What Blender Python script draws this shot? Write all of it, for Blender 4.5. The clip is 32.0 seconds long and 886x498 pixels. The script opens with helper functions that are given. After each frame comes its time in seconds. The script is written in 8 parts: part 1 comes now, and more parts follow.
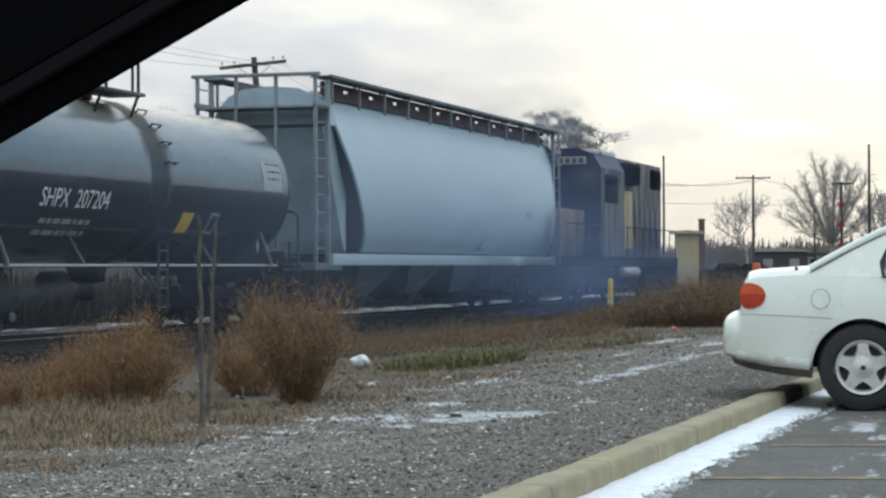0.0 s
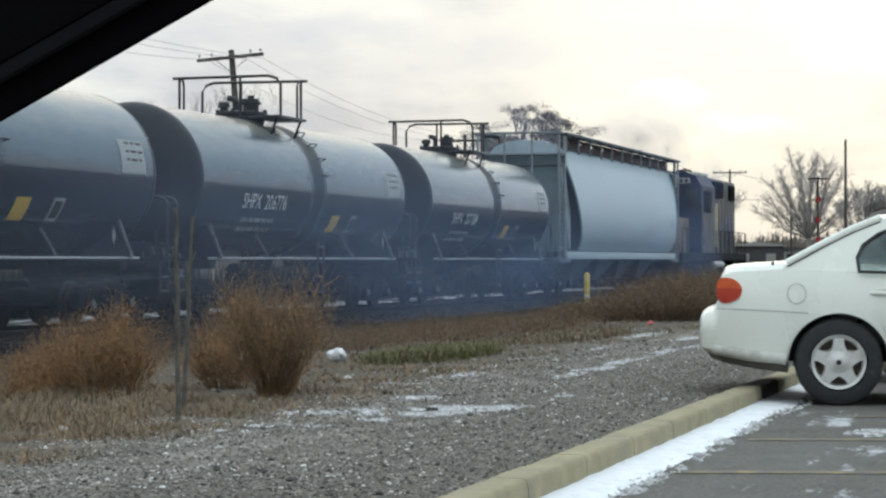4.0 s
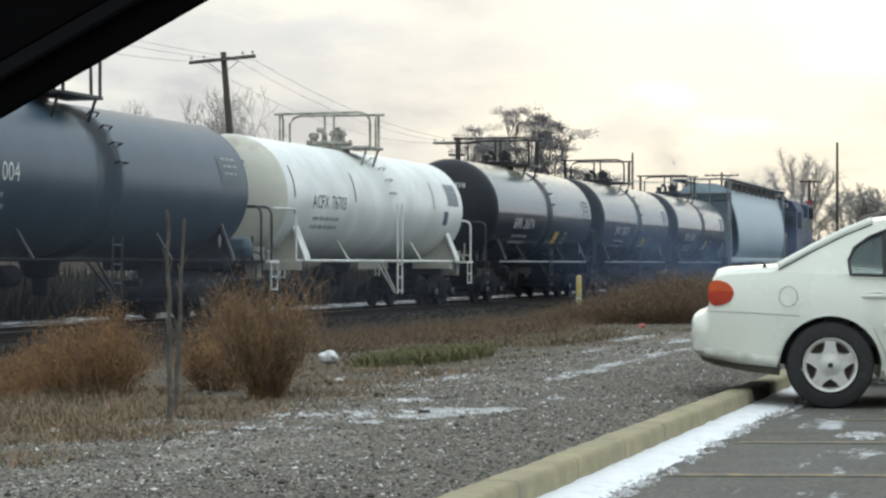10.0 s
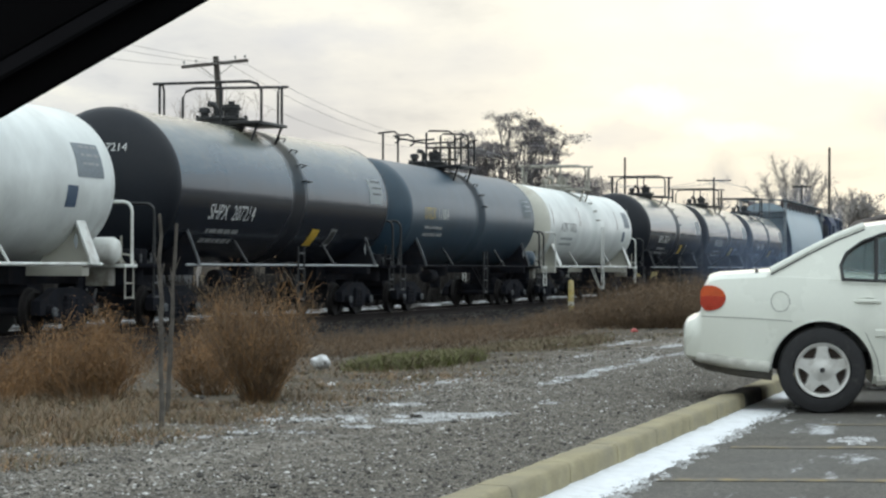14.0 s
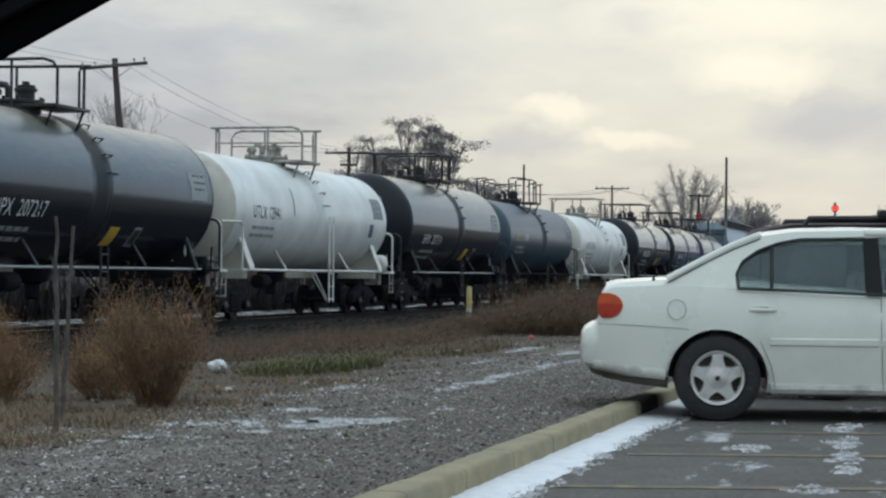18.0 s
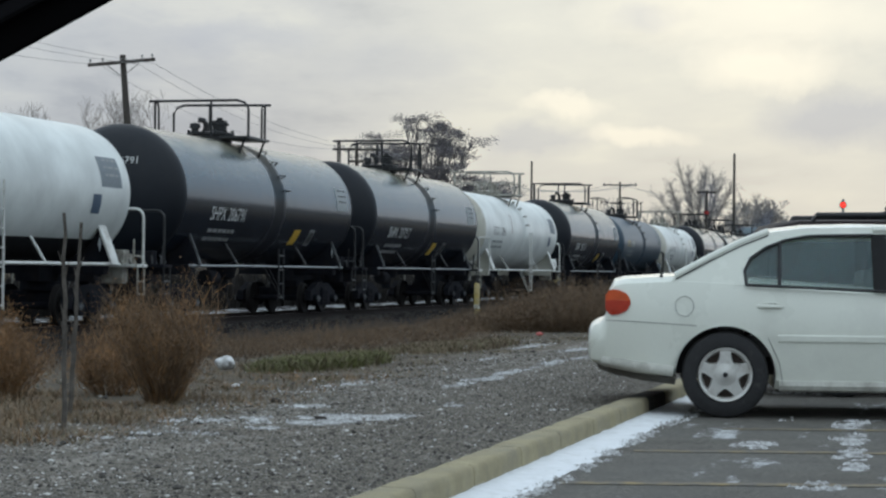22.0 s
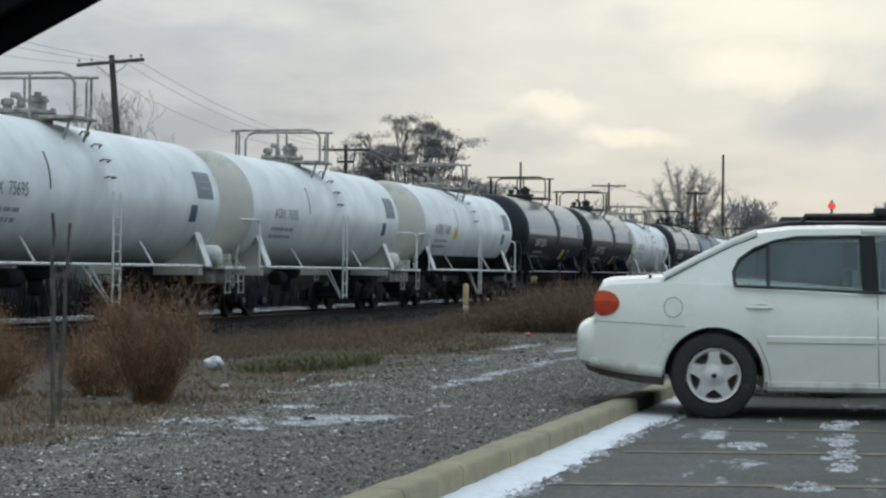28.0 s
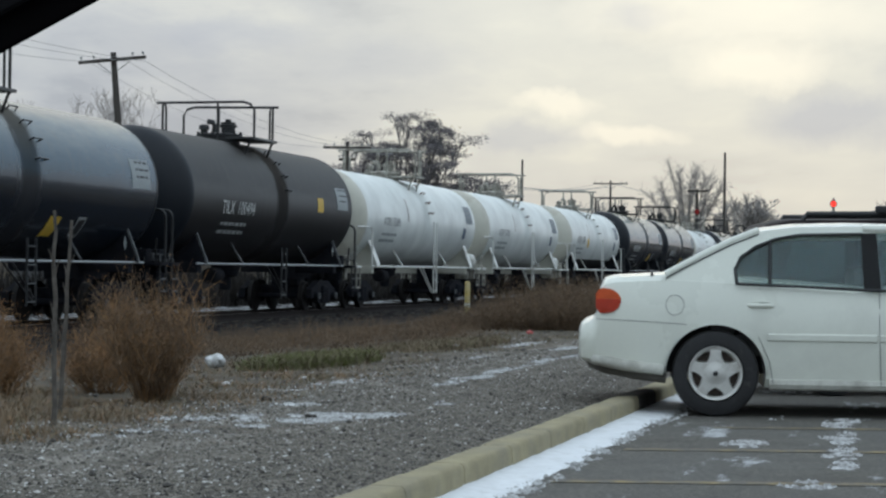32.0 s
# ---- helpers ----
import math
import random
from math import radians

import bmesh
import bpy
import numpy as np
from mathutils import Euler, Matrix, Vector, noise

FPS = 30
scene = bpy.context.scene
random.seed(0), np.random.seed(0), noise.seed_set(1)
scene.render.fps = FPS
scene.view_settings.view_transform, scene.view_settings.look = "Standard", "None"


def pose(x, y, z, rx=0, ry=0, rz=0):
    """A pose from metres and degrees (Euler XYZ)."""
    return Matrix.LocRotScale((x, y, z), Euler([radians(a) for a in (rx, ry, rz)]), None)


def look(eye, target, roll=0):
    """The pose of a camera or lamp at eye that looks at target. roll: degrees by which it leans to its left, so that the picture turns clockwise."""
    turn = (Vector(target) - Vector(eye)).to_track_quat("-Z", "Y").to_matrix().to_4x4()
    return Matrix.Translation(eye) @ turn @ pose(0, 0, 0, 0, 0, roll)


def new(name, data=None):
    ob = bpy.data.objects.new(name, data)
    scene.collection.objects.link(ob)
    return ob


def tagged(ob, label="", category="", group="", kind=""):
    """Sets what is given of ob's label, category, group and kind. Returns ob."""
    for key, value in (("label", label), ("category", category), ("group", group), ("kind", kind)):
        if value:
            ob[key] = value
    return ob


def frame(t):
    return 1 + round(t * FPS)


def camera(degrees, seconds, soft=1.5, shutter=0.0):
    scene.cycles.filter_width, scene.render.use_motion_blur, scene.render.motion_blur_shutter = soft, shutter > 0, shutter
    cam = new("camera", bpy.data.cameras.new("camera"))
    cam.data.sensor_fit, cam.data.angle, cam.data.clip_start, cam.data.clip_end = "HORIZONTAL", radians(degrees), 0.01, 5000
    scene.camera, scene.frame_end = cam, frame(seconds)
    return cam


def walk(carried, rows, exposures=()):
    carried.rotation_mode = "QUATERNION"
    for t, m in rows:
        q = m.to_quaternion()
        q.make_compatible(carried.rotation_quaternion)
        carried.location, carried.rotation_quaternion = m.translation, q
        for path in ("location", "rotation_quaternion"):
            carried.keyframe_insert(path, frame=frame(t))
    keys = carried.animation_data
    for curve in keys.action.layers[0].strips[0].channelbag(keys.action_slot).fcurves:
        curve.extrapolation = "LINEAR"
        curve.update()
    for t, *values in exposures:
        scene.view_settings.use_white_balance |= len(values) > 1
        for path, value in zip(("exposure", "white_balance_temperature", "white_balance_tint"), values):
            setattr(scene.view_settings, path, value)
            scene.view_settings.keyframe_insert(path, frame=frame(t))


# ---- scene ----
# The place is laid out along a straight railway: u runs along the track, v runs across it, away from the parking lot.
PHI = radians(15.8)
EYE = 1.08
cam = camera(22.74, 32.0, soft=2.4)


def at(u, v, z=0.0):
    return Vector((u * math.sin(PHI) - v * math.cos(PHI), u * math.cos(PHI) + v * math.sin(PHI), z))


def along(u, v, z=0.0, turn=0.0):
    p = at(u, v, z)
    return pose(p.x, p.y, p.z, 0, 0, 74.2 + turn)


# seconds, yaw, pitch, roll of the hand-held camera on its seat
TURNS = [
    (0, 0.881, 0.489, 0.253), (0.5, 0.668, 0.450, 0.161), (1, 0.243, 0.350, 0.146), (1.5, 0.303, 0.379, 0.031),
    (2, 0.410, 0.355, -0.071), (2.5, 0.325, 0.361, 0.179), (3, 0.301, 0.319, 0.193), (3.5, 0.309, 0.323, 0.093),
    (5.5, 0.233, 0.308, 0.066), (6, 0.203, 0.321, 0.069), (6.5, 0.174, 0.299, 0.076), (7, 0.239, 0.258, -0.069),
    (7.5, 0.140, 0.335, 0.046), (8, 0.107, 0.329, 0.059), (8.5, 0.109, 0.359, -0.002), (9, 0.131, 0.367, 0.050),
    (9.5, 0.106, 0.346, 0.125), (10, 0.068, 0.382, -0.005), (10.5, 0.019, 0.393, 0.102), (11, 0.040, 0.403, 0.006),
    (11.5, 0.064, 0.359, -0.013), (12, 0.113, 0.333, -0.044), (12.5, 0.067, 0.414, -0.053), (13, -0.000, 0.404, -0.000),
    (13.5, -0.091, 0.492, 0.077), (14, -0.132, 0.503, -0.076), (14.5, -0.130, 0.554, -0.061), (14.6, -0.252, 0.579, -0.050),
    (14.7, -0.862, 0.705, 0.005), (14.8, -1.643, 0.866, 0.076), (14.9, -2.277, 0.997, 0.133), (15, -2.570, 1.057, 0.160),
    (15.5, -2.729, 0.946, 0.075), (17.5, -2.686, 0.630, -0.350), (18, -2.774, 0.667, -0.595), (18.5, -2.725, 0.659, -0.653),
    (19, -2.712, 0.667, -0.641), (19.5, -2.617, 0.639, -0.691), (20, -2.630, 0.648, -0.641), (20.5, -2.642, 0.604, -0.577),
    (21, -2.661, 0.631, -0.581), (21.5, -2.691, 0.547, -0.551), (22, -2.573, 0.574, -0.616), (22.5, -2.610, 0.624, -0.593),
    (23, -2.681, 0.598, -0.610), (23.5, -2.886, 0.428, -0.613), (24, -2.800, 0.431, -0.623), (24.5, -2.770, 0.491, -0.640),
    (26.5, -2.719, 0.522, -0.792), (27, -2.749, 0.573, -0.823), (27.5, -2.807, 0.617, -0.737), (28, -2.861, 0.594, -0.677),
    (28.5, -2.884, 0.596, -0.667), (29, -2.858, 0.550, -0.691), (29.5, -2.813, 0.529, -0.705), (30, -2.866, 0.587, -0.782),
    (30.5, -2.900, 0.579, -0.686), (31, -2.991, 0.582, -0.609), (31.5, -2.938, 0.569, -0.628), (32, -2.819, 0.533, -0.709)
]
walk(cam, [(t, pose(0, 0, EYE, 90 + p, r, y)) for t, y, p, r in TURNS],
     exposures=[(0.0, 0.0, 6500, 10), (3.0, 0.0, 6600, 10), (6.0, 0.03, 6850, 10), (9.0, 0.03, 6950, 10), (14.5, 0.0, 6900, 10), (15.0, -0.06, 6600, 10), (15.5, -0.27, 6450, 10), (17.5, -0.49, 6380, 10), (32.0, -0.49, 6330, 10)])

# ---- light: thin overcast, the low sun behind cloud ----
SUN_BEARING, SUN_HEIGHT = radians(11.0), radians(8.0)
SUN_DIR = Vector((math.sin(SUN_BEARING) * math.cos(SUN_HEIGHT), math.cos(SUN_BEARING) * math.cos(SUN_HEIGHT), math.sin(SUN_HEIGHT)))
sun = new("sun", bpy.data.lights.new("sun", "SUN"))
sun.data.energy, sun.data.angle, sun.data.color = 0.5, radians(75), (1.0, 0.93, 0.84)
sun.matrix_world = look(SUN_DIR * 60, (0, 0, 0))


class Nodes:
    """Short forms for building a node tree."""

    def __init__(self, tree):
        self.tree = tree
        tree.nodes.clear()

    def add(self, kind, inputs=None, **props):
        n = self.tree.nodes.new(kind)
        if "operation" in props:
            n.operation = props["operation"]
        if "use_clamp" in props:
            n.use_clamp = props["use_clamp"]
        if "blend_type" in props:
            n.blend_type = props["blend_type"]
        for k, v in (inputs or {}).items():
            if isinstance(v, bpy.types.NodeSocket):
                self.tree.links.new(v, n.inputs[k])
            else:
                n.inputs[k].default_value = v
        return n

    def math(self, op, a, b=0.0, clamp=False):
        return self.add("ShaderNodeMath", {0: a, 1: b}, operation=op, use_clamp=clamp).outputs[0]

    def mix(self, fac, a, b, mode="MIX"):
        n = self.add("ShaderNodeMixRGB", {"Fac": fac, "Color1": a, "Color2": b}, blend_type=mode)
        return n.outputs[0]

    def noise(self, vec, scale, detail=4.0, rough=0.55):
        ins = {"Scale": scale, "Detail": detail, "Roughness": rough}
        if vec is not None:
            ins["Vector"] = vec
        return self.add("ShaderNodeTexNoise", ins).outputs["Fac"]

    def ramp(self, fac, *stops):
        n = self.add("ShaderNodeValToRGB", {"Fac": fac})
        e = n.color_ramp.elements
        while len(e) < len(stops):
            e.new(0.5)
        for s, (p, c) in zip(e, stops):
            s.position = p
            s.color = (c, c, c, 1) if isinstance(c, (int, float)) else (*c, 1)
        return n.outputs[0]


GREY_BANK, CREAM_BANK = (0.66, 0.70, 0.76, 1), (1.50, 1.40, 1.13, 1)
CLOUDS = [(5.0, 3.5, 2.4, 0.55, GREY_BANK, 0.55), (13.0, 4.0, 2.8, 0.95, GREY_BANK, 0.75), (8.1, 6.6, 1.3, 0.45, GREY_BANK, 0.6), (-3.0, 6.0, 2.6, 0.6, GREY_BANK, 0.45), (1.5, 5.3, 3.0, 0.8, GREY_BANK, 0.3),
          (15.5, 5.2, 2.0, 0.9, GREY_BANK, 0.5), (5.8, 4.35, 1.5, 0.34, CREAM_BANK, 0.6), (7.5, 3.6, 1.5, 0.34, CREAM_BANK, 0.65), (10.8, 5.3, 2.2, 0.8, CREAM_BANK, 0.6), (10.5, 6.6, 5.0, 1.2, CREAM_BANK, 0.42)]


def make_world():
    w = bpy.data.worlds.new("overcast")
    scene.world = w
    w.use_nodes = True
    N = Nodes(w.node_tree)
    d = N.add("ShaderNodeTexCoord").outputs["Generated"]
    sky = N.add("ShaderNodeTexSky")
    sky.sky_type, sky.sun_disc, sky.sun_elevation, sky.sun_rotation = "NISHITA", False, SUN_HEIGHT, SUN_BEARING
    sep = N.add("ShaderNodeSeparateXYZ", {0: d})
    x, y, z = sep.outputs
    up = N.math("MAXIMUM", z, 0.0)
    # clouds lie on a flat ceiling, so they flatten towards the horizon
    den = N.math("ADD", up, 0.11)
    flat = N.add("ShaderNodeCombineXYZ", {0: N.math("DIVIDE", x, den), 1: N.math("DIVIDE", y, den), 2: 0.0}).outputs[0]
    warp = N.add("ShaderNodeMapping", {"Vector": flat, "Scale": (1.0, 0.55, 1.0), "Location": (0.35, 1.7, 0)}).outputs[0]
    big = N.noise(warp, 1.15, 5.0, 0.5)
    small = N.noise(warp, 3.4, 7.0, 0.6)
    cloud = N.math("ADD", N.math("MULTIPLY", big, 0.65), N.math("MULTIPLY", small, 0.35))
    shade = N.ramp(cloud, (0.40, (0.57, 0.605, 0.65)), (0.46, (0.69, 0.72, 0.745)), (0.52, (0.755, 0.78, 0.785)), (0.585, (0.875, 0.89, 0.845)))
    # nearer the veiled sun the cloud is thin and cream coloured
    dot = N.add("ShaderNodeVectorMath", {0: d, 1: tuple(SUN_DIR)}, operation="DOT_PRODUCT").outputs["Value"]
    near = N.ramp(dot, (0.968, 0.0), (0.984, 0.42), (0.994, 0.85), (1.0, 0.95))
    glow = N.mix(1.0, N.mix(0.45, shade, (0.86, 0.86, 0.86, 1)), (1.37, 1.325, 1.14, 1), "MULTIPLY")
    warm = N.mix(near, shade, glow)
    # single banks of cloud low in the west: bearing, height, half width, half height (degrees), strength
    wob = N.math("SUBTRACT", N.noise(d, 38.0, 4.0, 0.6), 0.5)
    wob2 = N.math("SUBTRACT", N.noise(d, 21.0, 4.0, 0.6), 0.5)
    az = N.math("ADD", N.math("MULTIPLY", N.math("ARCTAN2", x, y), 57.3), N.math("MULTIPLY", wob2, 2.6))
    el = N.math("ADD", N.math("MULTIPLY", z, 57.3), N.math("MULTIPLY", wob, 1.1))
    for b0, h0, w0, t0, tone, k in CLOUDS:
        p = N.math("DIVIDE", N.math("SUBTRACT", az, b0), w0)
        q = N.math("DIVIDE", N.math("SUBTRACT", el, h0), t0)
        r = N.math("SQRT", N.math("ADD", N.math("MULTIPLY", p, p), N.math("MULTIPLY", q, q)))
        warm = N.mix(N.math("MULTIPLY", N.ramp(r, (0.35, 1.0), (1.0, 0.0)), k), warm, tone)
    low = N.ramp(up, (0.0, 1.0), (0.11, 0.0))
    warm = N.mix(N.math("MULTIPLY", N.math("MULTIPLY", low, N.ramp(dot, (0.93, 0.03), (0.985, 1.0))), 0.42), warm, (0.91, 0.85, 0.73, 1))
    # an overcast sky is about three times brighter overhead than at the horizon
    lift = N.math("ADD", 0.97, N.math("MULTIPLY", up, 1.25))
    away = N.ramp(dot, (0.80, 1.0), (0.965, 0.0))
    cool = N.mix(away, warm, N.mix(1.0, warm, (0.88, 0.99, 1.07, 1), "MULTIPLY"))
    # a break in the cloud to the south-west lets blue sky through
    gap = N.add("ShaderNodeVectorMath", {0: d, 1: (0.649, 0.721, 0.242)}, operation="DOT_PRODUCT").outputs["Value"]
    gap = N.math("ADD", gap, N.math("MULTIPLY", wob2, 0.10))
    high = N.add("ShaderNodeVectorMath", {0: d, 1: (0.3125, 0.8584, 0.4067)}, operation="DOT_PRODUCT").outputs["Value"]
    clear = N.math("MAXIMUM", N.ramp(gap, (0.905, 0.0), (0.955, 0.9)), N.ramp(N.math("ADD", high, N.math("MULTIPLY", wob2, 0.02)), (0.962, 0.0), (0.985, 0.92)))
    cool = N.mix(clear, cool, (0.42, 0.60, 0.78, 1))
    cover = N.add("ShaderNodeVectorMath", {0: cool, "Scale": lift}, operation="SCALE").outputs[0]
    haze = N.add("ShaderNodeVectorMath", {0: sky.outputs[0], "Scale": 0.05}, operation="SCALE").outputs[0]
    col = N.mix(0.975, haze, cover)
    bg = N.add("ShaderNodeBackground", {"Color": col, "Strength": 1.0})
    out = N.add("ShaderNodeOutputWorld", {"Surface": bg.outputs[0]})


make_world()


# ---- materials ----
def material(name, colour, rough=0.6, metal=0.0, vary=0.25, scale=3.0, fine=40.0, bump=0.0, spec=0.5, dirt=None, dirt_amount=0.0, coat=0.0, streak=(1, 1, 1), emit=0.0, rnd=0.0):
    m = bpy.data.materials.new(name)
    m.use_nodes = True
    N = Nodes(m.node_tree)
    co = N.add("ShaderNodeTexCoord").outputs["Object"]
    co = N.add("ShaderNodeMapping", {"Vector": co, "Scale": streak}).outputs[0]
    a = N.noise(co, scale, 5.0, 0.6)
    b = N.noise(co, fine, 3.0, 0.6)
    v = N.math("ADD", N.math("MULTIPLY", a, 0.65), N.math("MULTIPLY", b, 0.35))
    lo = tuple(c * (1 - vary) for c in colour)
    hi = tuple(min(1.0, c * (1 + vary)) for c in colour)
    col = N.ramp(v, (0.3, lo), (0.7, hi))
    if dirt:
        f = N.ramp(N.noise(co, scale * 0.7, 6.0, 0.65), (0.62 - 0.45 * dirt_amount, 0.0), (0.78 - 0.3 * dirt_amount, min(1.0, 0.35 + dirt_amount)))
        col = N.mix(f, col, (*dirt, 1))
    if rnd:
        r = N.add("ShaderNodeObjectInfo").outputs["Random"]
        col = N.mix(1.0, col, N.ramp(r, (0.0, 1 - rnd), (1.0, 1.0)), "MULTIPLY")
    ins = {"Base Color": col, "Metallic": metal, "Roughness": N.math("ADD", rough - 0.08, N.math("MULTIPLY", a, 0.16)), "Specular IOR Level": spec, "Coat Weight": coat, "Coat Roughness": 0.12}
    if emit:
        ins["Emission Color"], ins["Emission Strength"] = (*colour, 1), emit
    s = N.add("ShaderNodeBsdfPrincipled", ins)
    if bump:
        nb = N.add("ShaderNodeBump", {"Height": v, "Strength": bump, "Distance": 0.02})
        m.node_tree.links.new(nb.outputs[0], s.inputs["Normal"])
    N.add("ShaderNodeOutputMaterial", {"Surface": s.outputs[0]})
    return m


def tank_material(name, colour, dust_sky, rough, film_amount, stain, coat=0.0, lift=0.5, gloss=0.36, cap=None, chalk=0.22):
    """Painted tank shell: dusty upper half with sky sheen painted in, spill stains under the manway, faint plate seams.
    """
    m = bpy.data.materials.new(name)
    m.use_nodes = True
    N = Nodes(m.node_tree)
    co = N.add("ShaderNodeTexCoord").outputs["Object"]
    rnd = N.add("ShaderNodeObjectInfo").outputs["Random"]
    off = N.add("ShaderNodeCombineXYZ", {0: N.math("MULTIPLY", rnd, 40.0), 1: 0.0, 2: 0.0}).outputs[0]
    co2 = N.add("ShaderNodeVectorMath", {0: co, 1: off}, operation="ADD").outputs[0]
    x, y, z = N.add("ShaderNodeSeparateXYZ", {0: co}).outputs
    a = N.noise(co2, 0.8, 5.0, 0.6)
    runs = N.noise(N.add("ShaderNodeMapping", {"Vector": co2, "Scale": (5.0, 5.0, 0.35)}).outputs[0], 1.0, 4.0, 0.6)
    fine = N.noise(co2, 30.0, 3.0, 0.6)
    lo, hi = tuple(c * 0.8 for c in colour), tuple(min(1, c * 1.12) for c in colour)
    col = N.ramp(a, (0.3, lo), (0.7, hi))
    # dusty upper half, smeared along the shell: thin bluish lower film paints in reflected sky, crown thick and tan
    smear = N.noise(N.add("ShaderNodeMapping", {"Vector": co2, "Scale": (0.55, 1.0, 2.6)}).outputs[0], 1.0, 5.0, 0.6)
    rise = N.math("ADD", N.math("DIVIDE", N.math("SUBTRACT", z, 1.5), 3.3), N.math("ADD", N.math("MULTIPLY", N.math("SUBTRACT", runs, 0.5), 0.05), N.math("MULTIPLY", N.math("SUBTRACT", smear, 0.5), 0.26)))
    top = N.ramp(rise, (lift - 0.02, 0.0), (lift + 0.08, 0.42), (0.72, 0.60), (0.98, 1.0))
    film = N.mix(N.ramp(rise, (0.58, 0.0), (0.88, 1.0)), (*dust_sky, 1), (*(cap or dust_sky), 1))
    col = N.mix(N.math("MULTIPLY", N.math("MULTIPLY", top, film_amount), N.math("ADD", 0.72, N.math("ADD", N.math("MULTIPLY", rnd, 0.15), N.math("MULTIPLY", smear, 0.34)))), col, film)
    # dark band of old spills under the manway
    ax = N.math("ABSOLUTE", N.math("SUBTRACT", x, 0.15))
    band = N.ramp(N.math("ADD", ax, N.math("MULTIPLY", N.math("SUBTRACT", runs, 0.5), 0.9)), (0.30, 1.0), (0.62, 0.0))
    high = N.ramp(N.math("DIVIDE", N.math("SUBTRACT", z, 1.4), 3.2), (0.25, 0.25), (0.85, 1.0))
    col = N.mix(N.math("MULTIPLY", N.math("MULTIPLY", band, stain), high), col, (0.045, 0.036, 0.028, 1))
    drip = N.ramp(runs, (0.52, 0.0), (0.72, 0.34))
    col = N.mix(N.math("MULTIPLY", N.math("MULTIPLY", drip, stain), high), col, (0.10, 0.085, 0.065, 1))
    # rust seeping out low down
    seep = N.ramp(N.noise(N.add("ShaderNodeMapping", {"Vector": co2, "Scale": (1.6, 1.6, 0.8)}).outputs[0], 1.0, 6.0, 0.7), (0.58, 0.0), (0.70, 1.0))
    low = N.ramp(N.math("DIVIDE", N.math("SUBTRACT", z, 1.3), 1.2), (0.1, 1.0), (0.9, 0.0))
    ends = N.ramp(N.math("DIVIDE", N.math("ABSOLUTE", x), 8.0), (0.68, 0.30), (0.82, 0.85))
    col = N.mix(N.math("MULTIPLY", N.math("MULTIPLY", seep, low), ends), col, (0.16, 0.11, 0.07, 1))
    # soot low down over the trucks
    rg = N.math("ADD", rough, N.math("MULTIPLY", fine, 0.05))
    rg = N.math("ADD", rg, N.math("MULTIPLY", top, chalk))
    s = N.add("ShaderNodeBsdfPrincipled", {"Base Color": col, "Roughness": rg, "Specular IOR Level": 0.5, "Coat Weight": coat, "Coat Roughness": 0.05})
    m.node_tree.links.new(N.math("ADD", rg, N.math("MULTIPLY", band, 0.38)), s.inputs["Roughness"])
    m.node_tree.links.new(N.math("MULTIPLY", N.math("SUBTRACT", gloss, N.math("MULTIPLY", band, gloss * 0.7)), N.math("SUBTRACT", 1.0, N.math("MULTIPLY", top, 1.45 * chalk * min(1.0, film_amount + 0.1)))), s.inputs["Specular IOR Level"])
    hb = N.math("ADD", N.math("MULTIPLY", a, 0.6), N.math("MULTIPLY", fine, 0.1))
    nb = N.add("ShaderNodeBump", {"Height": hb, "Strength": 0.05, "Distance": 0.03})
    m.node_tree.links.new(nb.outputs[0], s.inputs["Normal"])
    N.add("ShaderNodeOutputMaterial", {"Surface": s.outputs[0]})
    return m


def glass_material(name, tint, rough=0.02):
    m = bpy.data.materials.new(name)
    m.use_nodes = True
    N = Nodes(m.node_tree)
    s = N.add("ShaderNodeBsdfPrincipled", {"Base Color": (*tint, 1), "Roughness": rough, "Transmission Weight": 1.0, "IOR": 1.05})
    g = N.add("ShaderNodeBsdfGlossy", {"Color": (0.9, 0.95, 1.0, 1), "Roughness": 0.03})
    f = N.add("ShaderNodeFresnel", {"IOR": 1.5}).outputs[0]
    mx = N.add("ShaderNodeMixShader", {0: f, 1: s.outputs[0], 2: g.outputs[0]})
    N.add("ShaderNodeOutputMaterial", {"Surface": mx.outputs[0]})
    return m


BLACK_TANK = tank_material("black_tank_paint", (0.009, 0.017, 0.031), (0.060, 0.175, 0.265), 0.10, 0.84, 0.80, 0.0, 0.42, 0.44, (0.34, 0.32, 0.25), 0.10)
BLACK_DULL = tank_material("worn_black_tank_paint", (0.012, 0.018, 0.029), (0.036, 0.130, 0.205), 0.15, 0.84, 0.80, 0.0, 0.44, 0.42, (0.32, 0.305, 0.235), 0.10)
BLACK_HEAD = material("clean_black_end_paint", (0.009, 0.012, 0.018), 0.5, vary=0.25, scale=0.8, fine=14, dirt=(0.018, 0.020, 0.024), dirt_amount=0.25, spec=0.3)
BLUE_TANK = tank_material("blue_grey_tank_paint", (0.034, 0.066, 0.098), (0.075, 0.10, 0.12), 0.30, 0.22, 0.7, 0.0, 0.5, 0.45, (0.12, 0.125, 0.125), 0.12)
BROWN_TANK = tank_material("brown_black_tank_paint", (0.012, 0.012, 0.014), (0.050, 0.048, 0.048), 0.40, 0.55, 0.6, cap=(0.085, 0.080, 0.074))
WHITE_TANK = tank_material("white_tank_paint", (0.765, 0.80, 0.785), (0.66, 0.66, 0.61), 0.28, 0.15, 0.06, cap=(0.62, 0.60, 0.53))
CREAM = material("cream_end_paint", (0.56, 0.55, 0.48), 0.5, vary=0.14, scale=1.2, dirt=(0.24, 0.17, 0.11), dirt_amount=0.25)
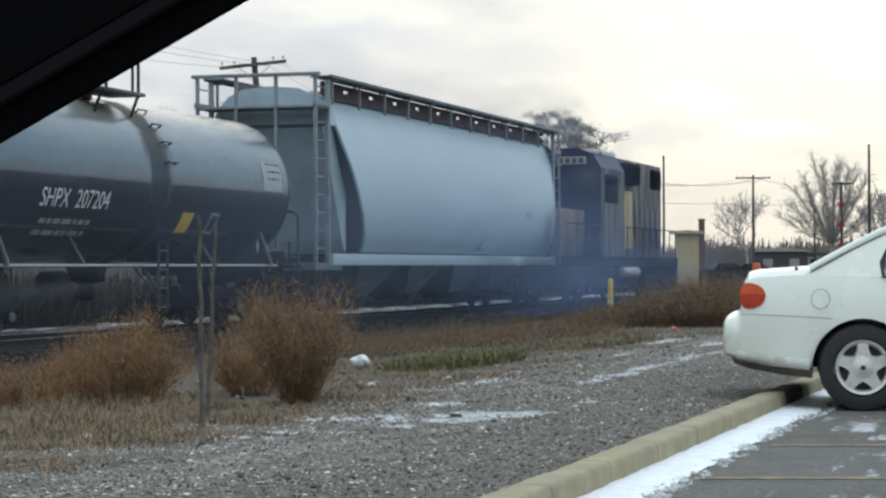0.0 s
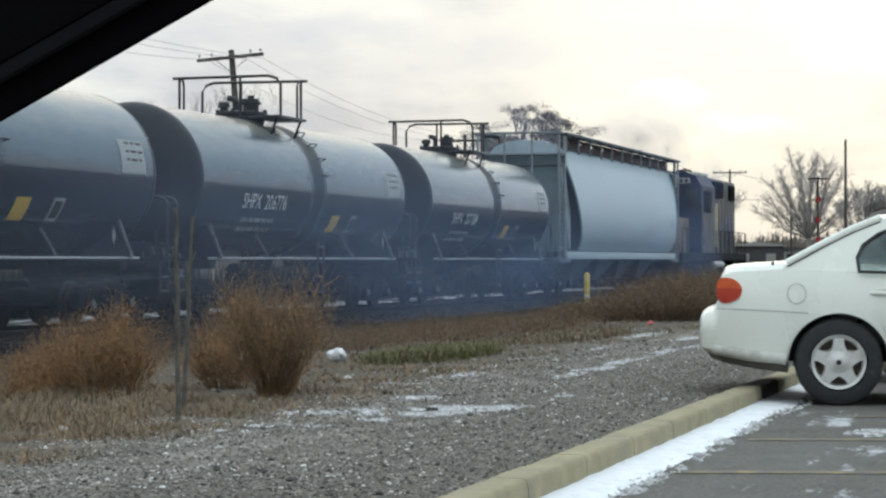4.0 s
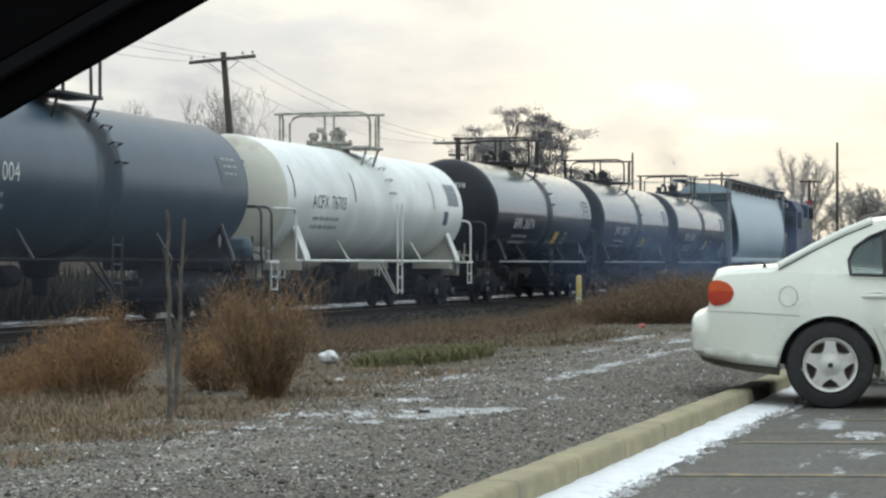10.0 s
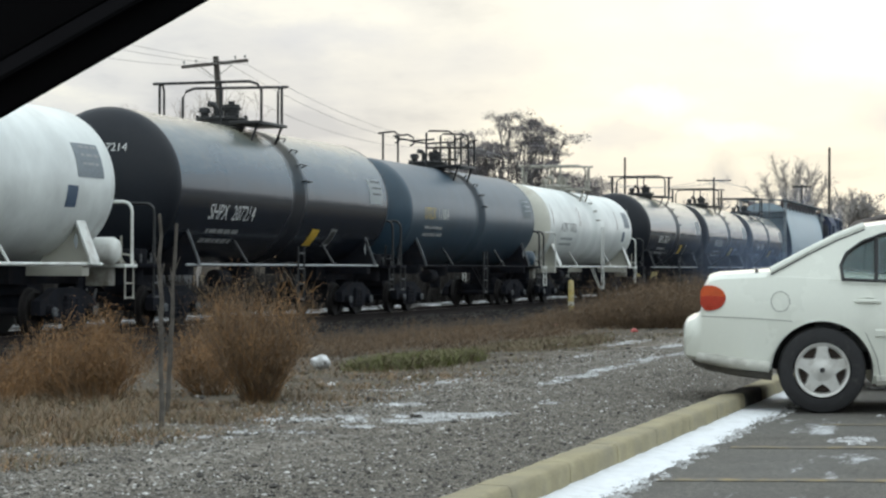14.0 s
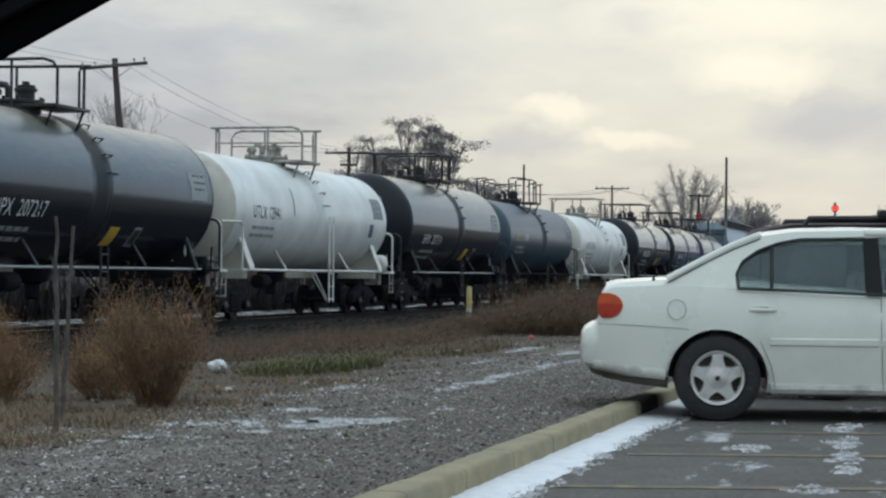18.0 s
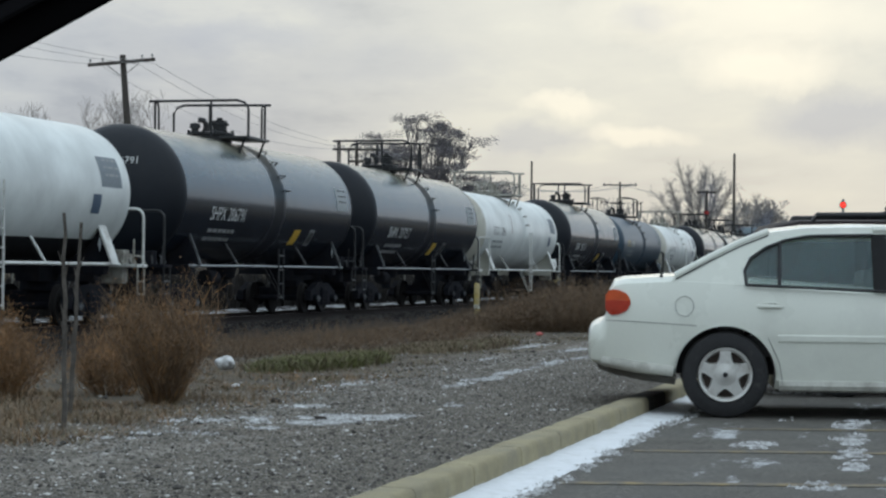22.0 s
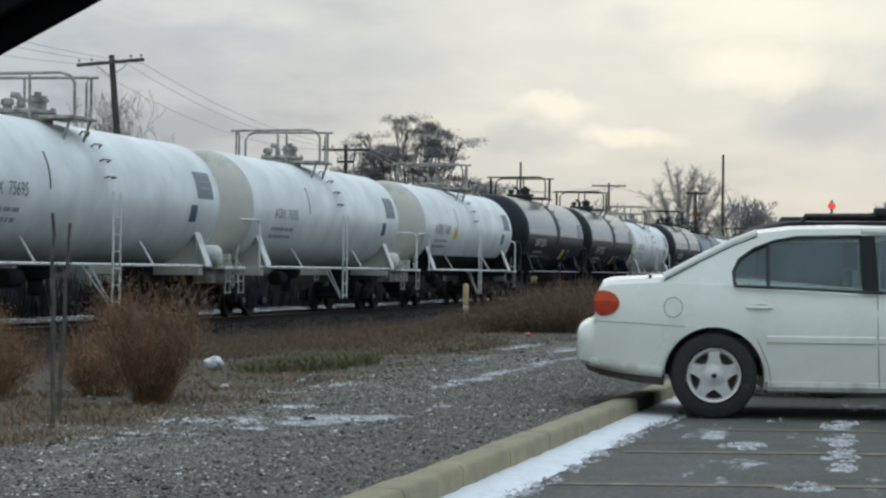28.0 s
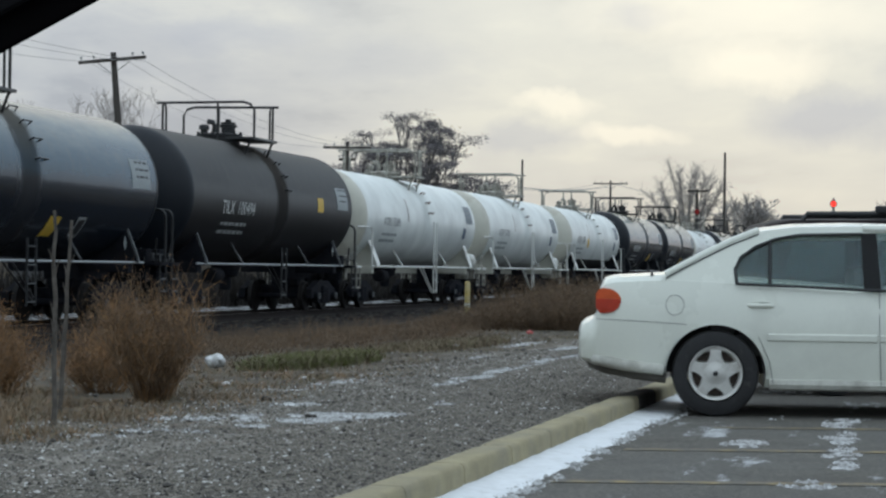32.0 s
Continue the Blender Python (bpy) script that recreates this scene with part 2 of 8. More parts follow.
WHITE = material("white_paint", (0.72, 0.73, 0.70), 0.45, vary=0.12, scale=2.0, dirt=(0.25, 0.20, 0.15), dirt_amount=0.25)
FITTING = material("grimy_cream_fittings", (0.40, 0.39, 0.345), 0.55, vary=0.3, scale=5, dirt=(0.12, 0.10, 0.08), dirt_amount=0.45)
STENCIL = material("stencil_white", (0.66, 0.67, 0.66), 0.6, vary=0.2, scale=8.0, dirt=(0.30, 0.31, 0.31), dirt_amount=0.25)
STENCIL_BLACK = material("stencil_black", (0.03, 0.03, 0.035), 0.6, vary=0.2)
STENCIL_WORN = material("worn_black_stencil", (0.17, 0.175, 0.185), 0.6, vary=0.4, scale=9)
STENCIL_YELLOW = material("stencil_yellow", (0.55, 0.40, 0.09), 0.6, vary=0.2)
FADED = material("faded_stencil", (0.30, 0.31, 0.31), 0.6, vary=0.4, scale=20.0)
PLACARD_GREY = material("grey_placard", (0.30, 0.33, 0.34), 0.5, vary=0.2, scale=12)
PLACARD_YELLOW = material("yellow_placard", (0.65, 0.42, 0.05), 0.5, vary=0.15)
PANEL_DARK = material("dark_grey_data_panel", (0.17, 0.20, 0.225), 0.5, vary=0.3, scale=14)
PANEL_BLUE = material("faded_blue_grey_panel", (0.075, 0.105, 0.120), 0.5, vary=0.35, scale=6)
VALANCE_BROWN = material("dark_brown_valance", (0.085, 0.078, 0.066), 0.8, vary=0.4, scale=8)
PLACARD_BLUE = material("blue_placard", (0.06, 0.10, 0.16), 0.5, vary=0.2)
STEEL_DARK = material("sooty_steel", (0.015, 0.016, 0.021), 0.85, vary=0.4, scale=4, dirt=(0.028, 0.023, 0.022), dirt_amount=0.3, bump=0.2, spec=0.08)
STEEL_BLACK = material("black_steel", (0.012, 0.013, 0.015), 0.42, vary=0.3, scale=6)
RUBBED = material("rubbed_grey_pipe", (0.34, 0.36, 0.38), 0.4, vary=0.2, scale=6)
DULL_FLANGE = material("dusty_flange_edge", (0.13, 0.14, 0.15), 0.6, vary=0.5, scale=7, dirt=(0.02, 0.02, 0.022), dirt_amount=0.4)
WHEEL_STEEL = material("wheel_steel", (0.019, 0.017, 0.017), 0.65, vary=0.3, scale=8, spec=0.2)
RAIL_STEEL = material("rail_steel", (0.13, 0.12, 0.115), 0.36, metal=0.9, vary=0.2, scale=3, streak=(0.2, 4, 4))
RAIL_RUST = material("sooty_rail_rust", (0.026, 0.021, 0.020), 0.85, vary=0.35, scale=3, spec=0.12)
TIE_WOOD = material("tie_wood", (0.045, 0.038, 0.032), 0.85, vary=0.5, scale=5, bump=0.5, streak=(8, 1, 8), rnd=0.4)
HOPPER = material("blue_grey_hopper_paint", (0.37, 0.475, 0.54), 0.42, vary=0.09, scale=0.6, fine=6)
# end paint darker than the sides: shade is put into its colour
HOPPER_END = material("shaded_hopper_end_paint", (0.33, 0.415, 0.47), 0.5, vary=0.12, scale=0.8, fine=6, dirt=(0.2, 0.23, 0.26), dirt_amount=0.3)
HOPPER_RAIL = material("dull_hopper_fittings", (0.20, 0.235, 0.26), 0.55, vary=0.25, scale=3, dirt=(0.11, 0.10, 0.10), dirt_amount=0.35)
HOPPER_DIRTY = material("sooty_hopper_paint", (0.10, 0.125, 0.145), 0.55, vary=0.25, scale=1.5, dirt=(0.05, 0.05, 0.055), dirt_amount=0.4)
HOPPER_SHADE = material("hopper_end_paint_with_shade", (0.085, 0.10, 0.125), 0.55, vary=0.2, scale=1.5)
COAMING = material("purplish_rusty_coaming", (0.10, 0.075, 0.085), 0.75, vary=0.35, scale=3)
RUST = material("rust", (0.13, 0.065, 0.035), 0.8, vary=0.4, scale=6, bump=0.3)
LOCO_BLUE = material("dark_blue_loco_paint", (0.010, 0.017, 0.052), 0.5, vary=0.3, scale=1.2, spec=0.25, dirt=(0.035, 0.033, 0.034), dirt_amount=0.35)
LOCO_SIDE = material("grimy_loco_side", (0.20, 0.175, 0.14), 0.7, vary=0.5, scale=1.1, dirt=(0.016, 0.017, 0.022), dirt_amount=0.7, streak=(2.2, 2.2, 0.35))
PITCH = material("matt_black_soot", (0.006, 0.006, 0.008), 0.9, vary=0.3, scale=5, spec=0.08)
LOCO_RUSTY = material("rusty_faded_loco_paint", (0.23, 0.15, 0.095), 0.7, vary=0.4, scale=1.2, dirt=(0.03, 0.03, 0.035), dirt_amount=0.5, streak=(2, 2, 0.6))
LOCO_GOLD = material("faded_gold_paint", (0.42, 0.33, 0.14), 0.55, vary=0.25, scale=1.5, dirt=(0.05, 0.045, 0.04), dirt_amount=0.3, streak=(3, 3, 0.5))
CAR_WHITE = material("white_car_paint", (0.755, 0.775, 0.70), 0.28, vary=0.03, scale=1.0, dirt=(0.52, 0.52, 0.48), dirt_amount=0.12, coat=0.6)
CAR_DIRTY = material("dirty_lower_paint", (0.52, 0.52, 0.47), 0.5, vary=0.2, scale=6, dirt=(0.25, 0.23, 0.2), dirt_amount=0.35)
CAR_DARK = material("dark_red_car_paint", (0.018, 0.012, 0.013), 0.6, vary=0.2, spec=0.15)
SEAM = material("grey_shut_line", (0.26, 0.265, 0.25), 0.7, vary=0.2)
TRIM_BLACK = material("black_trim", (0.014, 0.014, 0.016), 0.5, vary=0.25, scale=10)
TYRE = material("tyre_rubber", (0.022, 0.022, 0.024), 0.8, vary=0.35, scale=14, bump=0.2, dirt=(0.09, 0.085, 0.08), dirt_amount=0.15)
ALLOY = material("painted_alloy", (0.60, 0.595, 0.57), 0.4, metal=0.35, vary=0.12, scale=12, dirt=(0.2, 0.17, 0.13), dirt_amount=0.2)
RUSTY_DISC = material("rusty_brake_disc", (0.055, 0.038, 0.030), 0.7, vary=0.4, scale=14)
LAMP_RED = material("red_lamp_plastic", (0.38, 0.034, 0.014), 0.3, vary=0.2, scale=10, spec=0.2)
LAMP_AMBER = material("amber_lamp_plastic", (0.50, 0.078, 0.020), 0.3, vary=0.2, scale=10, spec=0.2)
CAR_GLASS = glass_material("tinted_glass", (0.56, 0.65, 0.64))
SEAT = material("grey_seat_cloth", (0.16, 0.16, 0.165), 0.9, vary=0.2, scale=10)
CONCRETE_YELLOW = material("worn_yellow_kerb_paint", (0.33, 0.285, 0.175), 0.9, vary=0.28, scale=5, fine=75, bump=0.6, dirt=(0.25, 0.225, 0.165), dirt_amount=0.4, rnd=0.06)
KERB_BLACK = material("near_black_concrete", (0.030, 0.028, 0.026), 0.9, vary=0.5, scale=9, bump=0.3, dirt=(0.13, 0.12, 0.10), dirt_amount=0.25)
SNOW = material("old_snow", (0.74, 0.76, 0.79), 0.75, vary=0.10, scale=9, fine=70, bump=0.5, dirt=(0.42, 0.42, 0.41), dirt_amount=0.2)
SNOW_DIRTY = material("dirty_snow", (0.60, 0.61, 0.62), 0.8, vary=0.3, scale=16, fine=90, bump=0.6, dirt=(0.16, 0.15, 0.14), dirt_amount=0.55)
LINE_YELLOW = material("worn_yellow_line_paint", (0.27, 0.20, 0.085), 0.85, vary=0.45, scale=9, fine=80, dirt=(0.115, 0.105, 0.09), dirt_amount=0.68)
POST_YELLOW = material("yellow_post_paint", (0.42, 0.32, 0.09), 0.6, vary=0.2, scale=6, dirt=(0.4, 0.37, 0.28), dirt_amount=0.4)
WOOD_GREY = material("weathered_pole_wood", (0.075, 0.066, 0.058), 0.9, vary=0.3, scale=5, bump=0.3, streak=(6, 6, 0.4))
STAKE = material("weathered_stake", (0.112, 0.100, 0.088), 0.9, vary=0.55, scale=9, bump=0.3, dirt=(0.045, 0.038, 0.032), dirt_amount=0.45)
BARK = material("bark", (0.16, 0.148, 0.152), 0.9, vary=0.3, scale=6)
# twigs paled: the haze of distance is put into their colour
TWIG = material("twigs", (0.34, 0.315, 0.30), 0.9, vary=0.25, scale=2)
FAR_BRUSH = material("far_brush", (0.17, 0.148, 0.128), 0.9, vary=0.3, scale=0.3)
LEAF_DARK = material("dull_dark_leaves", (0.20, 0.185, 0.195), 0.85, vary=0.4, scale=1.2)
WEED_ORANGE = material("rusty_weed", (0.285, 0.156, 0.068), 0.85, vary=0.45, scale=2.5, fine=14)
WEED_DULL = material("dull_brown_weed", (0.125, 0.088, 0.058), 0.85, vary=0.4, scale=2.5, fine=14)
WEED_BROWN = material("brown_weed", (0.185, 0.120, 0.070), 0.85, vary=0.45, scale=2.5, fine=14)
WEED_GREY = material("grey_brown_weed_stems", (0.125, 0.100, 0.076), 0.85, vary=0.4, scale=3)
GRASS_TAN = material("dry_tan_grass", (0.205, 0.160, 0.106), 0.85, vary=0.4, scale=1.5, fine=12)
GRASS_OLIVE = material("faded_olive_grass", (0.130, 0.118, 0.062), 0.85, vary=0.4, scale=1.5, fine=12)
GRASS_GREEN = material("dull_green_grass", (0.108, 0.122, 0.028), 0.85, vary=0.4, scale=1.2, fine=9)
STONE = material("grey_stone", (0.176, 0.160, 0.136), 0.8, vary=0.5, scale=20, fine=90, bump=0.2)
STONE_DARK = material("dark_ballast_stone", (0.054, 0.049, 0.044), 0.85, vary=0.5, scale=8, fine=60)
BAG = material("white_plastic", (0.66, 0.67, 0.68), 0.4, vary=0.2, scale=16, bump=0.5, dirt=(0.16, 0.15, 0.14), dirt_amount=0.4)
BRICK = material("red_brick", (0.12, 0.055, 0.040), 0.85, vary=0.25, scale=8)
SHED_YELLOW = material("faded_yellow_siding", (0.40, 0.33, 0.16), 0.7, vary=0.2, scale=2, streak=(4, 4, 0.4))
SHED_DARK = material("dark_shed_siding", (0.060, 0.058, 0.060), 0.7, vary=0.25, scale=1)
SHED_GREY = material("grey_block_wall", (0.115, 0.118, 0.125), 0.85, vary=0.25, scale=1.5, bump=0.2)
SHED_PALE = material("pale_shed_siding", (0.30, 0.30, 0.29), 0.7, vary=0.15, scale=1)
SIGNAL_RED = material("red_signal_lens", (0.30, 0.018, 0.016), 0.3, vary=0.1, emit=0.25)
SIGNAL_LIT = material("lit_red_signal_lens", (1.0, 0.035, 0.022), 0.3, vary=0.05, emit=2.4)
GALV = material("galvanised_steel", (0.30, 0.31, 0.31), 0.5, metal=0.4, vary=0.2, scale=5)
# nothing encloses the cabin, so its shade is put into these colours
CABIN = material("cabin_plastic_with_shade", (0.0022, 0.0020, 0.0024), 0.95, vary=0.35, scale=30, spec=0.08)
CABIN_SEAL = material("grey_weatherstrip", (0.0075, 0.0072, 0.0085), 0.9, vary=0.2, scale=30, spec=0.1)


def ground_material():
    """One sheet: asphalt of the lot, grey gravel lane, dry weedy verge, dark ballast, snow-dusted field; split by distance across the track."""
    m = bpy.data.materials.new("ground_surface")
    m.use_nodes = True
    N = Nodes(m.node_tree)
    co = N.add("ShaderNodeTexCoord").outputs["Object"]
    u, v, z = N.add("ShaderNodeSeparateXYZ", {0: co}).outputs
    n1 = N.noise(co, 0.55, 5.0, 0.6)
    n2 = N.noise(co, 3.0, 5.0, 0.65)
    n3 = N.noise(co, 28.0, 3.0, 0.7)
    n4 = N.noise(co, 80.0, 2.0, 0.7)
    cell = N.add("ShaderNodeTexVoronoi", {"Vector": co, "Scale": 42.0}).outputs["Color"]
    cell = N.add("ShaderNodeSeparateColor", {0: cell}).outputs[0]
    vv = N.math("ADD", v, N.math("MULTIPLY", N.math("SUBTRACT", n2, 0.5), 1.6))
    # asphalt: worn, grey, with pale salt stains
    asphalt = N.ramp(N.math("ADD", N.math("MULTIPLY", n3, 0.5), N.math("MULTIPLY", n4, 0.5)), (0.40, (0.050, 0.046, 0.041)), (0.60, (0.185, 0.172, 0.150)))
    asphalt = N.mix(N.ramp(n2, (0.42, 0.0), (0.60, 0.45)), asphalt, (0.070, 0.066, 0.060, 1))
    asphalt = N.mix(N.ramp(n1, (0.35, 0.0), (0.7, 0.40)), asphalt, (0.165, 0.165, 0.16, 1))
    gravel = N.ramp(N.math("ADD", N.math("MULTIPLY", cell, 0.6), N.math("MULTIPLY", n3, 0.4)), (0.24, (0.046, 0.040, 0.033)), (0.55, (0.134, 0.119, 0.099)), (0.82, (0.33, 0.30, 0.26)))
    gravel = N.mix(N.ramp(n2, (0.40, 0.0), (0.66, 0.6)), gravel, (0.102, 0.090, 0.074, 1))
    gravel = N.mix(N.ramp(N.noise(co, 6.5, 4.0, 0.65), (0.50, 0.0), (0.66, 0.65)), gravel, (0.040, 0.037, 0.034, 1))
    soil = N.ramp(N.math("ADD", N.math("MULTIPLY", n2, 0.6), N.math("MULTIPLY", n3, 0.4)), (0.33, (0.045, 0.037, 0.029)), (0.68, (0.130, 0.106, 0.078)))
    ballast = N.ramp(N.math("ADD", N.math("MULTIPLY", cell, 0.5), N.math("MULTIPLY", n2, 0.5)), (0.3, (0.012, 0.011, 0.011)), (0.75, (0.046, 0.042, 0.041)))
    field = N.ramp(N.math("ADD", N.math("MULTIPLY", n1, 0.5), N.math("MULTIPLY", n2, 0.5)), (0.35, (0.055, 0.043, 0.030)), (0.65, (0.135, 0.108, 0.072)))
    col = N.mix(N.ramp(N.math("DIVIDE", v, 40.0), (0.0575, 0.0), (0.058, 1.0)), asphalt, gravel)
    col = N.mix(N.ramp(N.math("DIVIDE", vv, 40.0), (0.120, 0.0), (0.140, 1.0)), col, soil)
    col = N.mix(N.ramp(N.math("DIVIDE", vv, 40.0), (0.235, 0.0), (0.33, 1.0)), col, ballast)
    col = N.mix(N.ramp(N.math("DIVIDE", vv, 40.0), (0.64, 0.0), (0.70, 1.0)), col, field)
    # thin snow left in hollows: drawn out along the lane and along the far side of the track
    drawn = N.add("ShaderNodeMapping", {"Vector": co, "Scale": (0.35, 1.3, 1.0)}).outputs[0]
    sn = N.noise(drawn, 1.6, 8.0, 0.72)
    lane = N.ramp(N.math("DIVIDE", v, 40.0), (0.075, 0.0), (0.11, 1.0), (0.15, 1.0), (0.19, 0.1))
    far = N.ramp(N.math("DIVIDE", v, 40.0), (0.545, 0.0), (0.555, 1.0), (0.61, 1.0), (0.635, 0.0))
    f1 = N.math("MULTIPLY", N.ramp(sn, (0.63, 0.0), (0.69, 0.45)), lane)
    f2 = N.math("MULTIPLY", N.math("MULTIPLY", N.ramp(sn, (0.52, 0.0), (0.57, 0.92)), far), N.ramp(N.math("DIVIDE", u, 100.0), (0.40, 0.15), (0.50, 1.0)))
    lot = N.ramp(N.math("DIVIDE", v, 40.0), (-0.02, 1.0), (0.05, 1.0), (0.056, 0.0))
    f3 = N.math("MULTIPLY", N.ramp(sn, (0.585, 0.0), (0.66, 0.75)), lot)
    f = N.math("MAXIMUM", N.math("MAXIMUM", f1, f2), f3)
    f = N.math("MULTIPLY", f, N.ramp(n3, (0.3, 0.35), (0.6, 1.0)))
    # pale dried crust and salt where the gravel meets the grass
    rag = N.noise(drawn, 2.3, 7.0, 0.7)
    edge = N.ramp(N.math("DIVIDE", N.math("ADD", v, N.math("MULTIPLY", N.math("SUBTRACT", n1, 0.5), 1.4)), 40.0), (0.088, 0.0), (0.118, 1.0), (0.138, 1.0), (0.160, 0.0))
    crust = N.math("MULTIPLY", N.math("MULTIPLY", N.ramp(rag, (0.44, 0.0), (0.60, 0.85)), edge), N.ramp(n3, (0.32, 0.25), (0.62, 1.0)))
    col = N.mix(crust, col, (0.335, 0.310, 0.275, 1))
    # reddish brown leaf litter in the same strip
    leafy = N.math("MULTIPLY", N.ramp(N.noise(drawn, 3.1, 5.0, 0.65), (0.56, 0.0), (0.66, 0.5)), edge)
    col = N.mix(leafy, col, (0.105, 0.062, 0.040, 1))
    col = N.mix(f, col, (0.70, 0.72, 0.75, 1))
    s = N.add("ShaderNodeBsdfPrincipled", {"Base Color": col, "Roughness": 0.92, "Specular IOR Level": N.ramp(N.math("DIVIDE", v, 40.0), (0.2, 0.28), (0.32, 0.04))})
    hgt = N.math("ADD", N.math("MULTIPLY", cell, 0.5), N.math("ADD", n3, n2))
    nb = N.add("ShaderNodeBump", {"Height": hgt, "Strength": 0.55, "Distance": 0.03})
    m.node_tree.links.new(nb.outputs[0], s.inputs["Normal"])
    N.add("ShaderNodeOutputMaterial", {"Surface": s.outputs[0]})
    return m


GROUND = ground_material()


# ---- mesh helpers ----
def link(name, bm, mat, parent=None, label="", smooth=None, m=None):
    me = bpy.data.meshes.new(name)
    bm.to_mesh(me)
    bm.free()
    mats = mat if isinstance(mat, (list, tuple)) else [mat]
    for x in mats:
        me.materials.append(x)
    if smooth is not None:
        me.polygons.foreach_set("use_smooth", [True] * len(me.polygons))
        if smooth < 180:
            me.set_sharp_from_angle(angle=radians(smooth))
    ob = new(name, me)
    if parent is not None:
        ob.parent = parent
    if m is not None:
        ob.matrix_basis = m
    if label:
        ob["label"] = label
    return ob


def part(name, bm, mat, parent, label="", smooth=40, m=None):
    return link(name, bm, mat, parent, label, smooth, m)


def thing(name, label, category, m, group="", kind=""):
    ob = new(name)
    ob.matrix_basis = m
    ob.empty_display_size = 0.2
    return tagged(ob, label, category, group, kind)


def B():
    return bmesh.new()


def box(bm, x0, x1, y0, y1, z0, z1, bevel=0.0, m=None):
    r = bmesh.ops.create_cube(bm, size=1.0)
    vs = r["verts"]
    for v in vs:
        v.co = Vector((x0 + (v.co.x + 0.5) * (x1 - x0), y0 + (v.co.y + 0.5) * (y1 - y0), z0 + (v.co.z + 0.5) * (z1 - z0)))
    if bevel:
        es = list({e for v in vs for e in v.link_edges})
        r = bmesh.ops.bevel(bm, geom=es, offset=bevel, segments=2, affect="EDGES", profile=0.6)
        vs = list({v for f in r["faces"] for v in f.verts} | {v for v in vs if v.is_valid})
    if m is not None:
        for v in vs:
            if v.is_valid:
                v.co = m @ v.co
    return bm


def tube(bm, pts, r, n=8, close=False, caps=True):
    """A round pipe through points."""
    pts = [Vector(p) for p in pts]
    rings = []
    for i, p in enumerate(pts):
        a = pts[i - 1] if i else (pts[-1] if close else p)
        b = pts[i + 1] if i + 1 < len(pts) else (pts[0] if close else p)
        d = (b - a).normalized()
        s = d.orthogonal().normalized() if abs(d.z) > 0.95 else d.cross(Vector((0, 0, 1))).normalized()
        t = s.cross(d).normalized()
        rr = r[i] if isinstance(r, (list, tuple)) else r
        rings.append([bm.verts.new(p + (s * math.cos(2 * math.pi * k / n) + t * math.sin(2 * math.pi * k / n)) * rr) for k in range(n)])
    for i in range(len(rings) - (0 if close else 1)):
        a, b = rings[i], rings[(i + 1) % len(rings)]
        for k in range(n):
            try:
                bm.faces.new((a[k], a[(k + 1) % n], b[(k + 1) % n], b[k]))
            except ValueError:
                pass
    if caps and not close:
        bm.faces.new(rings[0][::-1])
        bm.faces.new(rings[-1])
    return bm


def lathe(bm, prof, axis, n=48, c=(0, 0, 0), ring=False):
    """Turn a profile of (along, radius) about an axis through c; ring: the profile closes on itself, with a hole in the middle."""
    c = Vector(c)
    rings = []
    for a, r in prof:
        loop = []
        for k in range(n):
            w = 2 * math.pi * k / n
            p, q = r * math.cos(w), r * math.sin(w)
            loop.append(bm.verts.new(c + (Vector((a, p, q)) if axis == "x" else Vector((q, a, p)) if axis == "y" else Vector((p, q, a)))))
        rings.append(loop)
    for a, b in zip(rings, rings[1:]):
        for k in range(n):
            bm.faces.new((a[k], b[k], b[(k + 1) % n], a[(k + 1) % n]))
    if ring:
        a, b = rings[-1], rings[0]
        for k in range(n):
            bm.faces.new((a[k], b[k], b[(k + 1) % n], a[(k + 1) % n]))
    else:
        bm.faces.new(rings[0])
        bm.faces.new(rings[-1][::-1])
    bmesh.ops.recalc_face_normals(bm, faces=bm.faces)
    return bm


def prism(bm, outline, y0, y1):
    """Extrude an (x, z) outline along y."""
    a = [bm.verts.new((x, y0, z)) for x, z in outline]
    b = [bm.verts.new((x, y1, z)) for x, z in outline]
    n = len(a)
    for k in range(n):
        bm.faces.new((a[k], a[(k + 1) % n], b[(k + 1) % n], b[k]))
    bm.faces.new(a[::-1])
    bm.faces.new(b)
    bmesh.ops.recalc_face_normals(bm, faces=bm.faces)
    return bm


def letters(text, height):
    """Flat lettering as a bmesh in the x-z plane, centred, facing -y."""
    cu = bpy.data.curves.new("lettering", "FONT")
    cu.body, cu.size, cu.align_x, cu.resolution_u, cu.offset = text, height * 1.38, "CENTER", 3, 0.0
    ob = bpy.data.objects.new("lettering", cu)
    scene.collection.objects.link(ob)
    me = bpy.data.meshes.new_from_object(ob.evaluated_get(bpy.context.evaluated_depsgraph_get()))
    bm = B()
    bm.from_mesh(me)
    bpy.data.objects.remove(ob)
    bpy.data.meshes.remove(me)
    for v in bm.verts:
        v.co = Vector((v.co.x * 0.98, 0, v.co.y - height * 0.5))
    return bm


def wrap(bm, r, zc):
    """Lay what stands in the x-z plane on the near side of a lying cylinder."""
    for v in bm.verts:
        a = math.asin(max(-1, min(1, (v.co.z - zc) / r)))
        v.co.y -= r * math.cos(a)
    return bm


def patch(x0, x1, z0, z1, y=-0.008, nz=6):
    bm = B()
    rows = [[bm.verts.new((x, y, z0 + (z1 - z0) * k / nz)) for x in (x0, x1)] for k in range(nz + 1)]
    for a, b in zip(rows, rows[1:]):
        bm.faces.new((a[0], a[1], b[1], b[0]))
    return bm


# ---- ground, kerb and track ----
RAIL_Z = -0.15
TRACK_V = 19.0


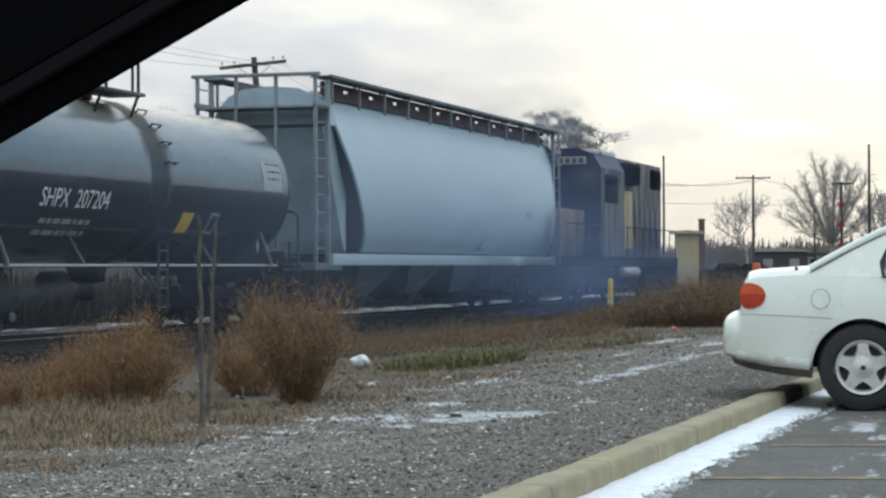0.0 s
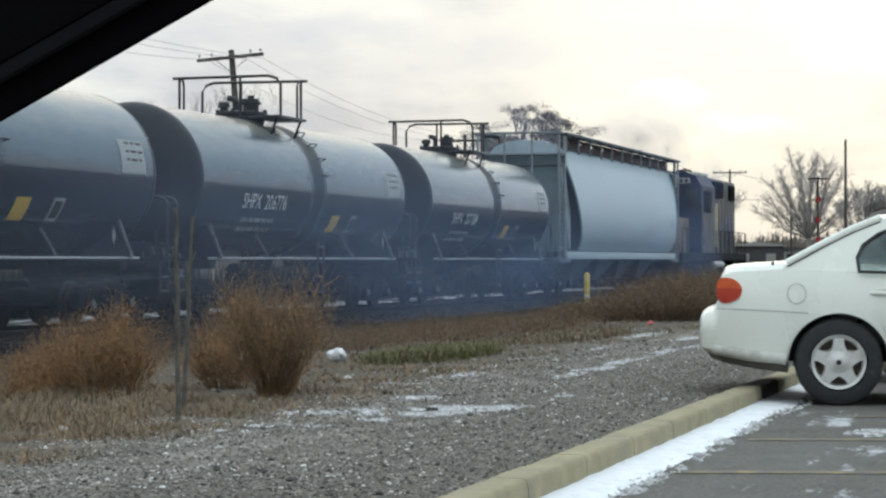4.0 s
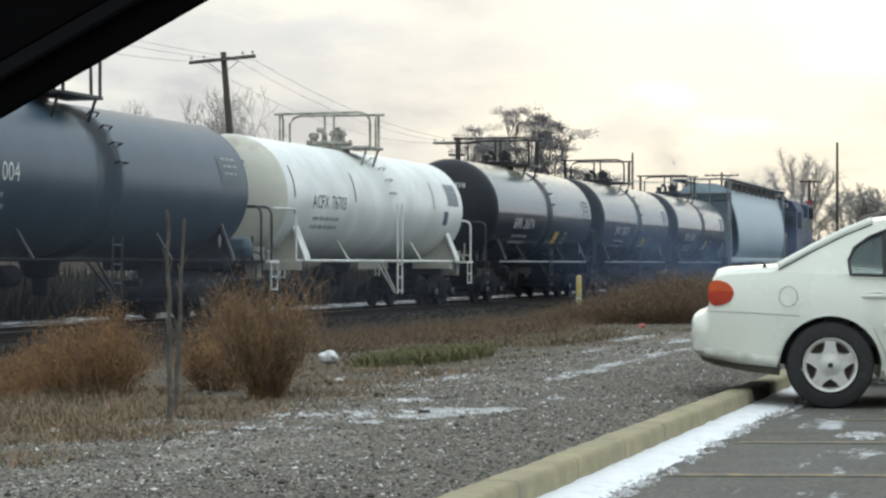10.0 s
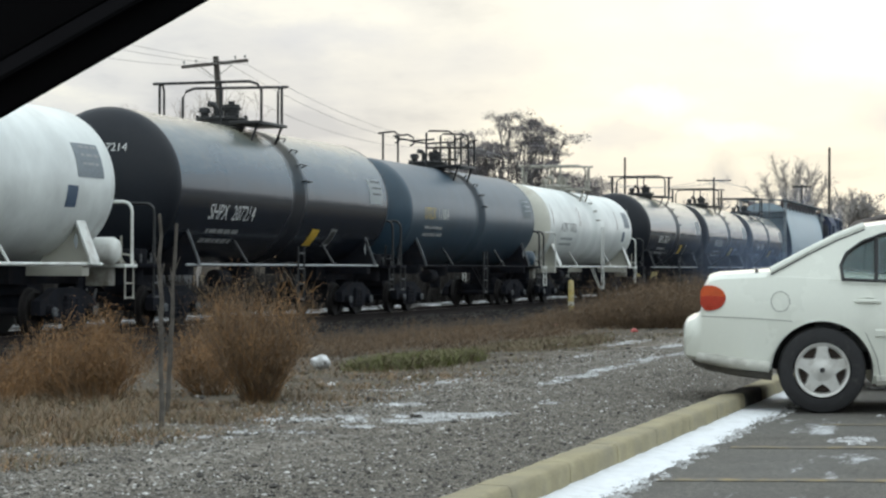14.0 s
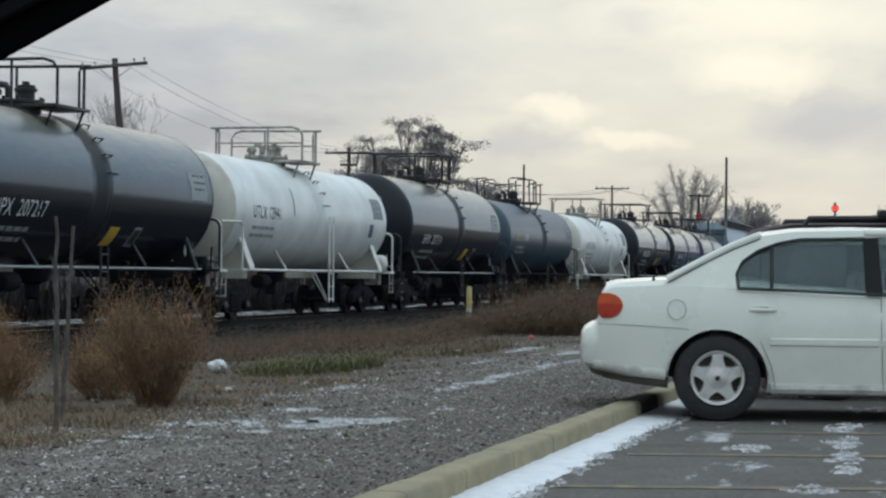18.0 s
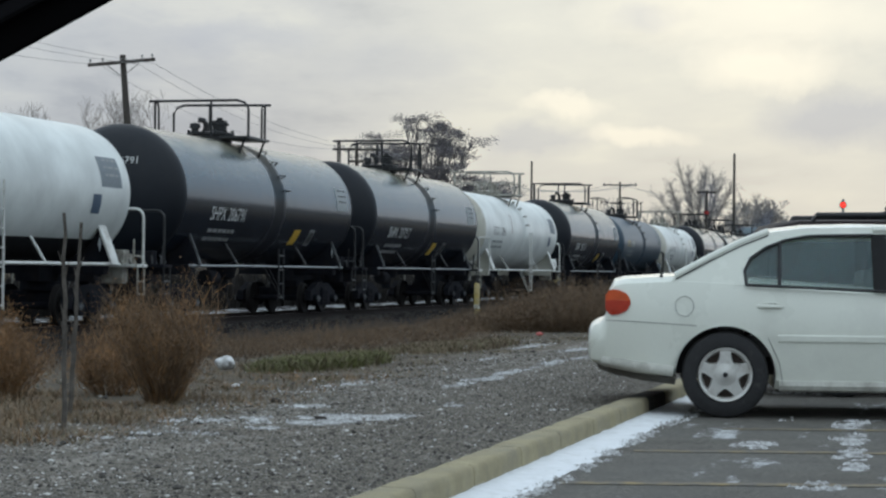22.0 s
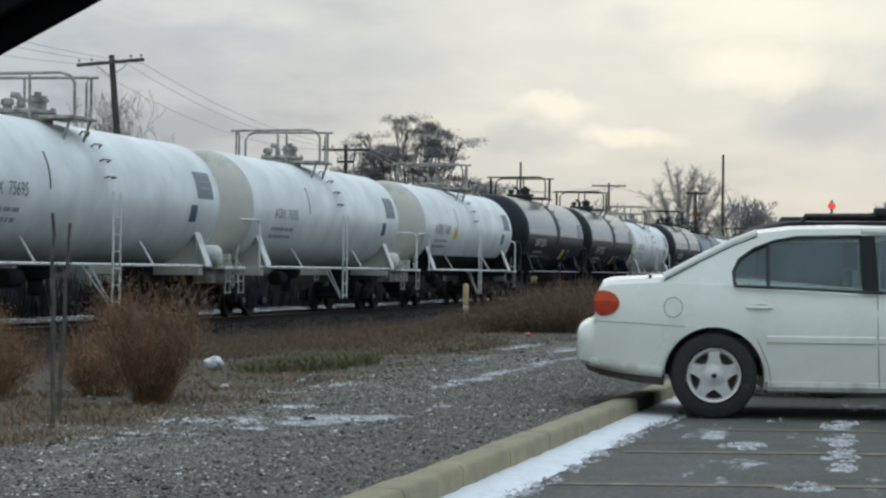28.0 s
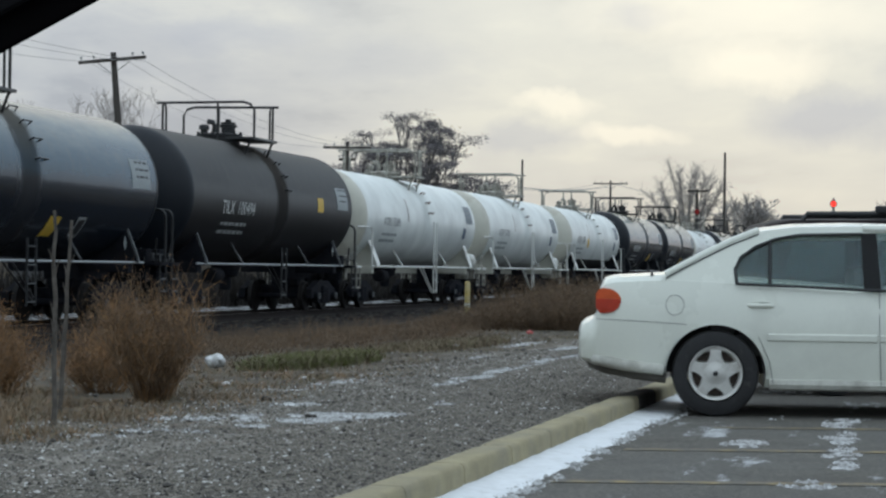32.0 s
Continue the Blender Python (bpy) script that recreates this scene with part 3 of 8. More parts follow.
def ground_height(v, u=0.0):
    pts = [(-400, 0.0), (2.4, 0.0), (2.45, 0.08), (5, 0.05), (9, -0.05), (13, -0.24), (16.2, -0.40), (16.9, -0.36), (17.6, -0.335), (20.4, -0.335), (21.2, -0.36), (22.2, -0.275), (24, -0.32), (40, -0.1), (2000, 0.0)]
    for (a, za), (b, zb) in zip(pts, pts[1:]):
        if v <= b:
            return za + (zb - za) * (v - a) / (b - a)
    return 0.0


def swell(u, v):
    """Slow unevenness of the lane and the verge."""
    if 2.6 < v < 16 and 4 < u < 80:
        return 0.032 * noise.noise(Vector((u * 0.5, v * 0.7, 0))) * min(1.0, (v - 2.6) / 0.6)
    return 0.0


def make_ground():
    vs = [-900, -60, -20, -8, -2, 0, 1, 1.8, 2.4, 2.45] + [2.7 + 0.3 * k for k in range(24)] + [10.4, 11.2, 12, 13, 14, 15, 16.2, 16.9, 17.6, 20.4, 21.2, 22.5, 24, 28, 34, 40, 80, 200, 600, 1800]
    us = [-600, -100, -20, 0, 4] + [6 + 0.4 * k for k in range(70)] + [35, 37, 40, 44, 48, 54, 60, 70, 80, 100, 130, 170, 220, 300, 500, 900, 1900]
    bm = B()
    grid = []
    for u in us:
        row = []
        for v in vs:
            z = ground_height(v)
            z += swell(u, v)
            row.append(bm.verts.new((u, v, z)))
        grid.append(row)
    for a, b in zip(grid, grid[1:]):
        for k in range(len(vs) - 1):
            bm.faces.new((a[k], b[k], b[k + 1], a[k + 1]))
    ob = link("ground", bm, GROUND, None, "", 180, along(0, 0))
    tagged(ob, "asphalt lot, gravel lane, dry verge and dark ballast with thin snow", "ground", kind="structure")
    return ob


make_ground()


def lump(bm, p, r, seed, n=1, squash=0.7):
    res = bmesh.ops.create_icosphere(bm, subdivisions=n, radius=1.0)
    rr = random.Random(seed)
    sx, sy = rr.uniform(0.7, 1.3), rr.uniform(0.7, 1.3)
    for v in res["verts"]:
        k = 1 + rr.uniform(-0.22, 0.22)
        v.co = Vector(p) + Vector((v.co.x * r * sx * k, v.co.y * r * sy * k, v.co.z * r * squash * k))


# a low-poly stone shape, repeated in plain vertex lists
STONE_V = [(1, 0, 0.1), (0.25, 0.9, -0.1), (-0.8, 0.6, 0.1), (-0.85, -0.5, -0.05), (0.3, -0.95, 0.05), (0.1, 0.05, 0.75), (0, 0, -0.6)]
STONE_F = [(0, 1, 5), (1, 2, 5), (2, 3, 5), (3, 4, 5), (4, 0, 5), (1, 0, 6), (2, 1, 6), (3, 2, 6), (4, 3, 6), (0, 4, 6)]


def scatter_stones(name, label, mats, count, where, sizes, seed, flat=1.0):
    rr = random.Random(seed)
    verts, faces, idx = [], [], []
    for i in range(count):
        u, v = where(rr)
        s = rr.uniform(*sizes) * (1.7 if rr.random() < 0.06 else 1.0)
        w = rr.uniform(0, 6.28)
        c, sn = math.cos(w), math.sin(w)
        k = len(verts)
        zz = ground_height(v) + swell(u, v) + 0.3 * s
        sx, sy, sz = s * rr.uniform(0.7, 1.2), s * rr.uniform(0.6, 1.1), s * rr.uniform(0.5, 0.9) * flat
        for a, b, d in STONE_V:
            x, y = a * sx, b * sy
            verts.append((u + x * c - y * sn, v + x * sn + y * c, zz + d * sz))
        faces += [tuple(k + j for j in f) for f in STONE_F]
        idx += [rr.randrange(len(mats))] * len(STONE_F)
    me = bpy.data.meshes.new(name)
    me.from_pydata(verts, [], faces)
    for x in mats:
        me.materials.append(x)
    me.polygons.foreach_set("material_index", idx)
    ob = new(name, me)
    ob.matrix_basis = along(0, 0)
    return tagged(ob, label, "gravel", kind="stuff")


STONE_BLACK = material("near_black_ballast_stone", (0.022, 0.020, 0.020), 0.9, vary=0.5, scale=8, fine=60, spec=0.15)
STONE_WHITE = material("bright_stone_chips", (0.62, 0.61, 0.59), 0.8, vary=0.2, scale=20)
STONE_PALE = material("pale_stone", (0.36, 0.345, 0.32), 0.8, vary=0.3, scale=20)
scatter_stones("gravel_stones", "loose grey gravel stones on the lane beside the kerb", [STONE, STONE_DARK, STONE, STONE, STONE, STONE_DARK, STONE, STONE, STONE_DARK, STONE, STONE, STONE_PALE], 52000,
               lambda r: (8.2 + 20 * r.random() ** 1.5, 2.6 + 3.4 * r.random()), (0.0035, 0.0095), 5)
scatter_stones("stone_chips", "bright flat chips of stone and ice on the gravel", [STONE_WHITE, STONE_PALE, STONE_WHITE], 1500,
               lambda r: (9 + 18 * r.random() ** 1.3, 2.7 + 3.2 * r.random()), (0.004, 0.013), 15)
scatter_stones("gravel_lumps", "larger dark and grey stones lying in the gravel", [STONE_DARK, STONE, STONE_DARK, STONE, STONE], 1900,
               lambda r: (8.6 + 14 * r.random() ** 1.4, 2.65 + 3.0 * r.random()), (0.008, 0.016), 25)
scatter_stones("stone_chips", "flat white flakes of stone, ice and paper on the gravel", [STONE_WHITE, STONE_PALE, STONE_PALE], 420,
               lambda r: (8.8 + 8 * r.random() ** 1.3, 3.1 + 2.9 * r.random()), (0.007, 0.018), 26, 0.35)
scatter_stones("verge_litter_stones", "scattered pale stones and litter among the dry grass", [STONE_PALE, STONE, STONE_DARK], 1500,
               lambda r: (12 + 26 * r.random(), 4.6 + 4.5 * r.random()), (0.008, 0.028), 6)
scatter_stones("ballast_stones", "dark crushed stone ballast beside the rails", [STONE_BLACK, STONE_BLACK, STONE_DARK], 9000,
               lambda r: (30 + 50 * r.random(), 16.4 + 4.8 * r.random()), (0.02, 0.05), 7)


def make_kerb():
    """Yellow-painted concrete kerb cast in lengths, with worn, rounded edges."""
    kerb = thing("kerb", "worn yellow-painted concrete kerb along the parking lot", "kerb", along(0, 0), kind="structure")
    prof = [(2.315, -0.05), (2.32, 0.095), (2.328, 0.117), (2.345, 0.127), (2.48, 0.128), (2.508, 0.115), (2.515, -0.05)]
    for i in range(26):
        u0, u1 = 1.0 + i * 1.2, 1.0 + (i + 1) * 1.2 - 0.012
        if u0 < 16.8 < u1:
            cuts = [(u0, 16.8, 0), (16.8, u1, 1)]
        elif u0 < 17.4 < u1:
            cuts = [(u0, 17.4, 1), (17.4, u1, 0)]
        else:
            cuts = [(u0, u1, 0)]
        for a, b, k in cuts:
            bm = B()
            n = max(2, int((b - a) / 0.12))
            rings = []
            for j in range(n + 1):
                uu = a + (b - a) * j / n
                rings.append([bm.verts.new((uu, v + 0.006 * noise.noise(Vector((uu * 5, v * 9, q))), z + (0.007 * noise.noise(Vector((uu * 4, v * 7, 5))) if z > 0 else 0))) for q, (v, z) in enumerate(prof)])
            for p, q in zip(rings, rings[1:]):
                for j in range(len(prof) - 1):
                    bm.faces.new((p[j], q[j], q[j + 1], p[j + 1]))
            bm.faces.new(rings[0][::-1])
            bm.faces.new(rings[-1])
            bmesh.ops.recalc_face_normals(bm, faces=bm.faces)
            part("kerb_length", bm, KERB_BLACK if k else CONCRETE_YELLOW, kerb, "near-black kerb length below the saloon's tail" if k else "", smooth=50)
    return kerb


make_kerb()


def snow_patch(label, cu, cv, ru, rv, seed, count, size=(0.015, 0.06)):
    """Gritty remains of snow: many small ragged flakes lying close together."""
    rr = random.Random(seed)
    verts, faces = [], []
    for i in range(count):
        a, d = rr.uniform(0, 6.28), rr.random() ** 0.7 * (1 + 0.3 * noise.noise(Vector((seed, i * 0.1, 0))))
        u, v = cu + math.cos(a) * d * ru, cv + math.sin(a) * d * rv
        if noise.noise(Vector((u * 4.5, v * 7.0, seed * 0.37))) < -0.06:
            continue
        r = rr.uniform(*size) * (1.25 - 0.75 * d)
        z = ground_height(v) + swell(u, v) + 0.003
        k = len(verts)
        n = 7
        verts.append((u, v, z + 0.006 + 0.008 * rr.random()))
        for j in range(n):
            w = 6.283 * j / n
            q = r * rr.uniform(0.45, 1.3)
            verts.append((u + math.cos(w) * q * 1.25, v + math.sin(w) * q, z - 0.004))
        faces += [(k, k + 1 + j, k + 1 + (j + 1) % n) for j in range(n)]
    me = bpy.data.meshes.new("snow_patch")
    me.from_pydata(verts, [], faces)
    me.materials.append(SNOW_DIRTY)
    ob = new("snow_patch", me)
    ob.matrix_basis = along(0, 0)
    return tagged(ob, label, "snow", "snow patches", "stuff")


def snow_strip():
    """Packed snow and salt lying in the gutter along the kerb."""
    bm = B()
    rows = []
    for i in range(720):
        u = 6 + i * 0.03
        w = 0.285 + 0.06 * noise.noise(Vector((u * 0.7, 0, 0))) + 0.035 * noise.noise(Vector((u * 2.6, 4, 0))) + 0.02 * noise.noise(Vector((u * 9, 7, 0)))
        row = []
        for k in range(7):
            f = k / 6
            v = 2.318 - f * w
            h = 0.018 * (1 - f) + 0.004 + 0.007 * noise.noise(Vector((u * 4, v * 9, 1))) + 0.004 * noise.noise(Vector((u * 15, v * 25, 2)))
            row.append(bm.verts.new((u, v, h if k < 6 else -0.004)))
        rows.append(row)
    for a, b in zip(rows, rows[1:]):
        for k in range(6):
            bm.faces.new((a[k], a[k + 1], b[k + 1], b[k]))
    bmesh.ops.recalc_face_normals(bm, faces=bm.faces)
    ob = link("gutter_snow", bm, SNOW, None, "", 60, along(0, 0))
    for i in range(16):
        u = 9.6 + i * 0.55
        w = 0.235 + 0.06 * noise.noise(Vector((u * 0.7, 0, 0)))
        snow_patch("loose crumbs of snow along the gutter", u, 2.27 - w, 0.34, 0.085, 400 + i, 70, (0.008, 0.03))
    tagged(ob, "strip of packed white snow in the gutter along the kerb", "snow", kind="stuff")


snow_strip()


def lot_lines():
    """Worn yellow bay lines, about square to the kerb."""
    for i, (u, v1) in enumerate([(11.15, 2.0), (13.3, 1.92), (15.4, 1.6)]):
        bm = B()
        rows = []
        for k in range(40):
            v = v1 - k * 0.14
            e = 0.012 * noise.noise(Vector((v * 5, i, 0)))
            uu = u + 0.235 * (v1 - v)
            rows.append((bm.verts.new((uu - 0.075 + e, v, 0.004)), bm.verts.new((uu + 0.075 + e, v, 0.004))))
        for a, b in zip(rows, rows[1:]):
            bm.faces.new((a[0], a[1], b[1], b[0]))
        ob = link("parking_line", bm, LINE_YELLOW, None, "", None, along(0, 0))
        tagged(ob, "worn faded yellow bay line painted on the asphalt", "road marking", "parking lines", "structure")


lot_lines()


def make_track():
    track = thing("railway_track", "steel rails on dark wooden ties in black ballast", "railway track", along(0, TRACK_V, RAIL_Z), kind="structure")
    prof = [(-0.068, -0.17), (0.068, -0.17), (0.068, -0.155), (0.012, -0.13), (0.011, -0.045), (0.036, -0.035), (0.036, -0.008), (0.024, 0.0), (-0.024, 0.0), (-0.036, -0.008), (-0.036, -0.035), (-0.011, -0.045), (-0.012, -0.13), (-0.068, -0.155)]
    for s in (-0.7525, 0.7525):
        bm = B()
        a = [bm.verts.new((-60, s + y, z)) for y, z in prof]
        b = [bm.verts.new((700, s + y, z)) for y, z in prof]
        for k in range(len(prof)):
            bm.faces.new((a[k], a[(k + 1) % len(prof)], b[(k + 1) % len(prof)], b[k]))
        bmesh.ops.recalc_face_normals(bm, faces=bm.faces)
        rail = part("rail", bm, RAIL_RUST, track, "sooty, rust-brown steel rail", smooth=None)
        bm = B()
        bm.faces.new([bm.verts.new((x, s + y, 0.003)) for x, y in ((-60, -0.022), (700, -0.022), (700, 0.022), (-60, 0.022))])
        part("rail_head", bm, RAIL_STEEL, rail, "bright worn running face")
    bm = B()
    box(bm, -0.115, 0.115, -1.3, 1.3, -0.36, -0.172, 0.01)
    first = part("tie", bm, TIE_WOOD, track, smooth=None)
    first.matrix_basis = pose(28, 0, 0)
    for i in range(1, 150):
        t = new("tie", first.data)
        t.parent = track
        t.matrix_basis = pose(28 + i * 0.54, 0, 0, 0, 0, random.uniform(-0.8, 0.8))


make_track()

# ---- rolling stock: x runs ahead along the track, -y faces the lot, z = 0 on the rail ----
R_TANK, Z_TANK = 1.62, 2.95


ROLLING = []


def truck_parts(car, x):
    """A two-axle freight truck under the car."""
    bogie = part("truck", box(box(B(), x - 0.22, x + 0.22, -1.15, 1.15, 0.42, 0.72, 0.03), x - 0.35, x + 0.35, -0.4, 0.4, 0.72, 0.92, 0.02), STEEL_DARK, car, "sooty cast-steel freight truck")
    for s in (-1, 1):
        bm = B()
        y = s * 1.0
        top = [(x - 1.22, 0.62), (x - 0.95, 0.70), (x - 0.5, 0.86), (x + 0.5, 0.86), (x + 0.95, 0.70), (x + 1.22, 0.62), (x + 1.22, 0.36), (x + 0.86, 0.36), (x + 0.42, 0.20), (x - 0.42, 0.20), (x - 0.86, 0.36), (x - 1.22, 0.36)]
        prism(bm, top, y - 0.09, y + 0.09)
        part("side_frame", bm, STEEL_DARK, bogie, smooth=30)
        for k in (-0.2, 0.0, 0.2):
            part("spring", lathe(B(), [(0.24 + 0.045 * j, 0.085 if j % 2 else 0.07) for j in range(10)], "z", 10, (x + k, y + s * 0.10, 0)), STEEL_DARK, bogie, smooth=30)
    for dx in (-0.88, 0.88):
        axle = part("wheelset", tube(B(), [(0, -1.08, 0), (0, 1.08, 0)], 0.075, 10), STEEL_DARK, car, "axle with two worn steel wheels", 40, pose(x + dx, 0, 0.42))
        ROLLING.append((axle, x + dx))
        for s in (-1, 1):
            bm = lathe(B(), [(-0.07, 0.10), (-0.07, 0.36), (-0.065, 0.455), (-0.035, 0.457), (-0.03, 0.425), (0.065, 0.418), (0.068, 0.35), (0.03, 0.33), (0.03, 0.16), (0.075, 0.13), (0.075, 0.10)], "y", 32, (0, 0, 0))
            if s < 0:
                for v in bm.verts:
                    v.co.y *= -1
                bmesh.ops.recalc_face_normals(bm, faces=bm.faces)
            part("wheel", bm, WHEEL_STEEL, axle, "worn steel wheel", 30, pose(0, s * 0.76, 0))
            cap = lathe(B(), [(1.19, 0.085), (1.235, 0.085), (1.24, 0.02)], "y", 12)
            for k in range(3):
                w = k * 2 * math.pi / 3
                box(cap, 0.055 * math.cos(w) - 0.017, 0.055 * math.cos(w) + 0.017, 1.23, 1.265, 0.055 * math.sin(w) - 0.017, 0.055 * math.sin(w) + 0.017)
            if s < 0:
                for v in cap.verts:
                    v.co.y *= -1
                bmesh.ops.recalc_face_normals(cap, faces=cap.faces)
            part("end_cap", cap, DULL_FLANGE, axle, "three-bolt axle end cap", 30)
            part("bearing_cap", lathe(B(), [(-0.08, 0.13), (0.09, 0.12), (0.11, 0.08)], "y", 12, (x + dx, s * 1.12, 0.42)), STEEL_DARK, bogie)
    return bogie


def coupler(car, x, s):
    bm = box(B(), min(x, x + s * 0.75), max(x, x + s * 0.75), -0.13, 0.13, 0.74, 0.98, 0.02)
    box(bm, min(x + s * 0.5, x + s * 0.85), max(x + s * 0.5, x + s * 0.85), -0.2, 0.2, 0.70, 1.02, 0.04)
    part("coupler", bm, STEEL_DARK, car, "rusty knuckle coupler")
    tubebm = tube(B(), [(x + s * 0.2, -0.35, 0.8), (x + s * 0.4, -0.36, 0.55), (x + s * 0.7, -0.3, 0.45), (x + s * 0.95, -0.25, 0.5)], 0.03, 6)
    part("air_hose", tubebm, STEEL_BLACK, car)


def bars_panel(car, x0, x1, z, rows, mat, seed, r=R_TANK, h=0.085, gap=0.2, zc=Z_TANK):
    """Small lettering that is too fine to read, as short bars."""
    rr = random.Random(seed)
    bm = B()
    for k in range(rows):
        x = x0
        zz = z - k * gap
        while x < x1 - 0.1:
            w = rr.uniform(0.12, 0.42)
            a = patch(x, min(x + w, x1), zz - h / 2, zz + h / 2, -0.008, 1)
            me = bpy.data.meshes.new("bar")
            a.to_mesh(me)
            a.free()
            bm.from_mesh(me)
            bpy.data.meshes.remove(me)
            x += w + 0.07
    part("small_lettering", wrap(bm, r, zc), mat, car, "rows of fine stencilled lettering", None)


def tank_car(spec):
    """A tank car; spec gives seams half apart, paint, fittings and lettering."""
    half, style, name_text = spec["half"] + 0.25, spec["style"], spec["text"]
    white = style == "white"
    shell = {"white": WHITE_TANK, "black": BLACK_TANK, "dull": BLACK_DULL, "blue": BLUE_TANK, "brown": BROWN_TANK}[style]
    fit = FITTING if white else STEEL_BLACK
    line = WHITE if white else (STEEL_DARK if style == "blue" else RUBBED)
    car = thing("tank_car", spec["label"], "tank car", along(0, TRACK_V, RAIL_Z), "train of tank cars")
    R, Z = spec.get("r", R_TANK), Z_TANK + spec.get("r", R_TANK) - R_TANK
    # shell with weld rings
    prof = []
    for x in np.linspace(-half, half, 25):
        prof.append((float(x), R))
    for x in (-half * 0.62, -half * 0.2, half * 0.24, half * 0.64):
        for d, e in ((-0.08, 0.0), (0.0, 0.0012), (0.08, 0.0)):
            prof.append((x + d, R + e))
    prof.sort()
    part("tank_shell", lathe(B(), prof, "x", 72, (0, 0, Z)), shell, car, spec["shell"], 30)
    for s in (-1, 1):
        hp = [(s * (half - 0.03), R + 0.004), (s * half, R + 0.004)] + [(s * (half + 0.76 * math.sin(radians(a))), R * math.cos(radians(a))) for a in (6, 14, 24, 36, 48, 60, 70, 78, 84, 89)]
        if s < 0:
            hp = hp[::-1]
        part("tank_head", lathe(B(), hp, "x", 72, (0, 0, Z)), CREAM if white and s < 0 else BLACK_HEAD if style in ("black", "dull", "brown") else shell, car, "domed tank end", 30)
    # head outline band
    # centre sill stubs, bolsters and end platforms
    end = half + 1.12
    for s in (-1, 1):
        xb = s * (half - 1.05)
        bm = box(B(), min(s * (half - 1.9), s * end), max(s * (half - 1.9), s * end), -0.27, 0.27, 0.92, 1.30, 0.015)
        part("draft_sill", bm, STEEL_DARK, car)
        bm = box(B(), xb - 0.16, xb + 0.16, -1.42, 1.42, 1.08, 1.32, 0.015)
        part("bolster", bm, CREAM if white and not spec.get("belly") else STEEL_DARK, car)
        # saddle: crosswise plates that carry the shell, with a pale edge
        for y in (-1, 1):
            bm = B()
            outline = [(y * 1.53, 1.26), (y * 1.56, 1.36), (y * 1.24, 2.14), (y * 1.10, 2.10), (y * 0.5, 1.34), (y * 0.5, 1.26)]
            f = [[bm.verts.new((xb + d, yy, zz)) for yy, zz in outline] for d in (-0.05, 0.05)]
            for k in range(6):
                bm.faces.new((f[0][k], f[0][(k + 1) % 6], f[1][(k + 1) % 6], f[1][k]))
            bm.faces.new(f[0])
            bm.faces.new(f[1][::-1])
            bmesh.ops.recalc_face_normals(bm, faces=bm.faces)
            part("saddle", bm, CREAM if white and not spec.get("belly") else STEEL_DARK, car, smooth=None)
            bm = B()
            w = 0.20 if white else 0.028
            e = [(y * 1.575, 1.30), (y * 1.56, 1.40), (y * 1.26, 2.16), (y * 1.22, 2.24)]
            f = [[bm.verts.new((xb + d, yy + o * y, zz)) for yy, zz in e] for d, o in ((-w, 0), (w, 0), (w, 0.045), (-w, 0.045))]
            for p in range(4):
                for k in range(3):
                    bm.faces.new((f[p][k], f[p][k + 1], f[(p + 1) % 4][k + 1], f[(p + 1) % 4][k]))
            for k in (0, 3):
                bm.faces.new([f[p][k] for p in range(4)])
            bmesh.ops.recalc_face_normals(bm, faces=bm.faces)
            part("saddle_strap", bm, WHITE if white else DULL_FLANGE, car, "pale flange along the saddle's edge", None)
        # end platform, steps and handrail
        bm = box(B(), min(s * (end - 0.55), s * (end + 0.05)), max(s * (end - 0.55), s * (end + 0.05)), -1.5, 1.5, 1.24, 1.31, 0.01)
        part("end_platform", bm, WHITE if white else STEEL_DARK, car)
        for y in (-1, 1):
            bm = B()
            xs = s * (end - 0.28)
            for k in (-0.2, 0.2):
                tube(bm, [(xs + k, y * 1.47, 1.26), (xs + k, y * 1.47, 0.62)], 0.020, 6)
            for zz in (0.65, 0.93):
                tube(bm, [(xs - 0.2, y * 1.47, zz), (xs + 0.2, y * 1.47, zz)], 0.02, 6)
            part("step", bm, (WHITE if spec.get("stripes") else FITTING) if white else STEEL_BLACK, car, "side step below the platform")
        bm = B()
        xr = s * (end - 0.12)
        pts = [(xr, -1.46, 1.30), (xr, -1.46, 2.35)] + [(xr, -1.46 + 0.18 * (1 - math.cos(radians(a))), 2.35 + 0.18 * math.sin(radians(a))) for a in (30, 60, 90)]
        pts += [(p[0], -p[1], p[2]) for p in pts[::-1]]
        tube(bm, pts, 0.032, 8)
        if spec.get("low_ends"):
            bm.free()
        else:
            part("end_handrail", bm, WHITE if white and not (s < 0 and spec.get("dark_rail")) else STEEL_BLACK, car, "bent pipe handrail across the end")
        # hand brake wheel, air hoses and levers crowded on the end platform
        gear = part("brake_gear", box(B(), min(s * (end - 0.5), s * (end - 0.15)), max(s * (end - 0.5), s * (end - 0.15)), -1.15, -0.55, 1.31, 1.62, 0.03), fit if white else STEEL_DARK, car, "brake gear on the end platform")
        for k in range(4):
            y0 = -1.35 + 0.22 * k
            part("hose", tube(B(), [(s * (end - 0.55), y0, 1.34), (s * (end - 0.4), y0 + 0.1, 1.52 + 0.04 * k), (s * (end - 0.1), y0 - 0.05, 1.48), (s * (end + 0.02), y0 - 0.1, 1.33)], 0.022, 6), fit if white else STEEL_BLACK, gear)
        part("brake_lever", tube(B(), [(s * (end - 0.3), -1.30, 1.30), (s * (end - 0.42), -1.36, 1.85)], 0.025, 6), fit if white else STEEL_BLACK, gear)
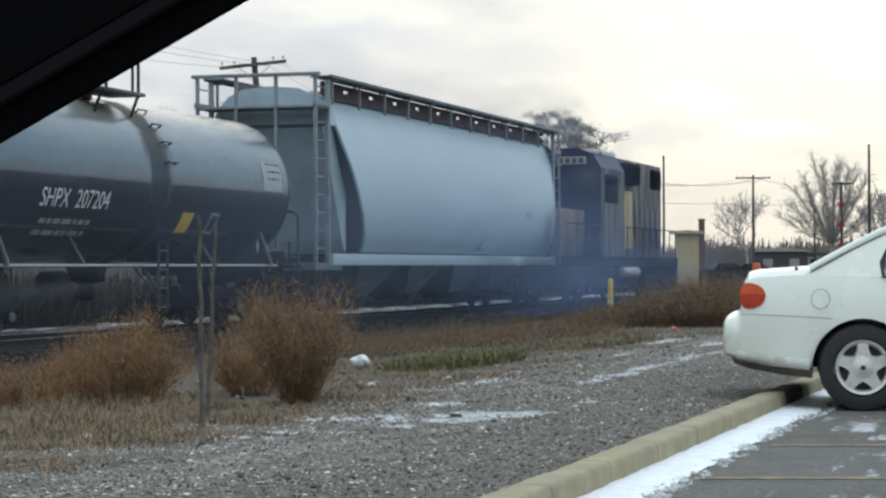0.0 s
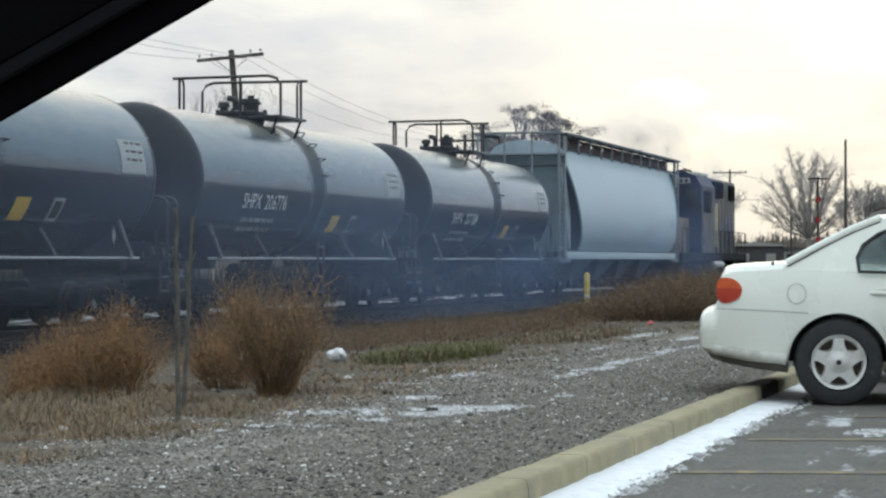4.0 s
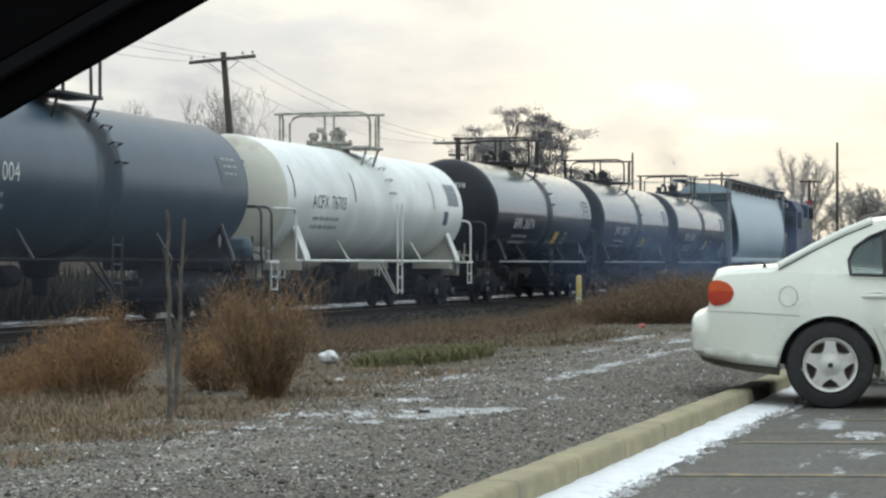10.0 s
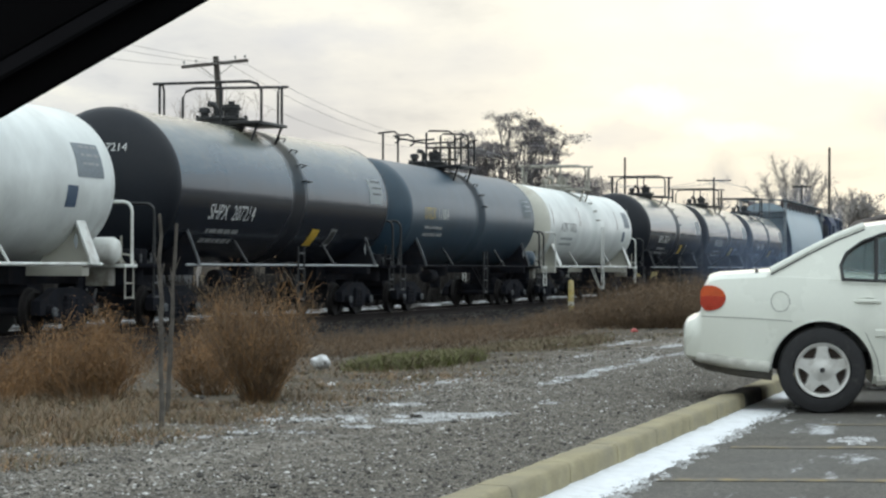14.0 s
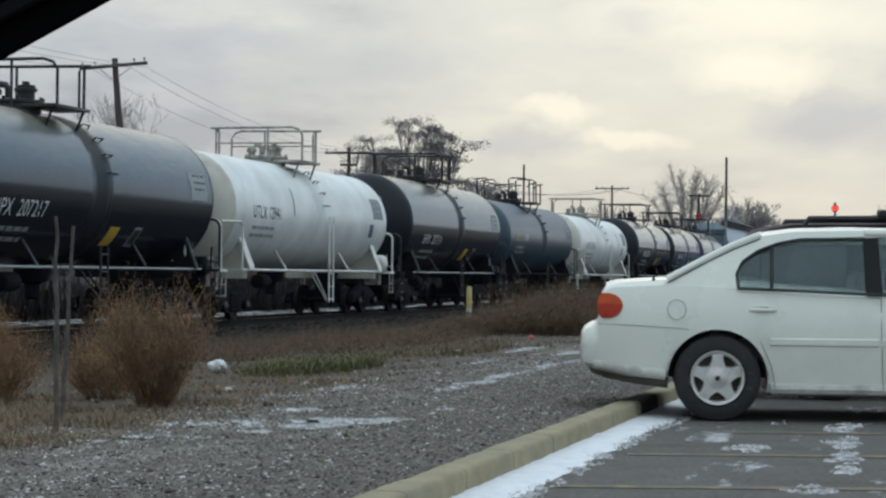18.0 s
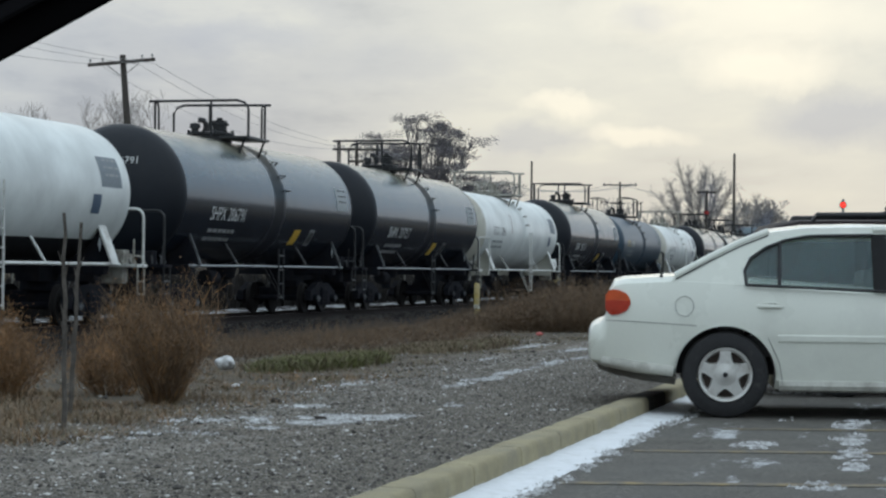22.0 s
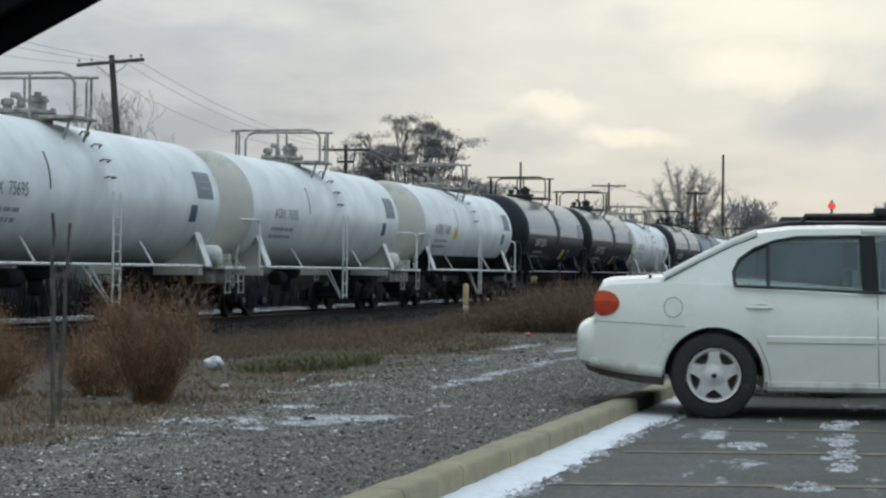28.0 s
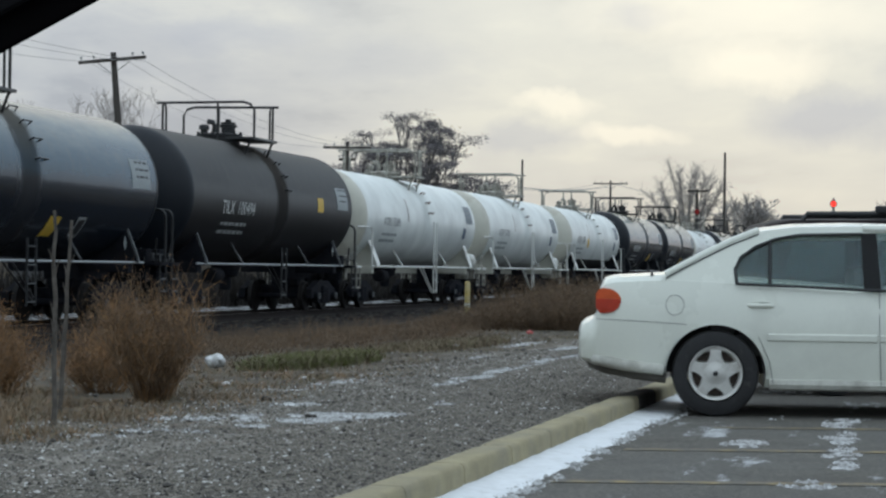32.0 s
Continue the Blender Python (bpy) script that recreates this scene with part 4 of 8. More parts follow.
        part("lower_bracket", box(B(), min(s * (end - 0.42), s * (end - 0.1)), max(s * (end - 0.42), s * (end - 0.1)), -1.1, -0.6, 0.88, 1.24, 0.03), fit if white else STEEL_DARK, car, "bracket below the platform")
        if white and s < 0:
            for y in (-1, 1):
                pts = [(-end + 0.14, y * 1.46, 2.50), (-half - 0.3, y * 1.52, 2.51), (-half + 0.12, y * 1.60, 2.50), (-half + 0.24, y * 1.61, 2.40), (-half + 0.26, y * 1.60, 1.30)]
                part("side_handrail", tube(B(), pts, 0.030, 8), WHITE, car, "bent pipe handrail beside the tank end")
        coupler(car, s * end, s)
        truck_parts(car, xb)
    if spec.get("belly"):
        bm = B()
        rows = []
        for k in range(13):
            a = radians(-138 + 8 * k)
            rows.append([bm.verts.new((x, (R + 0.012) * math.cos(a), Z + (R + 0.012) * math.sin(a))) for x in (-half + 1.5 + 0.05 * abs(k - 6), half - 0.7)])
        for p, q in zip(rows, rows[1:]):
            bm.faces.new((p[0], p[1], q[1], q[0]))
        bmesh.ops.recalc_face_normals(bm, faces=bm.faces)
        bmesh.ops.solidify(bm, geom=bm.faces[:], thickness=0.01)
        part("belly_jacket", bm, STEEL_BLACK, car, "black coating under the tank", 40)
    # running rail along both sides
    for y in (-1, 1):
        bm = tube(B(), [(-half + 0.55, y * 1.52, 1.30), (half - 0.55, y * 1.52, 1.30)], 0.036 if white else 0.026, 8)
        part("side_rail", bm, line, car, "long pipe rail along the side")
        for x in (-half * 0.42, half * 0.42):
            part("rail_bracket", tube(B(), [(x, y * 1.52, 1.30), (x, y * 1.18, 1.84)], 0.03, 6), WHITE if white else STEEL_BLACK, car)
    # ladder and platform braces below it
    for y in (-1, 1):
        bm = B()
        xl = spec.get("ladder", 0.35) + 0.27
        xv, tall = (xl, 2.85) if white else (xl - 0.55, 1.75)
        for k in (-0.21, 0.21):
            tube(bm, [(xv + k, y * 1.68, 0.42), (xv + k, y * 1.68, tall)], 0.026, 6)
        for zz in np.arange(0.5, tall, 0.36):
            tube(bm, [(xv - 0.21, y * 1.68, zz), (xv + 0.21, y * 1.68, zz)], 0.018, 6)
        for a in (12, 26, 40, 54):
            q = [(R - 0.01, -0.21), (R + 0.1, -0.21), (R + 0.1, 0.21), (R - 0.01, 0.21)]
            part("grab_iron", tube(B(), [(xl + k, y * r * math.cos(radians(a)), Z + r * math.sin(radians(a))) for r, k in q], 0.018, 6), (RUST if spec.get("low_ends") else FITTING) if white else STEEL_BLACK, car)
        part("ladder", bm, WHITE if white else STEEL_BLACK, car, "side ladder hanging below the grab irons")
        bm = B()
        for k in (0.0, 0.42):
            tube(bm, [(xl - 1.5 + k, y * 1.5, 1.28), (xl - 0.2, y * 1.6, 0.45 + k * 0.2)], 0.025, 6)
        part("ladder_brace", bm, WHITE if white else STEEL_BLACK, car)
    # bottom outlet
    bm = lathe(B(), [(0.62, 0.12), (0.66, 0.16), (0.95, 0.16), (1.0, 0.34), (1.35, 0.42), (1.62, 0.5)], "z", 20, (0.2, 0, 0))
    part("bottom_outlet", bm, STEEL_DARK, car)
    # brake cylinder and reservoir
    xr = half + 0.5
    if spec.get("reservoir"):
        bm = lathe(B(), [(-0.40, 0.0001), (-0.39, 0.12), (-0.35, 0.21), (-0.27, 0.26), (0.27, 0.26), (0.29, 0.272), (0.32, 0.272), (0.33, 0.24), (0.38, 0.12), (0.39, 0.0001)], "x", 24)
        bmesh.ops.transform(bm, matrix=pose(xr, -1.02, 1.57, 0, 0, 90), verts=bm.verts)
        part("air_reservoir", bm, WHITE if white else shell, car, "small round-ended air reservoir on the end platform")
    bm = lathe(B(), [(-0.4, 0.16), (-0.36, 0.2), (0.3, 0.2), (0.4, 0.12)], "x", 16, (-2.2, -0.5, 1.0))
    part("brake_cylinder", bm, STEEL_DARK, car)
    # manway platform with its cage of pipes; the rails run across the tank
    cx = spec.get("hatch", -1.05) + 0.27
    top = Z + R
    h = spec.get("cage", 0.95)
    xr, xf = cx - spec.get("back", 0.85), cx + spec.get("front", 0.75)
    for y0, y1 in ((-1.32, -0.55), (0.55, 1.32)):
        bm = box(B(), xr - 0.12, xf + 0.12, y0, y1, top - 0.02, top + 0.05, 0.01)
        for x in (xr, xf):
            y = y0 if y0 < 0 else y1
            tube(bm, [(x, y * 0.92, top), (x, y * 0.80, Z + math.sqrt(R * R - (y * 0.80) ** 2) - 0.02)], 0.03, 6)
        part("top_platform", bm, fit, car, "grated walkway beside the manway")
    bm = lathe(B(), [(-0.30, 0.55), (0.10, 0.55), (0.12, 0.62), (0.17, 0.62), (0.19, 0.52), (0.22, 0.30), (0.24, 0.0001)], "z", 32, (cx, 0, top))
    housing = part("manway", bm, fit, car, "round bolted manway with valve gear")
    bm = lathe(B(), [(0.15, 0.19), (0.36, 0.19), (0.37, 0.24), (0.43, 0.24), (0.44, 0.2), (0.50, 0.2), (0.51, 0.08), (0.58, 0.08)], "z", 16, (cx + 0.05, -0.22, top))
    part("valve", bm, fit, housing, "relief valve")
    bm = lathe(B(), [(0.15, 0.10), (0.30, 0.10), (0.31, 0.15), (0.42, 0.13), (0.45, 0.04)], "z", 14, (cx - 0.1, 0.40, top))
    part("valve", bm, fit, housing, "small air valve")
    bm = tube(B(), [(cx - 0.1, 0.1, top + 0.15), (cx - 0.1, 0.1, top + 0.40), (cx - 0.1, 0.16, top + 0.50), (cx - 0.1, 0.30, top + 0.52)], 0.075, 10)
    part("fill_pipe", bm, fit, housing)
    bolt = lathe(B(), [(0.16, 0.035), (0.24, 0.035)], "z", 6)
    for k in range(12):
        w = k * math.pi / 6
        if k == 0:
            first = part("bolt", bolt, fit, housing, m=pose(cx + 0.58, 0, top))
        else:
            ob = new("bolt", first.data)
            ob.parent = housing
            ob.matrix_basis = pose(cx + 0.58 * math.cos(w), 0.58 * math.sin(w), top)
    if style == "blue":
        for x, s in ((xr, 1), (xf, -1)):
            bm = B()
            pts = [(x, 1.35, top + h - 0.05), (x, 0.85, top + h), (x, 0.70, top + h - 0.10), (x, 0.66, top + h - 0.28), (x, 0.8, top + h - 0.36)]
            tube(bm, pts, 0.032, 6)
            tube(bm, [(x, 1.2, top + h - 0.05), (x, 1.2, top)], 0.032, 6)
            tube(bm, [(x, 0.8, top + h - 0.2), (x, 0.2, top + h - 0.3), (x, -0.45, top + h - 0.26)], 0.03, 6)
            tube(bm, [(x, -0.2, top), (x, -0.2, top + h - 0.06), (x, -0.3, top + h), (x, -0.9, top + h - 0.02), (x, -1.1, top + h - 0.12), (x, -1.12, top)], 0.032, 6)
            tube(bm, [(x, -1.0, top + h - 0.4), (x, -1.15, top + h - 0.28), (x, -1.4, top + h - 0.2)], 0.03, 6)
            tube(bm, [(x, -1.3, top + h - 0.2), (x, -1.3, top)], 0.032, 6)
            part("cage_rail", bm, fit, car, "looped pipe safety rail across the tank")
    else:
        for x, s in ((xr, 1), (xf, -1)):
            bm = B()
            # square end on one side with a short return, bent end on the other
            tube(bm, [(x, s * 1.38, top + h), (x, -s * 1.0, top + h + 0.015), (x, -s * 1.2, top + h - 0.05), (x, -s * 1.3, top + h - 0.2), (x, -s * 1.3, top - 0.05)], 0.034, 8)
            tube(bm, [(x, s * 1.22, top + h), (x, s * 1.22, top - 0.05)], 0.034, 8)
            tube(bm, [(x - s * 0.02, s * 1.22, top + h), (x + s * 0.18, s * 1.22, top + h - 0.03), (x + s * 0.26, s * 1.22, top + h - 0.14), (x + s * 0.26, s * 1.22, top - 0.05)], 0.03, 8)
            tube(bm, [(x, -s * 0.30, top + h), (x, -s * 0.30, top)], 0.032, 8)
            if spec.get("mid_rail"):
                tube(bm, [(x, s * 1.22, top + h * 0.55), (x, -s * 1.3, top + h * 0.55)], 0.026, 6)
            part("cage_rail", bm, fit, car, "bent pipe safety rail across the tank")
    # lettering and placards on the side towards the lot
    ink = {"white": STENCIL_BLACK, "black": STENCIL, "dull": STENCIL, "blue": STENCIL_YELLOW, "brown": STENCIL}[style]
    faint = {"white": PLACARD_GREY, "black": FADED, "dull": FADED, "blue": FADED, "brown": FADED}[style]
    tx, tz = spec["tx"] + 0.2, spec["tz"]
    if name_text:
        size = 0.28 if spec.get("low_ends") else 0.34
        bm = letters(name_text, size)
        full = 2 * max(v.co.x for v in bm.verts)
        bm.free()
        for k, nm in enumerate(("reporting_mark", "car_number")):
            bm = letters(name_text.split()[k], size)
            wide = max(v.co.x for v in bm.verts)
            shift = tx - full / 2 + wide - 0.06 if k == 0 else tx + full / 2 - wide + 0.08
            for v in bm.verts:
                v.co += Vector((shift, -0.008, tz))
            part(nm, wrap(bm, R, Z), STENCIL if style == "blue" and k else STENCIL_WORN if spec.get("low_ends") else ink, car, "stencilled letters" if k == 0 else "stencilled number", None)
    bars_panel(car, tx - 1.1, tx + 0.9, tz - 0.42, 2, faint, int(abs(tx) * 100), R, zc=Z)
    if "placard" in spec:
        px, pz = spec["placard"][0] + (0.52 if style in ("black", "dull") else 0.27), spec["placard"][1]
        part("placard", wrap(patch(px - 0.28, px + 0.28, pz - 0.2, pz + 0.2), R, Z), PLACARD_YELLOW, car, "yellow notice painted on the shell", None)
        if style in ("black", "dull"):
            part("placard_holder", wrap(patch(px + 1.15, px + 1.6, pz - 0.2, pz + 0.22, -0.012), R, Z), FADED, car, "framed placard holder", None)
            part("placard_face", wrap(patch(px + 1.22, px + 1.53, pz - 0.14, pz + 0.16, -0.02), R, Z), STEEL_BLACK, car, "", None)
    part("data_panel", wrap(patch(half - 1.55, half - 0.42, 2.92, 3.56), R, Z), PANEL_DARK if white else PANEL_BLUE if style == "blue" else PLACARD_GREY, car, "grey data panel", None)
    bars_panel(car, half - 1.28, half - 0.5, 3.5, 3, STENCIL_BLACK if style in ("black", "dull", "brown") else PLACARD_GREY if style == "blue" else FADED, 7, R + 0.004, 0.05, 0.16, Z)
    if white:
        part("blue_panel", wrap(patch(half - 2.0, half - 1.55, 2.35, 2.75), R, Z), PLACARD_BLUE, car, "small dark blue notice", None)
        for k in ((-half + 0.5, -2.6, half - 3.1) if spec.get("stripes") else (-half * 0.33,)):
            bm = patch(k, k + 0.07, 2.8, 3.55, -0.008, 6)
            part("stripe", wrap(bm, R, Z), RUST, car, "thin rust-coloured upright stripe", None)
    bm = B()
    xd = half - 1.75
    for q in ((0, 0.17), (0.10, 0), (0, -0.17), (-0.10, 0)):
        bm.verts.new((xd + q[0], -1.55, 1.72 + q[1]))
    bm.faces.new(bm.verts)
    bmesh.ops.solidify(bm, geom=bm.faces[:], thickness=0.012)
    part("hazard_diamond", bm, PLACARD_GREY, car, "white diamond placard", None)
    # number on the trailing end
    if name_text:
        bm = letters(name_text.split()[1], 0.17)
        for v in bm.verts:
            y = -(v.co.x) * 1.0 - 0.35
            z = Z + 0.75 + v.co.z
            rad = min(1.0, math.hypot(y, z - Z) / R)
            v.co = Vector((-half - 0.76 * math.sqrt(1 - rad * rad) - 0.012, y, z))
        part("end_lettering", bm, ink, car, "number on the tank end", None)
    return car


def hopper_car():
    """A long curved-side covered hopper; x from its rear end to its front end."""
    L0, L1 = -12.2, 11.9
    car = thing("covered_hopper_car", "pale blue-grey covered hopper car with curved sides and roof walkway", "hopper car", along(0, TRACK_V, RAIL_Z))
    # bulging side sheets; their ends slope with the end sheets
    sec = [(-y, z) for y, z in [(1.36, 1.62), (1.48, 1.80), (1.575, 2.1), (1.62, 2.5), (1.635, 3.0), (1.60, 3.5), (1.53, 4.0), (1.42, 4.5), (1.28, 4.95), (1.10, 5.35)]]
    ring = sec + [(-y, z) for y, z in sec[::-1]]

    def ends(z):
        f = (z - 1.62) / 3.73
        g = 1 - f
        return -10.75 + 2.35 * g ** 1.25 - 0.9 * max(0.0, g - 0.72) ** 1.2, 10.1 + 0.9 * f
    bm = B()
    rings = []
    for i in range(41):
        k = 1 + 0.005 * math.sin(i * 2.4) + 0.004 * noise.noise(Vector((i * 0.3, 0, 0)))
        row = []
        for y, z in ring:
            x0, x1 = ends(z)
            row.append(bm.verts.new((x0 + (x1 - x0) * i / 40, y * k, z)))
        rings.append(row)
    for a, b in zip(rings, rings[1:]):
        for k in range(len(ring)):
            bm.faces.new((a[k], a[(k + 1) % len(ring)], b[(k + 1) % len(ring)], b[k]))
    # end faces darkened: shade behind the side sheets is painted in
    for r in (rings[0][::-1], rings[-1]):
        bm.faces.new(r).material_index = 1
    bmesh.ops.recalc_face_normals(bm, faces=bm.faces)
    part("hopper_body", bm, [HOPPER, HOPPER_SHADE], car, "smooth bulging side sheets, dusty blue-grey", 50)
    for e in (0, 1):
        for s in (-1, 1):
            part("end_rib", tube(B(), [(ends(z)[e], s * abs(y) * 1.003, z) for y, z in sec], 0.045, 6), HOPPER, car)
    # sloped end sheets below an arched upper bulkhead
    arch = [(-1.50, 4.62), (-1.46, 4.80), (-1.34, 5.08), (-1.10, 5.34), (-0.7, 5.52), (0.0, 5.58), (0.7, 5.52), (1.10, 5.34), (1.34, 5.08), (1.46, 4.80), (1.50, 4.62)]
    for s, xe in ((-1, -9.4), (1, 10.3)):
        bm = B()
        o = [(xe + s * 0.1, 1.6), (xe, 4.7), (xe + s * 1.72, 4.7), (xe + s * 1.72, 4.6), (xe + s * 0.35, 1.9)]
        prism(bm, o, -1.30, 1.30)
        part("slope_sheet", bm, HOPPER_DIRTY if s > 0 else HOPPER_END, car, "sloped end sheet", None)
        bm = B()
        f = [[bm.verts.new((xe + s * d, y, z)) for y, z in arch] for d in (1.2, 1.75)]
        n = len(arch)
        for k in range(n):
            bm.faces.new((f[0][k], f[0][(k + 1) % n], f[1][(k + 1) % n], f[1][k]))
        bm.faces.new(f[0])
        bm.faces.new(f[1][::-1])
        bmesh.ops.recalc_face_normals(bm, faces=bm.faces)
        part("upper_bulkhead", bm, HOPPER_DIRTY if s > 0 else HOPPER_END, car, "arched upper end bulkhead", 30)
        part("bulkhead_lip", box(B(), min(xe + s * 1.7, xe + s * 1.8), max(xe + s * 1.7, xe + s * 1.8), -1.5, 1.5, 4.60, 4.66, 0.01), HOPPER_SHADE, car)
    # roof, hatches and walkway
    bm = B()
    rf = [(1.2, 5.28), (0.9, 5.45), (0.0, 5.52), (-0.9, 5.45), (-1.2, 5.28)]
    a = [bm.verts.new((-10.9, y, z)) for y, z in rf]
    b = [bm.verts.new((11.2, y, z)) for y, z in rf]
    for k in range(4):
        bm.faces.new((a[k], a[k + 1], b[k + 1], b[k]))
    bm.faces.new(a)
    bm.faces.new(b[::-1])
    bmesh.ops.recalc_face_normals(bm, faces=bm.faces)
    part("roof", bm, HOPPER_DIRTY, car, "shallow roof", None)
    for x in np.linspace(-8.6, 8.8, 10):
        bm = lathe(B(), [(5.42, 0.42), (5.60, 0.42), (5.63, 0.36), (5.66, 0.1)], "z", 20, (float(x), 0, 0))
        part("hatch_cover", bm, HOPPER_DIRTY, car, "round loading hatch cover")
    for y in (-1.35, 1.35):
        bm = box(B(), -11.4, 11.4, y - 0.26, y + 0.26, 5.74, 5.78, 0.008)
        box(bm, -11.4, 11.4, y - 0.27 if y < 0 else y + 0.21, y - 0.21 if y < 0 else y + 0.27, 5.72, 5.80, 0.008)
        part("roof_walkway", bm, HOPPER_DIRTY, car, "grated running board along the roof edge")
        for k in range(11):
            x0 = -10.6 + k * 1.98
            part("roof_coaming", box(B(), x0, x0 + 1.55, y * 0.80 - 0.03, y * 0.80 + 0.03, 5.33, 5.72, 0.01), COAMING, car, "purplish rusty hatch coaming behind the walkway")
            part("coaming_foot", box(B(), x0 + 1.55, x0 + 1.98, y * 0.80 - 0.03, y * 0.80 + 0.03, 5.30, 5.53, 0.01), COAMING, car)
            part("coaming_strip", box(B(), x0 + 1.55, x0 + 1.98, y * 0.80 - 0.03, y * 0.80 + 0.03, 5.61, 5.72, 0.01), COAMING, car)
        for x in np.linspace(-10.9, 11.0, 12):
            part("walkway_bracket", box(B(), x - 0.03, x + 0.03, y - 0.03 if y > 0 else y - 0.24, y + 0.24 if y > 0 else y + 0.03, 5.66, 5.74, 0.006), HOPPER_RAIL, car)
            part("walkway_post", box(B(), x - 0.028, x + 0.028, y * 1.09 - 0.03, y * 1.09 + 0.03, 5.12, 5.74, 0.006), HOPPER_RAIL, car, "thin upright under the walkway")
    # end cages: posts, rungs and platforms
    for s, xe in ((-1, L0), (1, L1)):
        bm = box(B(), min(xe, xe - s * 1.9), max(xe, xe - s * 1.9), -1.5, 1.5, 1.18, 1.36, 0.015)
        part("end_platform", bm, HOPPER_DIRTY, car)
        for y in (-1.48, -0.5, 0.5, 1.48):
            part("end_post", box(B(), xe - 0.04 - s * 0.1, xe + 0.04 - s * 0.1, y - 0.038, y + 0.038, 1.3, 5.74, 0.006), HOPPER_RAIL, car)
        for y in (-1.48, 1.48):
            bm = box(B(), min(xe - s * 1.0, xe - s * 0.88), max(xe - s * 1.0, xe - s * 0.88), y - 0.05, y + 0.05, 1.3, 5.7, 0.01)
            box(bm, min(xe, xe - s * 1.05), max(xe, xe - s * 1.05), y - 0.05, y + 0.05, 5.02, 5.14, 0.01)
            for z in np.arange(1.7, 5.6, 0.42):
                tube(bm, [(xe - s * 0.15, y, z), (xe - s * 0.7, y, z)], 0.02, 6)
            part("side_ladder", bm, HOPPER_RAIL, car, "end ladder with rungs")
        bm = box(B(), min(xe - s * 0.04, xe - s * 1.0), max(xe - s * 0.04, xe - s * 1.0), -1.5, 1.5, 4.98, 5.04, 0.01)
        box(bm, min(xe, xe - s * 0.14), max(xe, xe - s * 0.14), -1.6, 1.6, 5.72, 5.80, 0.01)
        part("end_crossbar", bm, HOPPER_RAIL, car)
        bm = box(B(), min(xe, xe - s * 3.2), max(xe, xe - s * 3.2), -0.3, 0.3, 0.85, 1.2, 0.02)
        part("draft_sill", bm, STEEL_DARK, car)
        coupler(car, xe, s)
        truck_parts(car, xe - s * 2.2)
    # hopper chutes below the body
    part("side_sill", box(B(), -11.0, 11.2, -1.52, -1.40, 1.30, 1.58, 0.01), HOPPER, car)
    part("side_sill", box(B(), -11.0, 11.2, 1.40, 1.52, 1.30, 1.58, 0.01), HOPPER, car)
    for i in range(4):
        x = -6.3 + i * 4.25
        bm = B()
        top = [bm.verts.new((x + dx, y, 1.6)) for dx, y in ((-2.05, -1.3), (2.05, -1.3), (2.05, 1.3), (-2.05, 1.3))]
        bot = [bm.verts.new((x + dx, y, 0.5)) for dx, y in ((-0.5, -0.6), (0.5, -0.6), (0.5, 0.6), (-0.5, 0.6))]
        for k in range(4):
            bm.faces.new((top[k], top[(k + 1) % 4], bot[(k + 1) % 4], bot[k]))
        bm.faces.new(bot)
        bm.faces.new(top[::-1])
        bmesh.ops.recalc_face_normals(bm, faces=bm.faces)
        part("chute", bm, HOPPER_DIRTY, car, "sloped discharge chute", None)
        part("outlet_gate", box(B(), x - 0.6, x + 0.6, -0.75, 0.75, 0.36, 0.52, 0.02), STEEL_DARK, car)
    return car


